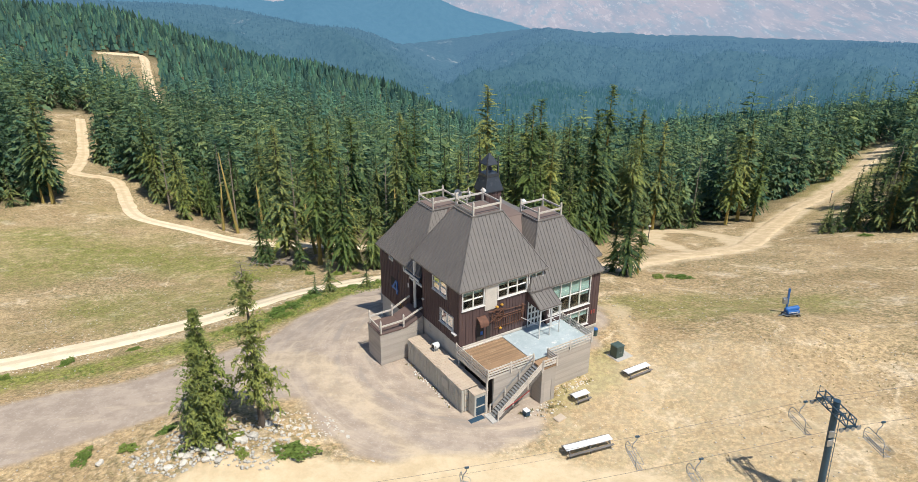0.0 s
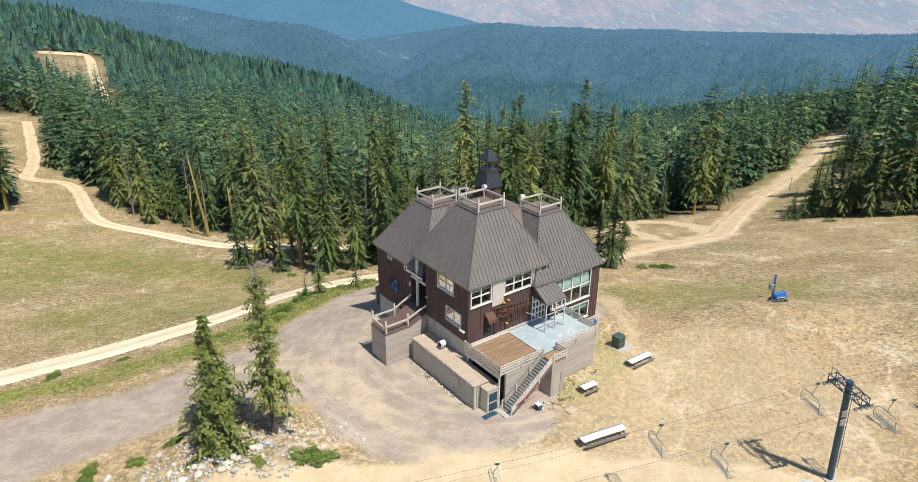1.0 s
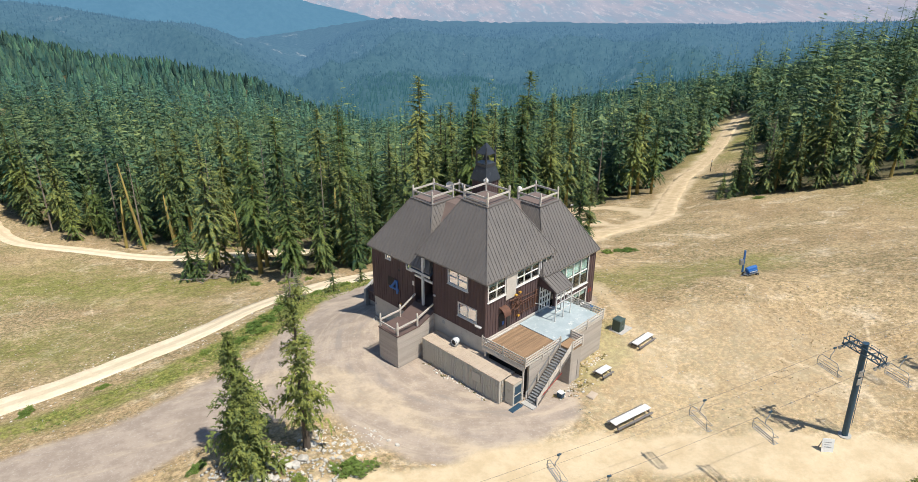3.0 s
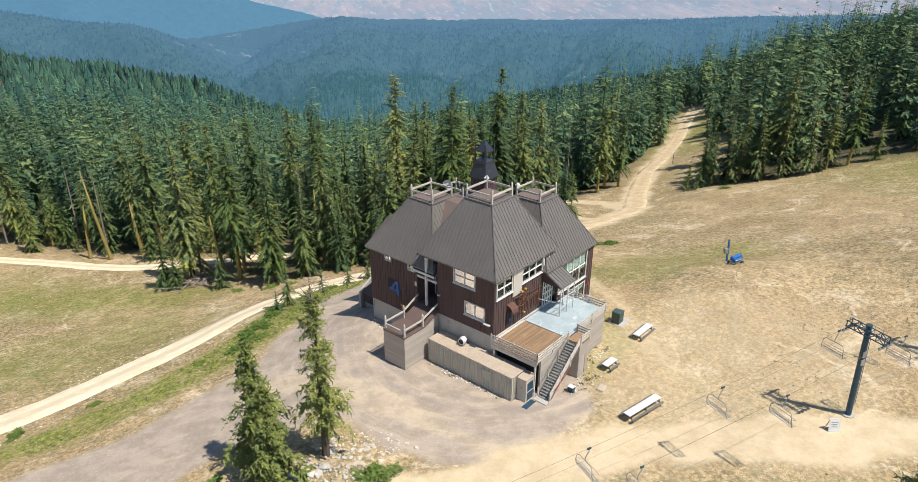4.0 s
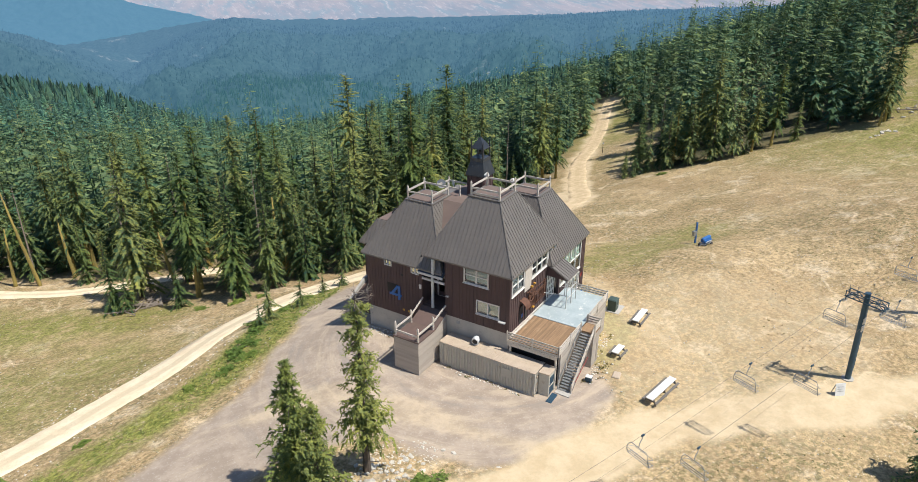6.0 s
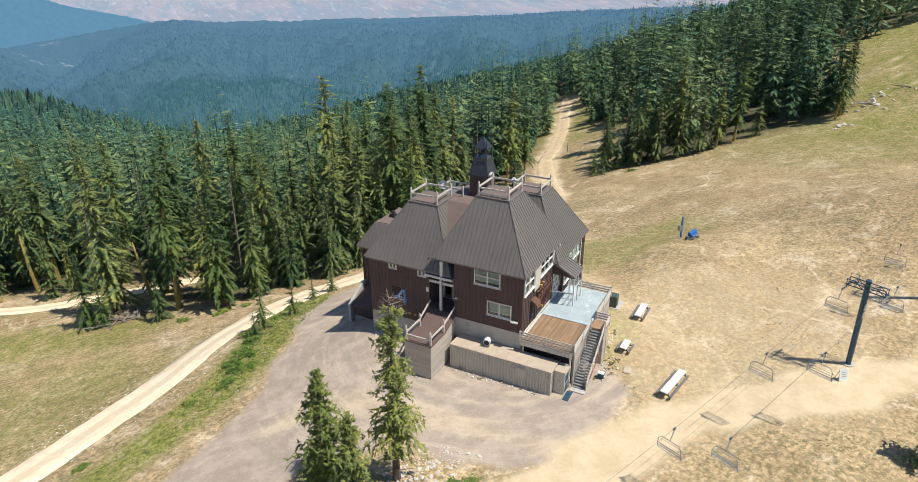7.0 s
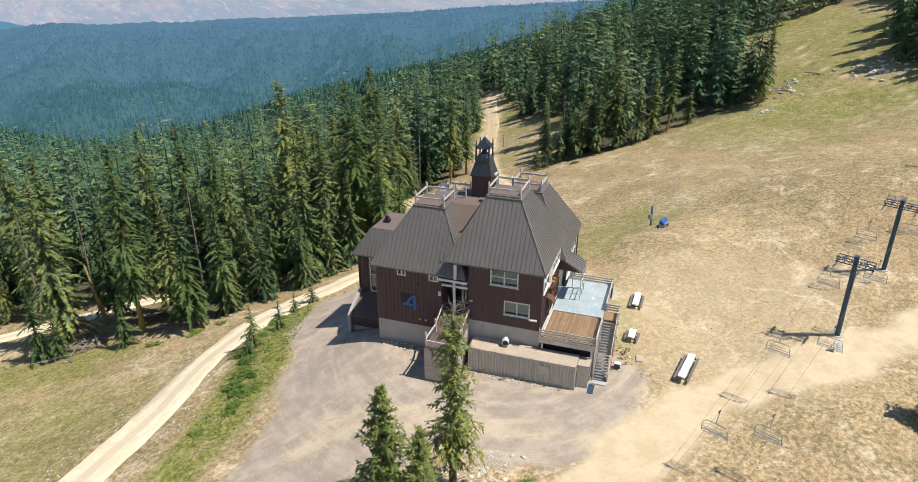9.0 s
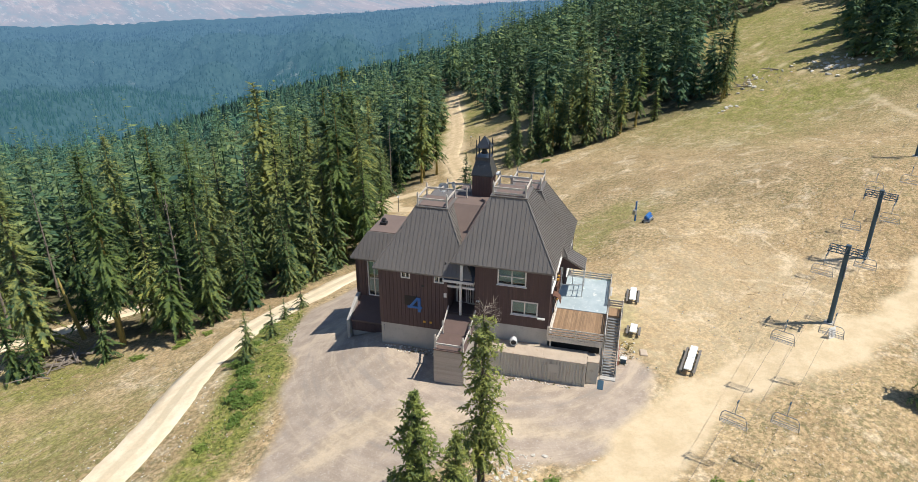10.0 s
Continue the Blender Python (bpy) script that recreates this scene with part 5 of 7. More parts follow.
part("parapet", Shape().add([(2.3, 22.95, -4.0), (6.6, 22.95, -4.0), (6.6, 22.95, 2.35), (5.2, 22.95, 2.25), (2.3, 22.95, 0.5), (2.3, 23.3, -4.0), (6.6, 23.3, -4.0), (6.6, 23.3, 2.35), (5.2, 23.3, 2.25), (2.3, 23.3, 0.5)], [(0, 1, 2, 3, 4), (9, 8, 7, 6, 5), (0, 5, 6, 1), (1, 6, 7, 2), (2, 7, 8, 3), (3, 8, 9, 4), (4, 9, 5, 0)]), M_CONC, lean, "pale sloping concrete parapet")

# entrance recess
part("awning", Shape().add([(-0.35, 7.75, 8.75), (-0.35, 10.9, 8.75), (1.5, 10.9, 10.4), (1.5, 7.75, 10.4), (-0.35, 7.75, 8.6), (-0.35, 10.9, 8.6), (1.5, 10.9, 10.2), (1.5, 7.75, 10.2)], [(0, 3, 2, 1), (4, 5, 6, 7), (0, 1, 5, 4), (1, 2, 6, 5), (2, 3, 7, 6), (3, 0, 4, 7)]), M_STEEPLE, lodge, "dark metal awning over the entrance")
part("awning_trim", Shape().box((-0.42, 7.75, 8.5), (-0.36, 10.95, 8.76)), M_TRIM, lodge)
part("column", Shape().box((-0.25, 9.05, 4.72), (-0.02, 9.28, 8.55)), M_TRIM, lodge, "white entrance column")
part("column", Shape().box((-0.3, 8.9, 8.76), (-0.06, 9.2, 10.5)), M_TRIM, lodge, "short white post under the eave")
part("floor", Shape().box((0.27, 7.75, 4.3), (2.6, 10.58, 4.7)), M_PORCH, lodge)
ent = part("entrance_frame", wall_cells(Shape(), (8.05, 10.3), (4.72, 7.2), [(8.2, 9.15, 4.75, 7.0), (9.25, 10.15, 4.75, 7.0)], on_left(2.5), 0.12), M_TRIM, lodge, "white double entrance door frame")
for a in (8.2, 9.25):
    part("door", wall_cells(Shape(), (a + 0.01, a + 0.9), (4.76, 6.99), [(a + 0.15, a + 0.75, 5.3, 6.8)], on_left(2.54), 0.05), M_SIDING, ent)
    part("pane", Shape().box((2.56, a + 0.15, 5.3), (2.575, a + 0.75, 6.8)), M_GLASS, ent)
part("porch_screen", wall_cells(Shape(), (7.8, 9.0), (4.72, 7.4), [(7.95 + k * 0.27, 8.1 + k * 0.27, 4.85, 7.25) for k in range(4)], on_left(2.3), 0.06), M_TRIM, lodge, "white slatted screen beside the entrance")
part("beam", Shape().box((-0.05, 7.75, 7.75), (0.12, 10.6, 8.0)), M_TRIM, lodge)
part("notice", Shape().box((-0.075, 10.68, 6.5), (-0.012, 10.98, 7.0)), M_TRIM, lodge)
for k in range(2):
    part("wall_lamp", Shape().tube([(-0.02, 7.45 - 0.2 * k, 6.6), (-0.2, 7.45 - 0.2 * k, 6.6)], 0.08, 8), M_TRIM, lodge)
# blue sign on the left wing: a plain slanted shape
sign4 = Shape()
sign4.add([(-0.06, 14.95, 4.75), (-0.06, 14.55, 4.75), (-0.06, 13.85, 5.75), (-0.06, 13.95, 6.05), (-0.14, 14.95, 4.75), (-0.14, 14.55, 4.75), (-0.14, 13.85, 5.75), (-0.14, 13.95, 6.05)], [(0, 1, 2, 3), (7, 6, 5, 4), (0, 4, 5, 1), (1, 5, 6, 2), (2, 6, 7, 3), (3, 7, 4, 0)])
sign4.box((-0.14, 13.5, 4.35), (-0.06, 13.82, 6.05)).box((-0.141, 13.35, 4.75), (-0.061, 14.95, 5.02)).box((-0.142, 13.8, 5.75), (-0.062, 14.0, 6.05))
part("wall_sign", sign4, M_BLUE, lodge, "bright blue slanted emblem")
# Shadow of the emblem laid on the wall as a thin dark sheet.
part("wall_sign_shadow_board", Shape().box((-0.05, 13.9, 5.0), (-0.046, 15.3, 6.15)), M_DARKFILL, lodge, "thin dark sheet painted as a shadow of the emblem")
for y, z in ((13.1, 7.4), (13.0, 3.1), (12.3, 3.1)):
    part("wall_plate", Shape().box((-0.06, y, z), (-0.02, y + 0.28, z + 0.22)), M_YELLOW if z < 4 else M_BLACK, lodge)
part("pipe", Shape().tube([(-0.05, 17.7, 1.4), (-0.12, 17.7, 1.5), (-0.12, 17.7, 2.2)], 0.05, 8), M_STEEL, lodge)
part("vent_grille", Shape().box((0.02, 5.9, 3.6), (0.055, 6.3, 3.95)), M_STEEL, lodge)
part("roof_pipe", Shape().tube([(1.35, 8.3, 11.4), (1.35, 8.3, 12.2), (1.2, 8.3, 12.35)], 0.06, 8), M_BLACK, lodge)
part("roof_pipe", Shape().tube([(0.45, 10.9, 9.6), (0.45, 10.9, 10.3)], 0.06, 8), M_BLACK, lodge)
part("eave_fitting", Shape().box((-0.35, 0.4, 5.5), (-0.05, 1.15, 5.62)), M_TRIM, lodge)

# ironwork and hood on the front wall
hood = Shape()
arc = [(r * math.sin(math.pi / 2 * k / 8), 6.35 + r * math.cos(math.pi / 2 * k / 8)) for r in (0.85, 0.79) for k in range(9)]
hood.v = [(u, -d, z) for u in (2.0, 3.05) for d, z in arc]
for k in range(8):
    hood.f += [(k, k + 1, 19 + k, 18 + k), (9 + k + 1, 9 + k, 27 + k, 28 + k), (k + 1, k, 9 + k, 10 + k), (18 + k, 19 + k, 28 + k, 27 + k)]
part("door_hood", hood, M_RUST, lodge, "rusty brown rounded metal hood", smooth=False)
# Closed slab whose dark colour stands for the shade inside the doorway.
part("dark_slab", Shape().box((2.05, -0.06, 4.45), (2.95, -0.01, 6.4)), M_DARKFILL, lodge, "dark slab painted for the shaded doorway under the hood")
part("notice", Shape().box((2.5, -0.09, 5.0), (2.8, -0.062, 5.4)), M_BLUE, lodge, "small blue notice")
part("dark_slab", Shape().box((3.25, -0.12, 4.4), (3.75, -0.01, 6.1)), M_DARKFILL, lodge)
wheel = Shape()
ring = [(4.55 + 0.75 * math.cos(a), -0.22, 6.9 + 0.75 * math.sin(a)) for a in np.linspace(0, 2 * math.pi, 25)]
wheel.tube(ring, 0.06, 5)
for k in range(8):
    a = k * math.pi / 4
    wheel.beam((4.55, -0.22, 6.9), (4.55 + 0.72 * math.cos(a), -0.22, 6.9 + 0.72 * math.sin(a)), 0.05)
wheel.tube([(4.55, -0.01, 6.9), (4.55, -0.35, 6.9)], 0.16, 10)
part("iron_wheel", wheel, M_RUST, lodge, "rusty spoked iron wheel hung on the wall")
rack = part("iron_rack", Shape().beam((4.2, -0.12, 6.35), (8.3, -0.12, 6.35), 0.07), M_RUST, lodge, "rusty iron railing hung on the wall")
for z in (5.35, 6.6):
    part("rail", Shape().beam((4.2, -0.12, z), (8.3, -0.12, z), 0.07), M_RUST, rack)
for k in range(15):
    u = 4.3 + k * 0.28
    part("bar", Shape().beam((u, -0.16, 5.1), (u, -0.16, 6.5 - 0.1 * (k % 2)), 0.06), M_RUST, rack)
for a, b, w, h in (((3.4, -0.2, 7.5), (5.6, -0.2, 7.35), 0.08, 0.08), ((3.5, -0.26, 6.2), (5.4, -0.26, 7.6), 0.07, 0.07), ((5.6, -0.3, 6.3), (3.8, -0.3, 7.5), 0.06, 0.06), ((5.5, -0.15, 7.2), (8.3, -0.15, 7.05), 0.05, 0.05), ((7.9, -0.1, 5.3), (7.9, -0.1, 7.2), 0.2, 0.1)):
    part("iron_arm", Shape().beam(a, b, w, h), M_RUST, lodge, "rusty iron arm")
for u, z in ((4.3, 7.75), (4.8, 5.1), (4.9, 7.85)):
    part("yellow_fitting", Shape().box((u, -0.34, z), (u + 0.28, -0.1, z + 0.2), bevel=0.04), M_YELLOW, lodge)

# canopy over the deck door
can = part("canopy", Shape().add([(8.15, -2.7, 7.55), (11.1, -2.7, 7.55), (11.3, -0.02, 8.75), (8.45, -0.02, 8.75), (8.15, -2.7, 7.42), (11.1, -2.7, 7.42), (11.3, -0.02, 8.6), (8.45, -0.02, 8.6)], [(0, 1, 2, 3), (7, 6, 5, 4), (0, 4, 5, 1), (1, 5, 6, 2), (2, 6, 7, 3), (3, 7, 4, 0)]), M_ROOF, lodge, "small grey metal canopy")
for k in range(7):
    u = 8.25 + k * 0.46
    part("roof_seam", Shape().beam((u, -2.69, 7.58), (u + 0.26, -0.05, 8.78), 0.04, 0.06), M_ROOF, can)
part("gable", Shape().add([(8.3, -2.5, 7.4), (8.5, -0.05, 7.4), (8.5, -0.05, 8.6), (8.2, -2.5, 7.4), (8.4, -0.05, 7.4), (8.4, -0.05, 8.6)], [(0, 1, 2), (5, 4, 3), (0, 3, 4, 1), (1, 4, 5, 2), (2, 5, 3, 0)]), M_SIDING, can)
for u, v in ((8.3, -2.6), (9.7, -2.6), (11.0, -2.6), (11.0, -1.3)):
    part("canopy_post", Shape().box((u - 0.05, v - 0.05, 4.03), (u + 0.05, v + 0.05, 7.42)), M_TRIM, can)
for z in (5.1, 6.1, 7.3):
    part("canopy_bar", Shape().beam((8.3, -2.6, z), (11.0, -2.6, z), 0.06), M_TRIM, can)
    part("canopy_bar", Shape().beam((11.0, -2.6, z), (11.05, -0.5, z), 0.06), M_TRIM, can)
part("canopy_bar", Shape().beam((8.3, -2.6, 5.6), (7.7, -0.1, 5.6), 0.05), M_TRIM, can)
lat = wall_cells(Shape(), (8.6, 10.6), (4.05, 7.4), [(8.75 + 0.47 * i, 9.05 + 0.47 * i, 4.3 + 0.75 * j, 4.85 + 0.75 * j) for i in range(4) for j in range(4)], on_front(-0.12), 0.06)
part("lattice_door", lat, M_TRIM, lodge, "white lattice deck doors")
part("door_panel", Shape().box((8.6, -0.055, 4.05), (10.6, -0.012, 7.4)), M_DARKFILL, lodge)
part("wall_plate", Shape().box((17.6, -0.54, 3.3), (17.8, -0.47, 3.75)), M_RED, lodge)
part("wall_plate", Shape().box((18.0, -0.54, 3.3), (18.2, -0.47, 3.75)), M_RED, lodge)
part("skirting", Shape().box((0.3, -0.1, 4.05), (8.5, -0.02, 4.3)), M_WHITE, lodge)
part("skirting", Shape().box((11.0, -0.56, 1.5), (18.6, -0.47, 1.75)), M_WHITE, lodge)


# ---- entrance porch ----
porch = thing("entrance_porch", LODGE, "raised entrance porch with brown floor and log rails", "porch")
prof = [(-5.35, 3.62), (-2.3, 3.66), (-0.08, 4.62)]
body = Shape()
for v0, v1 in ((7.5, 10.5),):
    pts = [(u, v, z) for v in (v0, v1) for u, z in [(-5.35, -1.0)] + [(u, z - 0.1) for u, z in prof] + [(-0.08, -1.0)]]
    body.add(pts, [(0, 4, 3, 2, 1), (5, 6, 7, 8, 9), (0, 1, 6, 5), (1, 2, 7, 6), (2, 3, 8, 7), (3, 4, 9, 8), (4, 0, 5, 9)])
part("base", body, M_BEIGE, porch, "beige boarded base")
fl = Shape()
pts = [(u + (-0.06 if u < -5 else 0), v, z + dz) for dz in (-0.098, 0.03) for v in (7.42, 10.58) for u, z in prof]
fl.add(pts, [(0, 1, 4, 3), (1, 2, 5, 4), (6, 9, 10, 7), (7, 10, 11, 8), (0, 3, 9, 6), (2, 8, 11, 5), (0, 6, 7, 1), (1, 7, 8, 2), (3, 4, 10, 9), (4, 5, 11, 10)])
part("porch_floor", fl, M_PORCH, porch, "dark brown sloping floor")
for k in range(15):
    z = -0.2 + k * 0.25
    part("board", Shape().box((-5.385, 7.47, z), (-5.352, 10.53, z + 0.235)), M_BEIGE, porch)
    part("board", Shape().box((-5.35, 7.465, z), (-0.1, 7.498, min(z + 0.235, 3.55))), M_BEIGE, porch)
for u, v in ((-5.2, 7.6), (-5.2, 10.4), (-2.45, 7.6), (-2.45, 10.4)):
    part("rail_post", pointed_post(u, v, 3.6, 5.25, 0.17), M_WHITE, porch)
for a, b in (((-5.2, 7.6, 4.2), (-5.2, 10.4, 4.2)), ((-5.2, 7.6, 4.45), (-2.45, 7.6, 4.5)), ((-5.2, 10.4, 4.45), (-2.45, 10.4, 4.5)), ((-2.45, 7.6, 4.55), (-0.12, 7.55, 5.45)), ((-2.45, 10.4, 4.55), (-0.12, 10.45, 5.6))):
    part("rail", Shape().beam(a, b, 0.1, 0.19), M_WHITE, porch)


# ---- containers ----
def corrugated(a, b, n, place, depth=0.1):
    """A trapezoidal corrugated sheet between a and b."""
    s = Shape()
    line = []
    w = (b - a) / n
    for k in range(n):
        line += [(a + w * k, 0), (a + w * (k + 0.35), 0), (a + w * (k + 0.5), depth), (a + w * (k + 0.85), depth)]
    line.append((b, 0))
    for (p, d), (q, e) in zip(line, line[1:]):
        s.face(*[place(*c) for c in ((p, d, 0), (q, e, 0), (q, e, 1), (p, d, 1))])
    return s


def container(name, v0, v1, label, top_ribs):
    c = thing(name, LODGE, label, "container")
    u0, u1, z0, z1 = -2.35, -0.08, -0.32, 2.42
    part("body", Shape().box((u0 + 0.12, v0 + 0.12, z0), (u1, v1 - 0.09, z1 - 0.02)), M_CONT, c)
    part("side_panel", corrugated(v0 + 0.1, v1 - 0.1, int((v1 - v0) / 0.33), lambda a, d, h: (u0 + d, a, z0 + 0.12 + h * (z1 - z0 - 0.2))), M_CONT, c, "corrugated steel side")
    part("end_panel", corrugated(u0 + 0.1, u1, 8, lambda a, d, h: (a, v0 + d, z0 + 0.12 + h * (z1 - z0 - 0.2))), M_CONT, c)
    part("roof_panel", Shape().box((u0 - 0.02, v0 - 0.02, z1 - 0.018), (u1, v1 + 0.02, z1 + 0.04)), M_CONTTOP, c, "pale sun-bleached roof")
    for k in range(top_ribs):
        v = v0 + (v1 - v0) * (k + 0.5) / top_ribs
        part("roof_rib", Shape().box((u0 + 0.06, v - 0.05, z1 + 0.04), (u1 - 0.06, v + 0.05, z1 + 0.065)), M_CONTTOP, c)
    for v in (v0 + 0.05, v1 - 0.05):
        part("corner_post", Shape().box((u0 - 0.012, v - 0.055, z0), (u0 + 0.1, v + 0.055, z1 - 0.02)), M_CONT, c)
    part("bottom_rail", Shape().box((u0 - 0.011, v0 + 0.11, z0), (u0 + 0.08, v1 - 0.11, z0 + 0.13)), M_CONT, c)
    part("top_rail", Shape().box((u0 - 0.011, v0 + 0.11, z1 - 0.12), (u0 + 0.08, v1 - 0.11, z1 - 0.02)), M_CONT, c)
    return c


container("shipping_container", 0.2, 6.9, "beige corrugated shipping container with a bleached roof", 24)
c2 = container("storage_container", -4.15, 0.14, "short beige corrugated storage container beside the deck", 10)
part("hatch", Shape().box((-2.385, -1.6, 0.9), (-2.351, -0.5, 1.9)), M_CONT, c2)
for k in range(3):
    part("end_bar", Shape().box((-2.0, -4.19, 0.25 + k * 0.75), (-0.3, -4.152, 0.37 + k * 0.75)), M_CONTTOP, c2)
shed = thing("storage_shed", LODGE, "narrow beige shed with a dark framed door", "shed")
part("wall", wall_cells(Shape(), (-1.6, -0.1), (-0.32, 2.25), [(-1.4, -0.35, -0.3, 1.85)], on_front(-5.3), 0.08), M_CONT, shed)
part("wall", Shape().box((-1.6, -5.215, -0.32), (-1.52, -4.22, 2.25)), M_CONT, shed)
part("wall", Shape().box((-0.18, -5.215, -0.32), (-0.1, -4.22, 2.25)), M_CONT, shed)
part("door", Shape().box((-1.38, -5.26, -0.28), (-0.37, -5.22, 1.83)), M_DARKSTEEL, shed)
part("door_bar", Shape().box((-1.38, -5.285, 0.7), (-0.37, -5.262, 0.82)), M_CONT, shed)
part("roof_panel", Shape().box((-1.68, -5.36, 2.252), (-0.04, -4.2, 2.33)), M_CONTTOP, shed)
fan = thing("roof_ventilator", LODGE, "white drum ventilator with a dark mouth on the container", "ventilator")
part("drum", Shape().tube([(-0.55, 3.45, 3.0), (-0.75, 3.4, 3.0), (-1.15, 3.3, 2.98)], [0.32, 0.38, 0.38], 18), M_TABLE, fan, smooth=False)
part("mouth", Shape().tube([(-1.151, 3.3, 2.98), (-1.19, 3.29, 2.98)], 0.29, 16), M_BLACK, fan)
part("rim", Shape().tube([(-1.19 + 0.0 * a, 3.29 + 0.33 * math.cos(a), 2.98 + 0.33 * math.sin(a)) for a in np.linspace(0, 2 * math.pi, 21)], 0.06, 6), M_TABLE, fan)
part("stand", Shape().box((-1.05, 3.1, 2.45), (-0.7, 3.6, 2.66)), M_STEEL, fan)
mat_pad = Shape().box((-2.4, -6.0, -0.3), (-0.8, -5.4, -0.2), bevel=0.03)
tagged(new("door_mat", mat_pad.mesh("door_mat", M_DARKSTEEL)), "grey metal ramp plate before the shed", "ramp").matrix_world = LODGE

# ---- deck ----
deck = thing("deck", LODGE, "raised deck with brown boards, blue coating and white rails", "deck")
part("deck_frame", Shape().box((-0.28, -5.45, 3.72), (13.0, -0.6, 3.93)), M_PORCH, deck)
part("deck_coating", Shape().box((5.25, -5.5, 3.931), (13.02, -0.58, 4.03)), M_MEMB, deck, "worn pale blue deck coating")
part("deck_coating", Shape().box((5.25, -0.579, 3.931), (10.9, -0.14, 4.029)), M_MEMB, deck)
nb = 37
for k in range(nb):
    v = -5.5 + k * (5.38 / nb)
    part("deck_board", Shape().box((-0.32 + 0.015 * (k % 3), v, 3.931), (5.2, v + 5.38 / nb - 0.012, 3.985 + 0.004 * (k % 2))), M_DECK, deck)
part("deck_wall", wall_cells(Shape(), (0.45, 13.0), (-1.0, 3.72), [], on_front(-5.5), 0.2), M_BEIGE, deck, "beige boarded deck wall")
part("deck_wall", wall_cells(Shape(), (-5.295, -0.5), (-1.0, 3.72), [], lambda a, d, z: (13.0 - d, a, z), 0.2), M_BEIGE, deck)
for k in range(18):
    z = -0.6 + k * 0.24
    part("board", Shape().box((0.45, -5.53, z), (13.03, -5.502, z + 0.228)), M_BEIGE, deck)
    part("board", Shape().box((13.002, -5.5, z), (13.03, -0.5, z + 0.228)), M_BEIGE, deck)
part("fascia", Shape().box((7.1, -5.56, 3.74), (13.05, -5.531, 4.0)), M_WHITE, deck)
part("fascia", Shape().box((-0.35, -5.56, 3.7), (5.2, -5.531, 3.93)), M_WHITE, deck)
part("fascia", Shape().box((-0.36, -5.5, 3.7), (-0.325, 0.0, 3.93)), M_WHITE, deck)
part("fascia", Shape().box((-0.4, -5.5, 3.28), (-0.362, 0.0, 3.69)), M_WHITE, deck)
# Added dark sheet: its colour makes the shade of the void under the deck.
part("void_shade_sheet", Shape().box((0.7, -5.25, -0.6), (0.8, -0.05, 3.7)), M_DARKFILL, deck, "dark sheet painted for the shade under the deck")
for v in (-5.3, -0.3):
    part("support_post", Shape().box((-0.28, v - 0.08, -0.6), (-0.12, v + 0.08, 3.72)), M_WHITE, deck)


def rail_run(owner, a, b, posts, zs=(0.28, 0.56, 0.86), top=1.08, base=3.9, slope=0.0):
    (xa, ya), (xb, yb) = a, b
    for k in range(posts):
        t = k / max(1, posts - 1)
        x, y = xa + (xb - xa) * t, ya + (yb - ya) * t
        part("rail_post", pointed_post(x, y, base - 0.2 + slope * t, base + top + slope * t, 0.13), M_WHITE, owner)
    for z in zs:
        part("rail", Shape().beam((xa, ya, base + z), (xb, yb, base + z + slope), 0.05, 0.16), M_WHITE, owner)


rail_run(deck, (-0.36, -5.6), (-0.36, 0.02), 3)
rail_run(deck, (-0.36, -5.62), (5.15, -5.62), 3)
rail_run(deck, (7.0, -5.62), (12.95, -5.62), 3)
rail_run(deck, (13.08, -5.55), (13.08, -0.7), 3)
part("curb", Shape().box((-0.25, -0.3, 3.99), (5.2, -0.13, 4.1)), M_WHITE, deck)

# ---- stairs ----
stairs = thing("deck_stairs", LODGE, "steep outdoor stairs with grey treads and white rails", "stairs")
part("landing", Shape().box((5.2, -7.1, 3.75), (6.95, -5.57, 3.93)), M_DECK, stairs, "brown boarded landing")
under = part("landing_wall", wall_cells(Shape(), (5.2, 6.95), (-1.0, 3.74), [(5.6, 6.5, -0.4, 2.2)], on_front(-7.05), 0.12), M_BEIGE, stairs, "beige wall under the landing")
part("door", Shape().box((5.62, -7.02, -0.38), (6.48, -6.97, 2.18)), M_BEIGE, stairs)
part("landing_wall", Shape().box((6.83, -6.925, -1.0), (6.95, -5.55, 3.74)), M_BEIGE, stairs)
part("landing_wall", Shape().box((5.2, -6.925, -1.0), (5.32, -5.55, 3.74)), M_BEIGE, stairs)
N_STEP = 21
for k in range(N_STEP):
    f = (k + 0.5) / N_STEP
    u, z = 5.1 - 5.15 * f, 3.75 - 3.95 * f
    part("tread", Shape().box((u - 0.15, -6.9, z - 0.02), (u + 0.13, -5.75, z + 0.03)), M_STEEL, stairs)
for v in (-6.98, -5.68):
    part("stringer", Shape().beam((5.25, v, 3.65), (-0.1, v, -0.4), 0.07, 0.34), M_BENCH, stairs)
for v in (-7.05, -5.66):
    for k in range(4):
        t = k / 3
        u, z = 5.2 - 5.2 * t, 3.75 - 3.95 * t
        part("rail_post", pointed_post(u, v, z - 0.3, z + 1.12, 0.12), M_WHITE, stairs)
    for h in (0.3, 0.58, 0.88) if v < -6 else (0.85,):
        part("rail", Shape().beam((5.2, v, 3.75 + h), (0.0, v, -0.2 + h), 0.05, 0.15), M_WHITE if v < -6 else M_STEEL, stairs)
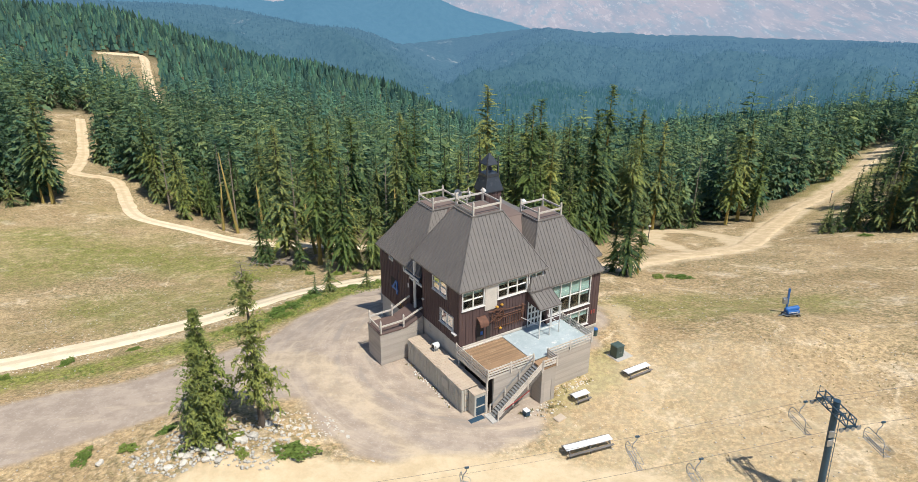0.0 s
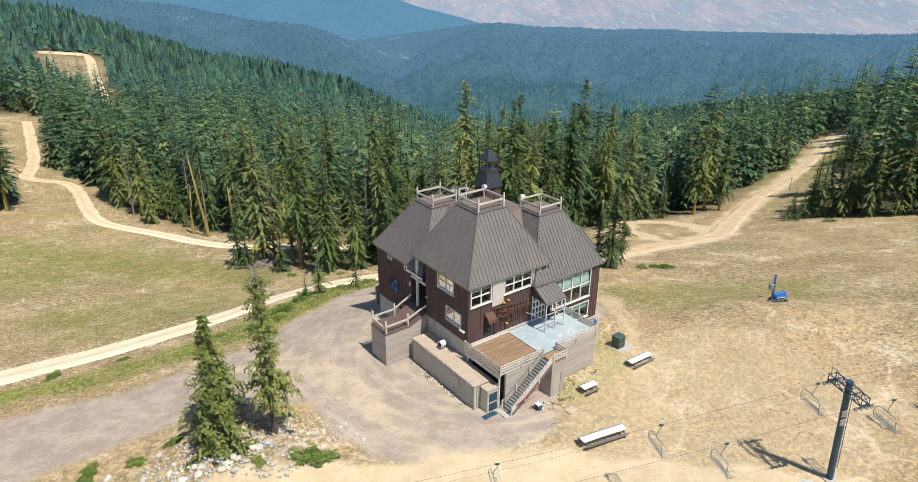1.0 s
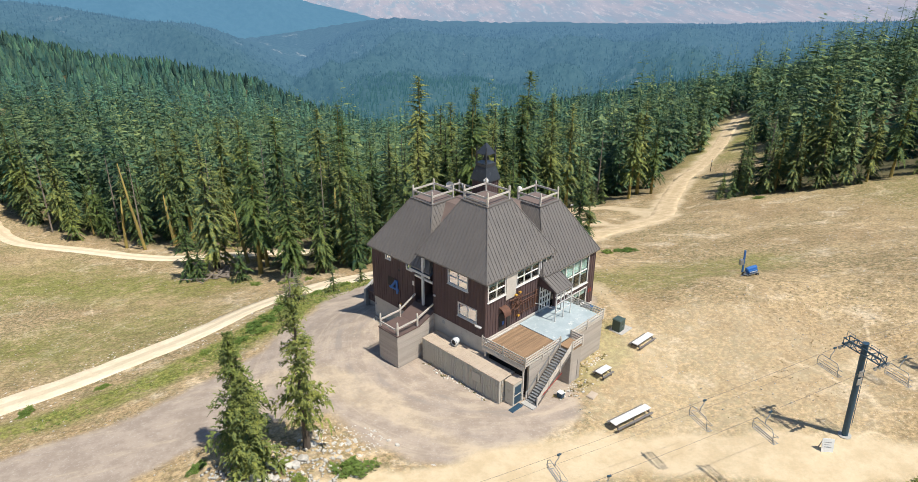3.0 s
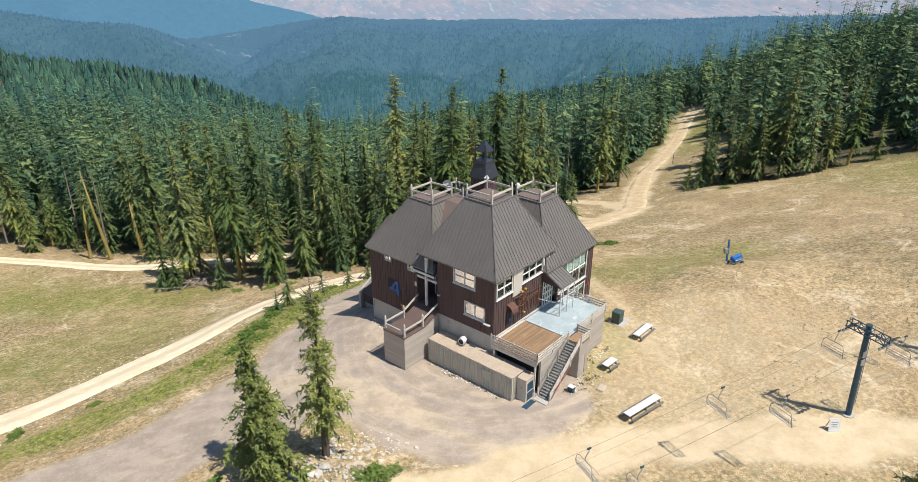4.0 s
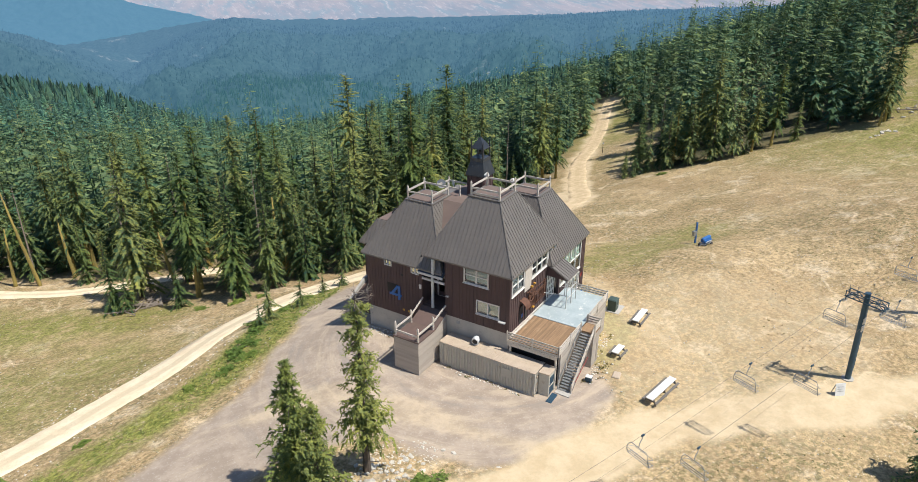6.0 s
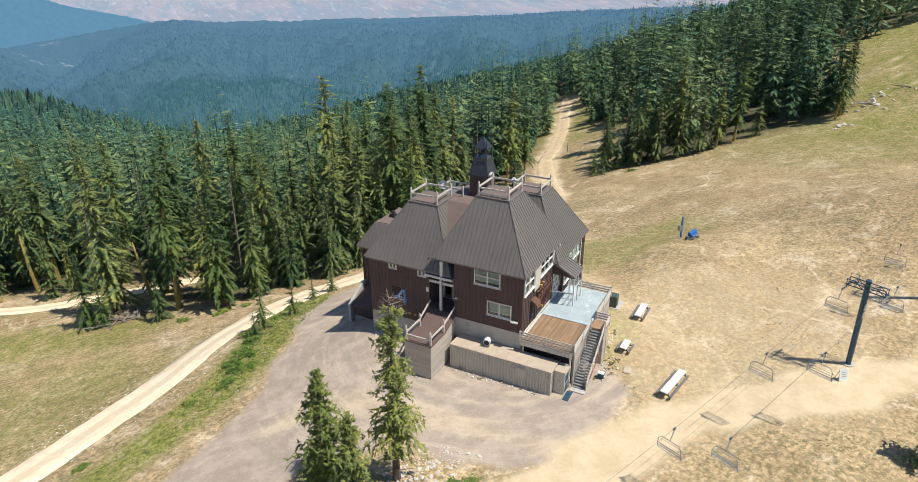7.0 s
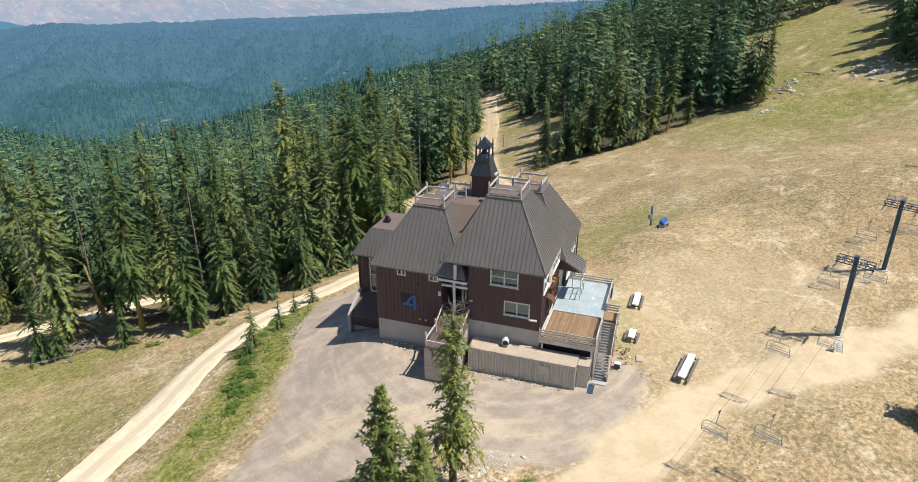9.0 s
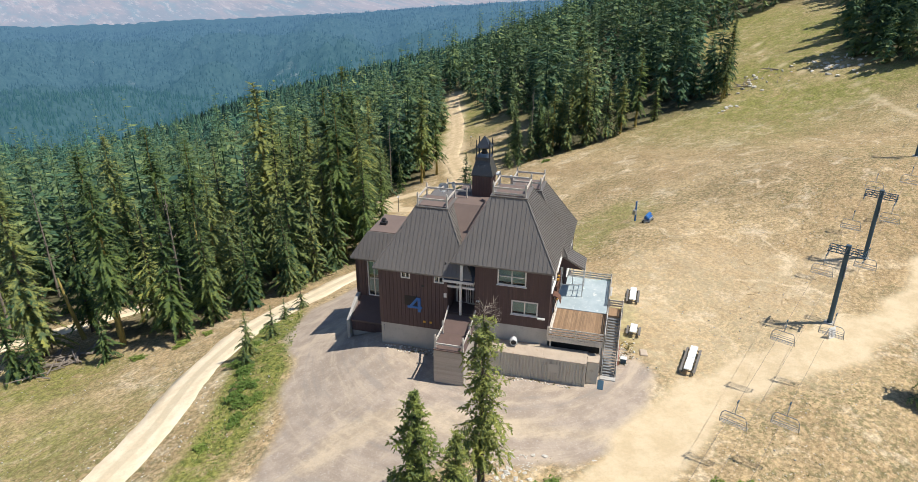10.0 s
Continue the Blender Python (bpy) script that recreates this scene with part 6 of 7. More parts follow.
rail_run(stairs, (5.25, -7.12), (6.95, -7.12), 2)
rail_run(stairs, (7.0, -7.1), (7.0, -5.7), 2)
part("red_bar", Shape().beam((0.6, -7.2, 0.9), (3.6, -7.2, 2.05), 0.05, 0.09), M_RED, stairs, "red painted bar")
part("foot_slab", Shape().box((-0.7, -7.1, -0.5), (0.1, -5.6, -0.16)), M_CONC, stairs)
bin_ = thing("plastic_bin", LODGE @ pose(2.9, -7.75, -0.25) @ Matrix.Diagonal((0.75, 0.75, 0.85, 1)), "grey-blue plastic bin beside the stairs", "bin")
part("body", Shape().frustum((-0.3, -0.35, 0.3, 0.35), 0, (-0.36, -0.42, 0.36, 0.42), 0.7), M_DARKSTEEL, bin_)
part("lid", Shape().box((-0.38, -0.44, 0.701), (0.38, 0.44, 0.76), bevel=0.02), M_TABLE, bin_)


# ---- roof equipment ----
def dish(u, v, z, r, turn, label):
    d = thing("satellite_dish", LODGE @ pose(u, v, z, 0, 0, turn), label, "dish")
    bowl = Shape()
    rings = [(r * k / 4, 0.3 * r * (k / 4) ** 2) for k in range(1, 5)]
    n0 = 16
    prev = None
    bowl.v.append((0, 0, 0.75))
    for rr, dep in rings:
        cur = len(bowl.v)
        bowl.v += [(-dep, rr * math.cos(2 * math.pi * i / n0), 0.75 + rr * math.sin(2 * math.pi * i / n0)) for i in range(n0)]
        for i in range(n0):
            j = (i + 1) % n0
            bowl.f.append((0, cur + i, cur + j) if prev is None else (prev + i, cur + i, cur + j, prev + j))
        prev = cur
    part("bowl", bowl, M_TABLE, d, smooth=True)
    part("mast", Shape().tube([(0.05, 0, 0), (0.05, 0, 0.75)], 0.05, 8), M_STEEL, d)
    part("feed_arm", Shape().tube([(0, 0, 0.75 - r), (-0.75 * r, 0, 0.7)], 0.025, 6), M_STEEL, d)


dish(8.3, 13.4, 14.79, 0.55, 20, "white satellite dish on the roof")
dish(9.2, 12.3, 14.79, 0.4, -40, "small white satellite dish on the roof")
for u, v, z in ((7.35, 7.05, 16.86), (12.6, 6.6, 14.8)):
    lamp = thing("floodlight", LODGE @ pose(u, v, z), "white floodlight on a short mast", "floodlight")
    part("mast", Shape().tube([(0, 0, 0), (0, 0, 1.0)], 0.06, 8), M_STEEL, lamp)
    part("head", Shape().tube([(0, 0, 1.0), (0, 0, 1.12), (0, 0, 1.3)], [0.3, 0.28, 0.1], 12), M_TABLE, lamp)
    part("camera_arm", Shape().beam((0, 0, 0.8), (0.5, 0.2, 0.9), 0.12), M_TABLE, lamp)


# ---- picnic tables ----
def picnic_table(x, y, turn, length, label, tilt=0.0):
    t = thing("picnic_table", pose(x, y, float(ground_height(x, y)) - 0.02, 0, tilt, turn), label, "table", "picnic tables")
    h = length / 2
    w = 0.76
    n = max(1, round(length / 2.4))
    for k in range(n):
        a, b = -h + length * k / n, -h + length * (k + 1) / n - 0.02
        part("tabletop", Shape().box((a, -w / 2, 0.73), (b, w / 2, 0.79), bevel=0.01), M_TABLE, t, "white tabletop board")
    for sgn in (-1, 1):
        part("bench", Shape().box((-h + 0.05, sgn * 0.66 - 0.13, 0.42), (h - 0.05, sgn * 0.66 + 0.13, 0.47), bevel=0.01), M_BENCH, t)
    for k in range(n + 1):
        q = -h + 0.3 + (length - 0.6) * k / n
        for sgn in (-1, 1):
            part("leg", Shape().beam((q, sgn * 0.3, 0.72), (q, sgn * 0.62, 0.0), 0.09, 0.09), M_BENCH, t)
        part("crossbar", Shape().beam((q, -0.76, 0.39), (q, 0.76, 0.39), 0.09, 0.09), M_BENCH, t)
    return t


picnic_table(11.7, 48.3, 20, 4.8, "long picnic table with white tops and grey benches")
picnic_table(12.3, 55.7, 28, 1.9, "small picnic table with a white top")
picnic_table(19.2, 60.3, 30, 3.3, "picnic table with a white top and grey benches")

# ---- utility cabinet, bin ----
ub = thing("utility_cabinet", pose(17.75, 63.55, -0.14, 0, 0, 32), "dark green utility cabinet on a pale slab", "cabinet")
part("slab", Shape().box((-0.75, -1.0, -0.2), (1.6, 0.8, 0.06), bevel=0.02), M_CONC, ub, "pale concrete slab")
part("body", Shape().box((-0.55, -0.5, 0.06), (0.55, 0.5, 1.45), bevel=0.02), M_TEAL, ub)
part("lid", Shape().frustum((-0.6, -0.55, 0.6, 0.55), 1.452, (-0.6, -0.55, 0.6, 0.55), 1.52).frustum((-0.6, -0.55, 0.6, 0.55), 1.521, (-0.45, -0.4, 0.45, 0.4), 1.6), M_TEAL, ub)
for k in (-1, 1):
    part("door", Shape().box((-0.25 + k * 0.265, -0.53, 0.15), (0.25 + k * 0.265, -0.502, 1.38)), M_TEAL, ub)
    part("handle", Shape().box((-0.02 + k * 0.08, -0.56, 0.65), (0.02 + k * 0.08, -0.531, 0.85)), M_STEEL, ub)
tb = thing("litter_bin", pose(16.2, 68.2, -0.35, 0, 0, 32), "blue litter bin on a small white slab", "bin")
part("slab", Shape().box((-0.8, -0.8, -0.1), (0.9, 0.9, 0.08)), M_CONC, tb)
part("barrel", Shape().tube([(0, 0, 0.08), (0, 0, 0.2), (0, 0, 0.95)], [0.3, 0.32, 0.32], 14), M_TEAL, tb)
part("rim", Shape().tube([(0, 0, 0.951), (0, 0, 1.02)], 0.34, 14), M_BLUE, tb)
part("post", Shape().box((-0.55, 0.2, 0.08), (-0.47, 0.28, 1.5)), M_TRIM, tb)
br = thing("rock_slab", pose(9.8, 52.75, -0.3, 4, 2, 40), "flat tan stone slab in the dirt", "rock")
part("stone", Shape().box((-0.6, -0.4, -0.1), (0.6, 0.4, 0.16), bevel=0.08), M_CONTTOP, br)

# ---- snow gun ----
gz = float(ground_height(41.4, 72.2))
gun = thing("snow_gun_trailer", pose(41.4, 72.2, gz, 0, 0, 12), "bright blue snow-making trailer with black wheels", "machine")
part("chassis", Shape().box((-1.0, -0.36, 0.36), (1.0, 0.36, 0.44)), M_STEEL, gun)
part("housing", Shape().box((-0.75, -0.42, 0.62), (0.85, 0.36, 1.0), bevel=0.06), M_BLUE, gun)
part("barrel", Shape().tube([(-0.8, 0.1, 1.0), (-0.68, 0.1, 1.02), (0.9, 0.1, 1.12), (0.98, 0.1, 1.12)], [0.24, 0.3, 0.3, 0.25], 16), M_BLUE, gun)
part("stripe", Shape().box((-0.6, -0.44, 0.76), (0.7, -0.422, 0.86)), M_TABLE, gun)
for y in (-0.5, 0.5):
    part("frame_rail", Shape().beam((-1.15, y, 0.5), (1.1, y, 0.55), 0.06), M_STEEL, gun)
part("tow_bar", Shape().beam((-1.0, 0, 0.4), (-1.7, 0, 0.3), 0.08), M_STEEL, gun)
for x in (-0.75, 0.75):
    for y in (-0.48, 0.48):
        w = part("wheel", Shape().tube([(x, y - 0.09, 0.25), (x, y + 0.09, 0.25)], 0.25, 14), M_BLACK, gun)
        part("rim", Shape().tube([(x, y - 0.1, 0.25), (x, y + 0.1, 0.25)], 0.12, 10), M_STEEL, w)
mz = float(ground_height(42.35, 75.0))
hyd = thing("hydrant_post", pose(42.35, 75.0, mz, 0, -3, 0), "tall blue hydrant post with a grey box", "post")
part("post", Shape().box((-0.1, -0.1, -0.2), (0.1, 0.1, 3.5), bevel=0.02), M_BLUE, hyd)
part("box", Shape().box((-0.62, -0.22, 1.35), (-0.11, 0.22, 2.15), bevel=0.03), M_STEEL, hyd)


# ---- chairlift ----
LINE = Vector((17.3, 2.3, 0)).normalized()
SIDE = Vector((-LINE.y, LINE.x, 0))
YAW = math.degrees(math.atan2(LINE.y, LINE.x))


GAUGE = 1.7


def lift_tower(x, y, height, label):
    z0 = float(ground_height(x, y))
    t = thing("lift_tower", pose(x, y, z0, 0, 0, YAW) @ pose(0, 0, 0, 0, -4.5, 0), label, "lift tower", "chairlift towers")
    h = height
    part("footing", Shape().tube([(0, 0, -0.6), (0, 0, 0.12)], 0.55, 14), M_CONC, t, "round concrete footing")
    part("mast", Shape().tube([(0, 0, 0.12), (0, 0, h)], [0.27, 0.25], 18), M_DARKSTEEL, t, "dark blue-grey steel mast", smooth=False)
    part("cap", Shape().tube([(0, 0, h), (0, 0, h + 0.05)], 0.27, 18), M_DARKSTEEL, t)
    arm = part("crossarm", Shape().beam((-0.34, -GAUGE - 0.15, h - 0.95), (-0.34, GAUGE + 0.15, h - 0.95), 0.08), M_DARKSTEEL, t, "dark lattice crossarm")
    part("arm_beam", Shape().beam((0.34, -GAUGE - 0.15, h - 0.95), (0.34, GAUGE + 0.15, h - 0.95), 0.08), M_DARKSTEEL, arm)
    for e in (-0.34, 0.34):
        part("arm_beam", Shape().beam((e, -GAUGE - 0.1, h - 0.35), (e, GAUGE + 0.1, h - 0.35), 0.07), M_DARKSTEEL, arm)
    for sg in (-1, 1):
        for e in (-0.34, 0.34):
            for p, q in (((GAUGE + 0.05, -0.95), (GAUGE + 0.05, -0.35)), ((GAUGE, -0.9), (1.0, -0.37)), ((1.0, -0.37), (0.3, -0.93)), ((1.0, -0.37), (1.0, -0.93))):
                part("brace", Shape().beam((e, sg * p[0], h + p[1]), (e, sg * q[0], h + q[1]), 0.055), M_DARKSTEEL, arm)
        for y0 in (0.4, 1.0, GAUGE):
            part("cross_tie", Shape().beam((-0.34, sg * y0, h - 0.95), (0.34, sg * y0, h - 0.95), 0.055), M_DARKSTEEL, arm)
            part("walkway_bar", Shape().beam((-0.34, sg * y0, h - 0.35), (0.34, sg * y0, h - 0.35), 0.045), M_DARKSTEEL, arm)
        part("handrail", Shape().tube([(-0.4, sg * 1.5, h - 0.33), (-0.4, sg * 1.5, h + 0.45), (-0.4, sg * 0.75, h + 0.45), (-0.4, sg * 0.75, h - 0.33)], 0.022, 5), M_DARKSTEEL, arm)
        asm = part("sheave_beam", Shape().box((-0.85, sg * GAUGE - 0.05, h - 1.2), (0.85, sg * GAUGE + 0.05, h - 1.08)), M_DARKSTEEL, t)
        part("hanger_plate", Shape().box((-0.3, sg * GAUGE - 0.04, h - 1.07), (0.3, sg * GAUGE + 0.04, h - 0.9)), M_DARKSTEEL, asm)
        for k in range(4):
            xk = -0.69 + 0.46 * k
            part("sheave", Shape().tube([(xk, sg * GAUGE - 0.06, h - 1.22), (xk, sg * GAUGE + 0.06, h - 1.22)], 0.17, 14), M_STEEL, asm)
    for z in (5.9, 6.75):
        part("plate", Shape().box((-0.4, -0.34, z), (0.05, -0.27, z + 0.62), bevel=0.02), M_STEEL, t, "grey tower plate")
    for e in (-0.16, 0.16):
        part("ladder_rail", Shape().beam((0.36 + 0.02, e, 1.2), (0.36, e, h - 1.2), 0.035), M_DARKSTEEL, t)
    for k in range(int(h * 2) - 6):
        part("rung", Shape().beam((0.37, -0.15, 1.4 + k * 0.45), (0.37, 0.15, 1.4 + k * 0.45), 0.025), M_DARKSTEEL, t)
    return t


TOWERS = [(28.85, 40.85, 9.9), (46.6, 43.2, 9.6), (83.9, 48.2, 9.6)]
for x, y, h in TOWERS:
    lift_tower(x, y, h, "dark steel chairlift tower with sheave trains")
tops = [(x - 0.7, y - 0.1, float(ground_height(x, y)) + h - 1.0) for x, y, h in TOWERS]


def line_at(sg):
    pts = []
    ends = [Vector((-60, 29.0, 4.7))] + [Vector(p) for p in tops] + [Vector((150, 57.3, 26.0))]
    for a, b in zip(ends, ends[1:]):
        n = 14
        sag = (b - a).length ** 2 * 0.0003
        for k in range(n):
            t = k / n
            p = a.lerp(b, t) + SIDE * (GAUGE * sg)
            p.z -= sag * 4 * t * (1 - t)
            pts.append(p)
    pts.append(ends[-1] + SIDE * (GAUGE * sg))
    return pts


def rope_height(sg, x):
    pts = line_at(sg)
    for a, b in zip(pts, pts[1:]):
        if a.x <= x <= b.x:
            return a.lerp(b, (x - a.x) / (b.x - a.x))
    return pts[-1]


for sg in (-1, 1):
    ob = tagged(new("haul_rope", Shape().tube(line_at(sg), 0.012, 5).mesh("haul_rope", M_BENCH)), "thin dark steel haul rope of the chairlift", "cable", "chairlift ropes")
ob = tagged(new("signal_cable", Shape().tube([p + Vector((0, 0, 1.0)) - SIDE * 1.7 for p in line_at(1)], 0.009, 4).mesh("signal_cable", M_BENCH)), "thin signal cable above the chairlift", "cable")


def lift_chair(sg, x):
    p = rope_height(sg, x)
    c = thing("lift_chair", Matrix.Translation(p) @ pose(0, 0, 0, 0, 0, YAW), "empty grey tubular chairlift chair", "lift chair", "chairlift chairs")
    part("grip", Shape().box((-0.16, -0.05, -0.12), (0.16, 0.05, 0.06), bevel=0.02), M_DARKSTEEL, c)
    part("hanger", Shape().tube([(0, 0, -0.05), (0.0, 0.0, -0.35), (-0.26, 0, -0.7), (-0.28, 0, -1.08)], 0.04, 6), M_STEEL, c)
    part("frame", Shape().tube([(0.32, -1.05, -2.36), (-0.2, -1.08, -2.32), (-0.36, -1.06, -1.8), (-0.34, -1.0, -1.35), (-0.28, -0.78, -1.1), (-0.28, 0.78, -1.1), (-0.34, 1.0, -1.35), (-0.36, 1.06, -1.8), (-0.2, 1.08, -2.32), (0.32, 1.05, -2.36)], 0.034, 6), M_STEEL, c, "bent tube frame")
    for k in range(3):
        part("seat_slat", Shape().box((-0.2 + k * 0.2, -1.0, -2.34), (-0.15 + k * 0.2, 1.0, -2.31)), M_STEEL, c)
    for z in (-1.95, -1.75):
        part("backrest_slat", Shape().box((-0.37, -1.02, z), (-0.34, 1.02, z + 0.045)), M_STEEL, c)
    part("bar", Shape().tube([(-0.34, -0.98, -1.6), (0.3, -0.98, -1.9), (0.42, -0.9, -1.96), (0.42, 0.9, -1.96), (0.3, 0.98, -1.9), (-0.34, 0.98, -1.6)], 0.02, 5), M_STEEL, c)


for sg, x in ((1, 0.4), (-1, 3.0), (1, 13.4), (-1, 17.2), (1, 26.7), (-1, 31.0), (1, 40.0), (-1, 44.8), (1, 53.4), (-1, 58.4), (1, -12.8), (-1, -10.8)):
    lift_chair(sg, x)
board = thing("sign_board", pose(25.95, 39.7, float(ground_height(25.95, 39.7)), 0, 0, -20), "white A-frame notice board with illegible grey lines", "sign")
part("panel", Shape().add([(-0.5, -0.25, 0), (0.5, -0.25, 0), (0.5, 0.0, 1.25), (-0.5, 0.0, 1.25), (-0.5, -0.21, 0), (0.5, -0.21, 0), (0.5, 0.04, 1.25), (-0.5, 0.04, 1.25)], [(0, 1, 2, 3), (7, 6, 5, 4), (0, 4, 5, 1), (1, 5, 6, 2), (2, 6, 7, 3), (3, 7, 4, 0)]), M_TABLE, board)
part("leg", Shape().beam((-0.42, 0.05, 1.2), (-0.42, 0.45, 0), 0.06), M_STEEL, board)
part("leg", Shape().beam((0.42, 0.05, 1.2), (0.42, 0.45, 0), 0.06), M_STEEL, board)
for k in range(3):
    z = 0.45 + 0.22 * k
    y = -0.25 + 0.2 * z - 0.012
    part("text_bar", Shape().box((-0.32, y - 0.006, z), (0.3 - 0.1 * (k % 2), y + 0.004, z + 0.05)), M_STEEL, board)
for x, y, h in ((43.5, 138.4, 9.0), (108.3, 180.5, 8.0)):
    p = thing("pole", pose(x, y, float(ground_height(x, y))), "thin grey pole beside the dirt road", "pole", "poles by the road")
    part("shaft", Shape().tube([(0, 0, -0.3), (0, 0, h * 0.5)], [0.1, 0.07], 6), M_BARK, p)
    part("plate", Shape().box((-0.3, -0.06, h * 0.4), (0.3, -0.02, h * 0.4 + 0.4)), M_TABLE, p)


# ---- trees, shrubs and stones near the lodge ----
def lone_conifer(x, y, height, radius, seed, label, dead_top=False, gaps=0.0, whorls=34, taper=0.75, bare=0.03):
    rng = random.Random(seed)
    t = thing("conifer_tree", pose(x, y, float(ground_height(x, y)), 0, 0, rng.uniform(0, 360)), label, "tree", "lone conifers")
    v, f = conifer_mesh(rng, height, radius, whorls, 7, 3, bare, 0.5, gaps=gaps, cut=0.9 if dead_top else 1.0, taper=taper, twigs=12)
    part("crown", raw_mesh("crown", v, f, M_NEEDLE), None, t)
    part("trunk", trunk_shape(rng, height, 0.3 if height > 14 else 0.2, 0.2, 16), M_BARK, t)
    if dead_top:
        for k in range(16):
            z = height * rng.uniform(0.86, 0.98)
            a, ln = rng.uniform(0, 6.28), rng.uniform(0.6, 1.5)
            e = (math.cos(a) * ln, math.sin(a) * ln, z + rng.uniform(-0.3, 0.6))
            tw = Shape().tube([(0, 0, z), e], [0.03, 0.01], 4)
            for j in range(5):
                b = a + rng.uniform(-1.2, 1.2)
                p = tuple(c * rng.uniform(0.4, 1.0) for c in e[:2])
                tw.tube([(p[0], p[1], z), (p[0] + math.cos(b) * 0.45, p[1] + math.sin(b) * 0.45, z + rng.uniform(-0.1, 0.35))], [0.015, 0.006], 3)
            part("dead_twig", tw, M_DEADWOOD, t, "bare reddish-grey dead twig")
    return t


lone_conifer(-18.2, 49.6, 17.0, 1.95, 3, "tall ragged conifer with a dead top beside the gravel", True, 1.0, 28, 0.36, 0.16)
lone_conifer(-23.5, 50.9, 12.0, 2.55, 8, "broad green conifer on the rocky bank", whorls=30, taper=0.7)
lone_conifer(22.4, 28.8, 8.5, 2.2, 31, "broad green conifer beside the lift track", whorls=22)
lone_conifer(-22.6, 47.7, 9.4, 2.5, 15, "shorter broad conifer on the rocky bank", whorls=24)
for x, y, k, s in ((-18.9, 87.4, 7, 0.75), (-13.9, 91.0, 8, 0.95), (-28.8, 110.9, 7, 0.9), (-38.5, 119.3, 5, 0.9), (-36.5, 117.0, 7, 0.9), (-6.2, 97.2, 8, 0.9), (-20.5, 85.0, 8, 0.7), (28.0, 99.5, 4, 0.72), (30.5, 101.0, 6, 0.55), (26.5, 102.0, 2, 0.6), (-9.5, 96.0, 8, 0.7), (139.4, 108.8, 6, 0.85), (135, 107, 1, 0.8), (83.5, 139.5, 8, 0.9), (85.2, 141.8, 7, 0.75), (86.5, 139.2, 7, 0.9), (87.2, 144.0, 7, 0.8), (84.6, 137.6, 8, 0.8), (89.5, 147.0, 8, 0.9), (91.5, 144.3, 2, 0.75), (95.0, 148.5, 0, 0.7), (99.5, 152.5, 2, 0.85), (104.5, 157.5, 0, 0.75), (89.5, 138.0, 5, 1.0), (92.5, 134.5, 2, 0.85), (96.0, 130.5, 0, 0.8), (99.8, 126.8, 2, 0.9), (104.5, 124.0, 4, 0.75), (94.5, 139.5, 0, 0.85), (99.0, 135.0, 4, 0.85), (18.8, 141.2, 3, 0.97), (23.8, 129.8, 1, 1.06), (28.5, 133.0, 3, 0.95), (13.0, 131.0, 4, 1.05), (10.7, 117.1, 0, 1.0), (8.1, 110.2, 2, 0.95), (3.0, 108.6, 5, 1.0), (-2.5, 107.6, 2, 0.8), (14.5, 110.8, 4, 0.85), (-9.0, 107.8, 5, 0.95), (5.6, 113.5, 1, 0.85), (-15.0, 108.0, 7, 1.1), (20.5, 113.5, 2, 0.95)):
    plant(x, y, k, s, x * 37 % 360, "small green conifer beside the dirt road" if s * TREE_KINDS[k][0] < 9 else "green conifer at the edge of the clearing", "small conifers")


def shrub_mesh(rng, r, h, n):
    s = Shape()
    p1, p2 = rng.uniform(0, 6), rng.uniform(0, 6)
    for k in range(n):
        a, d = rng.uniform(0, 6.28), r * math.sqrt(rng.random())
        d *= 0.75 + 0.3 * math.sin(2 * a + p1) + 0.2 * math.sin(5 * a + p2)
        z = h * max(0.0, 1 - (d / r / 1.3) ** 2) * rng.uniform(0.3, 1.0) * (0.7 + 0.3 * math.sin(d * 7 + a * 3))
        x, y = math.cos(a) * d, math.sin(a) * d
        q = 0.15
        s.face(*[(x + rng.uniform(-q, q), y + rng.uniform(-q, q), z + rng.uniform(-0.06, 0.12)) for _ in range(3)])
    return s


sh_rng = random.Random(4)
SHRUBS = [shrub_mesh(sh_rng, 1.0, 0.6, 800).mesh("shrub", M_SHRUB), shrub_mesh(sh_rng, 1.0, 0.45, 700).mesh("shrub", M_SHRUB)]
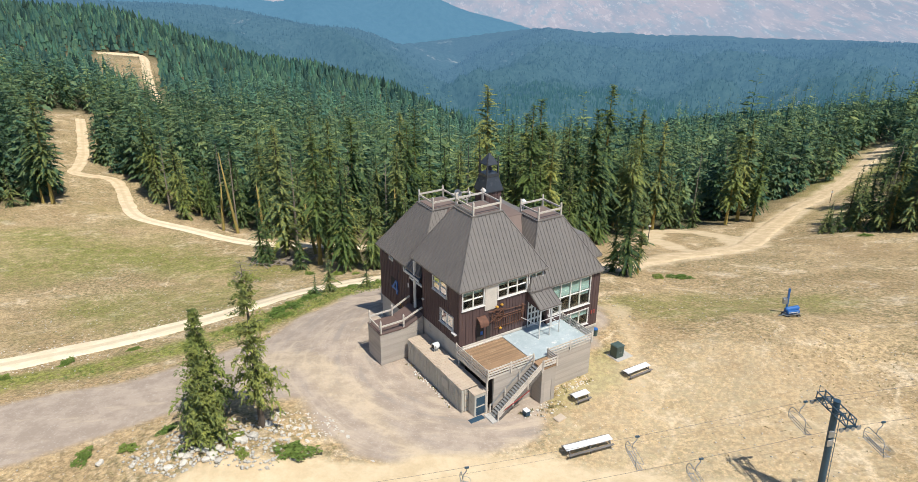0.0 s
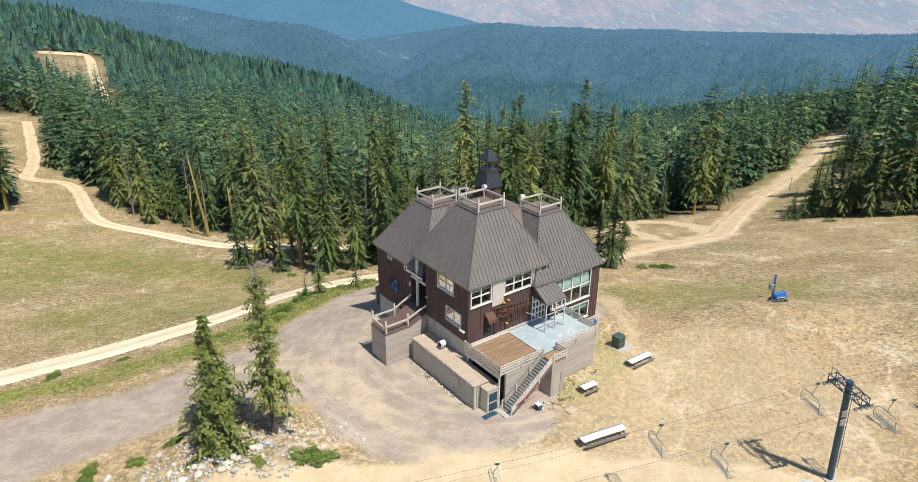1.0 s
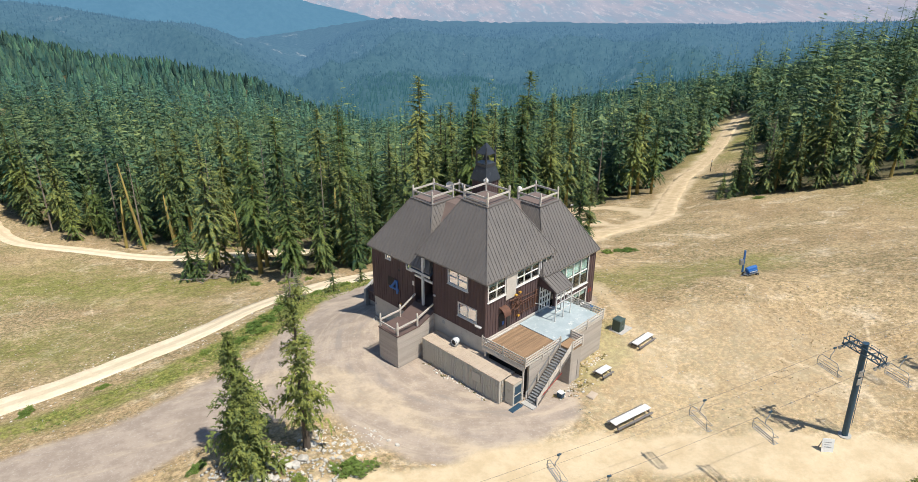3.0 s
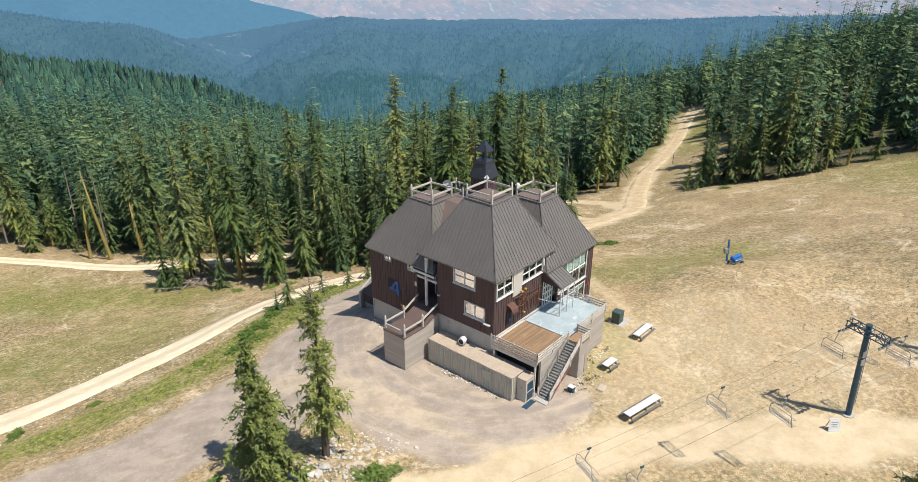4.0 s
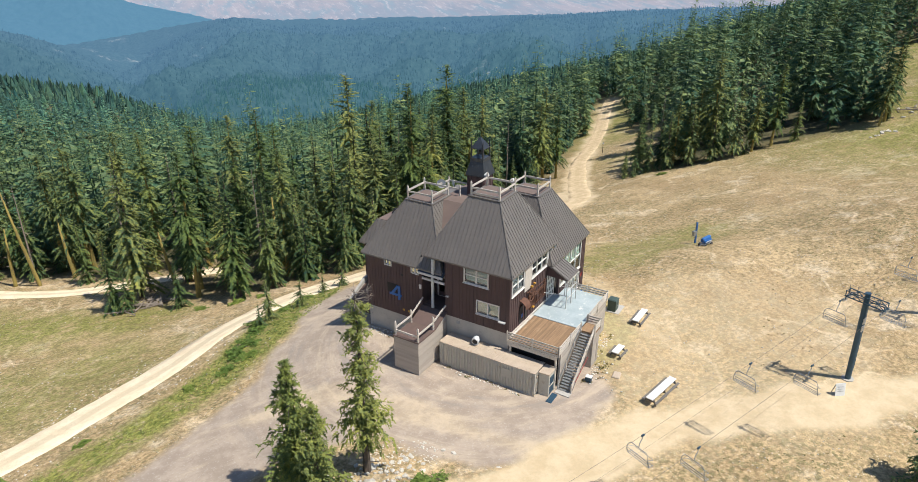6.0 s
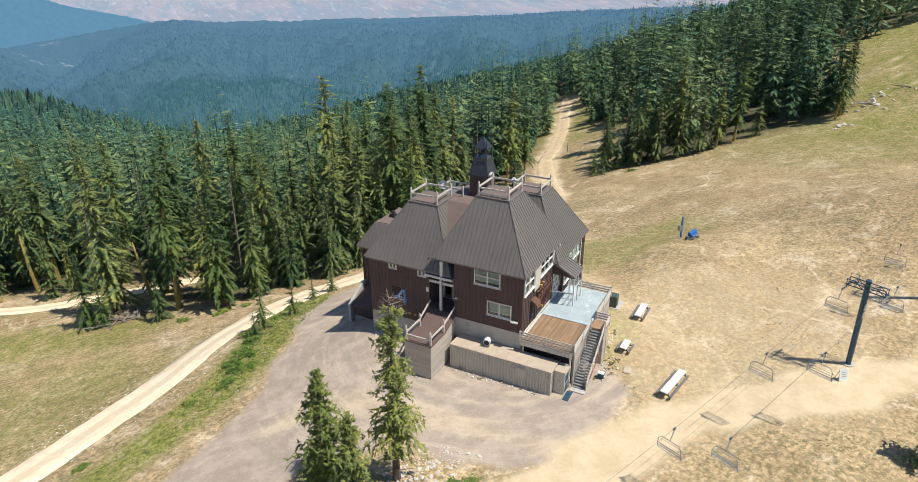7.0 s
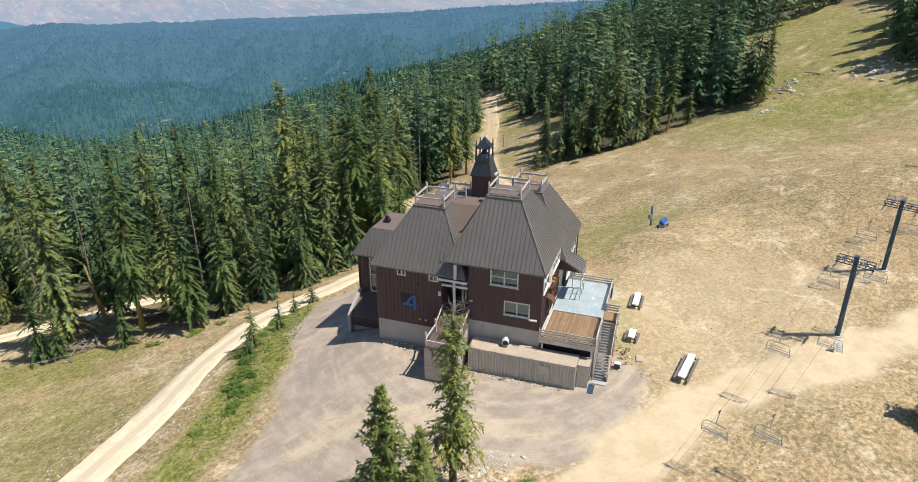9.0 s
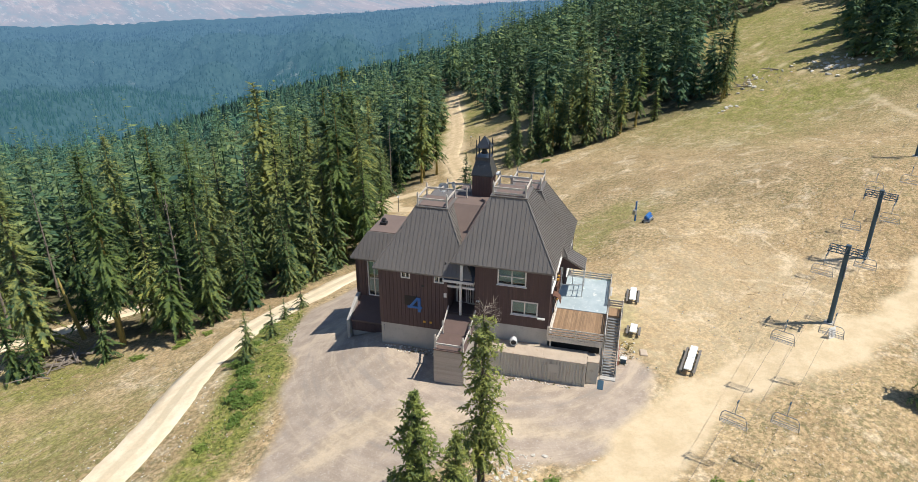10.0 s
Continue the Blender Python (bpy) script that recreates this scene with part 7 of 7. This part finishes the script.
for i, (x, y, s) in enumerate(((-14.8, 46.4, 1.9), (-21.3, 83.5, 1.6), (-20.9, 86.2, 1.3), (-23.0, 77.6, 1.2), (-24.4, 78.9, 1.6), (-22.4, 80.5, 1.5), (-26.0, 76.2, 1.1), (-30.0, 75.0, 1.0), (-12.4, 94.8, 1.2), (-16.5, 90.5, 1.2), (-0.9, 35.9, 1.0), (-2.6, 38.0, 0.8), (-47, 67.5, 1.2), (-52, 64.0, 1.0), (-40.5, 70.8, 0.9), (-34, 47.5, 1.2), (-30.0, 48.2, 1.0), (-27.5, 50.5, 0.9), (-19.0, 45.8, 0.8), (36.5, 98.0, 2.0), (33.0, 97.5, 1.4), (-26, 106, 1.2), (-21, 104, 1.4), (-17.5, 103, 1.1), (88.0, 130.5, 1.5), (-20.2, 47.8, 0.8))):
    z = float(ground_height(x, y)) - 0.05
    ob = new("shrub", SHRUBS[i % 2])
    ob.matrix_world = pose(x, y, z, 0, 0, i * 67) @ Matrix.Diagonal((s * 1.1, s * 0.9, s * 0.6, 1))
    tagged(ob, "low dense green shrub on the dry bank", "shrub", "low shrubs")


def rock_mesh(seed):
    rng = random.Random(seed)
    bm = bmesh.new()
    bmesh.ops.create_icosphere(bm, subdivisions=1, radius=0.5)
    for v in bm.verts:
        v.co = Vector((v.co.x * 1.2, v.co.y * 0.9, v.co.z * 0.65)) * rng.uniform(0.75, 1.2)
    me = bpy.data.meshes.new("rock")
    bm.to_mesh(me)
    bm.free()
    me.materials.append(M_ROCK)
    return me


ROCKS = [rock_mesh(k) for k in range(5)]
rk = random.Random(9)
spots = [(rk.gauss(-22.5, 4.2), rk.gauss(46.6, 1.5), rk.uniform(0.35, 1.0)) for _ in range(46)] + [(rk.gauss(-15.0, 1.6), rk.gauss(50.2, 1.3), rk.uniform(0.25, 0.6)) for _ in range(26)]
spots += [(rk.gauss(126.5, 2.5), rk.gauss(102, 0.8), rk.uniform(0.5, 1.1)) for _ in range(12)] + [(rk.gauss(148, 5), rk.gauss(103.5, 3.5), rk.uniform(0.4, 1.5)) for _ in range(34)] + [(rk.gauss(157, 5), rk.gauss(88, 5), rk.uniform(0.4, 1.5)) for _ in range(46)]
for i, (x, y, s) in enumerate(spots):
    ob = new("rock", ROCKS[i % 5])
    ob.matrix_world = pose(x, y, float(ground_height(x, y)) + 0.08 * s, rk.uniform(-20, 20), rk.uniform(-20, 20), rk.uniform(0, 360)) @ Matrix.Diagonal((s, s, s, 1))
    tagged(ob, "pale granite boulder on the bank" if x < 0 else "pale granite boulder by the woods", "rock", "boulders")


def pebble():
    v = np.array([(0.5, 0, 0), (0, 0.45, 0.05), (-0.5, 0.05, 0), (0, -0.45, 0), (0.05, 0, 0.35), (0, 0, -0.2)])
    return v, np.array([(0, 1, 4), (1, 2, 4), (2, 3, 4), (3, 0, 4), (1, 0, 5), (2, 1, 5), (3, 2, 5), (0, 3, 5)])


def tuft(rng):
    v, f = [], []
    for k in range(7):
        a, r = rng.uniform(0, 6.28), rng.uniform(0.0, 0.35)
        b = rng.uniform(0, 6.28)
        x, y = math.cos(a) * r, math.sin(a) * r
        n = len(v)
        v += [(x - 0.16 * math.cos(b), y - 0.16 * math.sin(b), 0), (x + 0.16 * math.cos(b), y + 0.16 * math.sin(b), 0.02), (x + rng.uniform(-0.25, 0.25), y + rng.uniform(-0.25, 0.25), rng.uniform(0.12, 0.4))]
        f.append((n, n + 1, n + 2))
    return np.array(v), np.array(f)


def open_ground(x, y):
    ok = inside(x, y, CLEARING) & (near_line(x, y, ROAD_NEAR) > 3.2) & (near_line(x, y, ROAD_FAR) > 2.6) & (near_line(x, y, ROAD_LOOP) > 3) & (near_line(x, y, TRACK_LIFT) > 4.5)
    u = x * math.cos(radians(32)) + (y - 58.2) * math.sin(radians(32))
    v = -x * math.sin(radians(32)) + (y - 58.2) * math.cos(radians(32))
    lodge_area = (u > -6.5) & (u < 23) & (v > -8.5) & (v < 23)
    return ok & ~lodge_area


def strewn(name, label, mat, kinds, count, size, test, area, seed):
    rng = np.random.default_rng(seed)
    x = rng.uniform(area[0], area[1], count)
    y = rng.uniform(area[2], area[3], count)
    ok = test(x, y)
    x, y = x[ok], y[ok]
    ob = scatter(name, label, mat, kinds, x, y, rng.uniform(size[0], size[1], len(x)) ** 1.0, rng.uniform(0, 6.28, len(x)))
    ob["category"] = name.split("_")[-1]
    return ob


def not_pad(x, y):
    return open_ground(x, y) & ~inside(x, y, PAD)


tf = random.Random(2)
TUFTS = [tuft(tf) for _ in range(5)]
strewn("grass", "dry olive grass tufts scattered over the slope", M_TUFT, TUFTS, 42000, (0.12, 0.34), lambda x, y: not_pad(x, y) & (np.hypot((x - 17) / 1.3, y - 54) > 9 + 2 * ripple(x, y, 3.0, 1.0)) & (0.5 * ripple(x, y, 4.0, 2.0) + 0.8 * ripple(x, y, 13.0, 6.0) + 0.7 * np.sin(x * 913.7 + y * 517.3) > 0.35), (-75, 125, 30, 135), 1)
strewn("green_grass", "green grass tufts on the bank", M_BANK, TUFTS, 14000, (0.16, 0.45), lambda x, y: inside(x, y, GREEN_BANK), (-45, 0, 60, 100), 2)
strewn("pebbles", "pale stones scattered over the dry slope", M_ROCK, [pebble()], 7000, (0.07, 0.26), not_pad, (-70, 125, 30, 130), 3)
strewn("roadside_stones", "white stones along the bank below the dirt road", M_ROCK, [pebble()], 2600, (0.08, 0.36), lambda x, y: (np.abs(near_line(x, y, ROAD_NEAR) - 4.6 - 1.6 * ripple(x, y, 3.0, 2.0)) < 1.5) & ~inside(x, y, GREEN_BANK) & inside(x, y, CLEARING), (-70, -8, 45, 98), 14)
strewn("rubble", "white rubble heaped at the foot of the bank", M_ROCK, [pebble()], 2600, (0.15, 0.5), lambda x, y: ((x + 22) / 8) ** 2 + ((y - 47) / 3) ** 2 + 0.5 * ripple(x, y, 1.5, 1.0) < 1, (-34, -10, 40, 54), 4)
strewn("bank_rubble", "white rubble heaped beside the gravel", M_ROCK, [pebble()], 700, (0.1, 0.34), lambda x, y: ((x + 14.6) / 3.2) ** 2 + ((y - 50.6) / 2.4) ** 2 < 1, (-19, -10, 46, 55), 5)


def deck_foot(x, y):
    u = x * math.cos(radians(32)) + (y - 58.2) * math.sin(radians(32))
    v = -x * math.sin(radians(32)) + (y - 58.2) * math.cos(radians(32))
    a = (u > 2.5) & (u < 12.5) & (v < np.where(u < 7.1, -7.2, -5.6)) & (v > np.where(u < 7.1, -8.6, -6.9) + 0.6 * ripple(x, y, 0.8, 1.0))
    b = (v > 10.8) & (v < 17.5) & (u > -1.2 + 0.3 * ripple(x, y, 0.7, 1.0)) & (u < -0.1)
    c = (v > -3.0) & (v < 6.5) & (u > -2.95 + 0.3 * ripple(x, y, 0.7, 1.0)) & (u < -2.5)
    return a | b | c


strewn("foundation_rubble", "white stones along the foot of the lodge", M_ROCK, [pebble()], 9000, (0.1, 0.36), deck_foot, (-14, 16, 48, 78), 6)
strewn("foundation_grass", "dry yellow grass along the foot of the lodge", M_TUFT, TUFTS, 2500, (0.3, 0.7), deck_foot, (-14, 16, 48, 78), 7)

# fallen timber at the edge of the woods
lg = random.Random(6)
for i in range(56):
    x, y = (lg.gauss(-32.5, 1.9), lg.gauss(116.5, 1.6)) if i < 42 else (lg.gauss(147, 5), lg.gauss(105, 3.5))
    a, ln = lg.uniform(0, 3.14), lg.uniform(1.5, 5.0)
    r = lg.choice((0.06, 0.08, 0.12, 0.2))
    z0, z1 = float(ground_height(x, y)), float(ground_height(x + math.cos(a) * ln, y + math.sin(a) * ln))
    up = lg.uniform(0.05, 0.9)
    s = Shape().tube([(x, y, z0 + r), (x + math.cos(a) * ln * 0.5, y + math.sin(a) * ln * 0.5, (z0 + z1) / 2 + r + up * 0.5 + lg.uniform(-0.1, 0.1)), (x + math.cos(a) * ln, y + math.sin(a) * ln, z1 + r + up)], [r, r * 0.8, r * 0.4], 6)
    tagged(new("log", s.mesh("log", M_DEADWOOD)), "grey fallen log in a brush pile by the woods" if r > 0.1 else "thin grey dead branch in a brush pile", "log", "brush pile")


def dead_tree(x, y, h, seed):
    rng = random.Random(seed)
    t = thing("dead_tree", pose(x, y, float(ground_height(x, y)), 0, 0, 0), "bare grey dead conifer among the woods", "tree", "dead conifers")
    part("trunk", Shape().tube([(0, 0, -0.3), (0.1, 0, h * 0.5), (0.2, 0.1, h)], [0.24, 0.15, 0.03], 7), M_DEADWOOD, t)
    for k in range(18):
        z = h * rng.uniform(0.3, 0.97)
        a, ln = rng.uniform(0, 6.28), rng.uniform(0.6, 2.2) * (1.2 - z / h)
        part("branch", Shape().tube([(0.1, 0, z), (0.1 + math.cos(a) * ln * 0.6, math.sin(a) * ln * 0.6, z - 0.1), (0.1 + math.cos(a) * ln, math.sin(a) * ln, z + 0.25)], [0.05, 0.035, 0.01], 4), M_DEADWOOD, t)


def lichen_snag(x, y, h, lean, turn, seed):
    rng = random.Random(seed)
    t = thing("dead_tree", pose(x, y, float(ground_height(x, y)), 0, 0, turn) @ pose(0, 0, 0, 0, lean, 0), "bare trunk covered in yellow lichen at the edge of the woods", "tree", "lichen-covered trunks")
    part("trunk", Shape().tube([(0, 0, -0.5), (0.05, 0, 0.4), (-0.05, 0.05, h * 0.5), (0.1, 0, h)], [0.46, 0.36, 0.27, 0.1], 9), M_LICHEN, t, smooth=True)
    for k in range(9):
        z, a, ln = h * rng.uniform(0.25, 0.95), rng.uniform(0, 6.28), rng.uniform(0.4, 1.4)
        part("branch", Shape().tube([(0, 0, z), (math.cos(a) * ln, math.sin(a) * ln, z + rng.uniform(-0.3, 0.2))], [0.05, 0.015], 4), M_DEADWOOD, t)


for k, (x, y, h, lean, turn) in enumerate(((-52.5, 147.5, 20, -6, 10), (-46.5, 148.5, 13, -3, 40), (-26.2, 125.7, 17, -4, 20), (-28.8, 123.4, 11, -7, 0), (-57, 150.5, 12, 4, 0), (-12.0, 117, 14, 2, 60))):
    lichen_snag(x, y, h, lean, turn, k + 40)
for k, (x, y, h) in enumerate(((-33, 125, 12), (74, 176, 22), (-53, 149, 20), (-36, 138, 21), (-14, 122, 19), (2, 128, 22), (-62, 166, 20), (20, 140, 23), (64, 168, 20), (104, 150, 18), (118, 138, 17), (-78, 170, 19), (-26, 152, 22))):
    dead_tree(x, y, h, k)
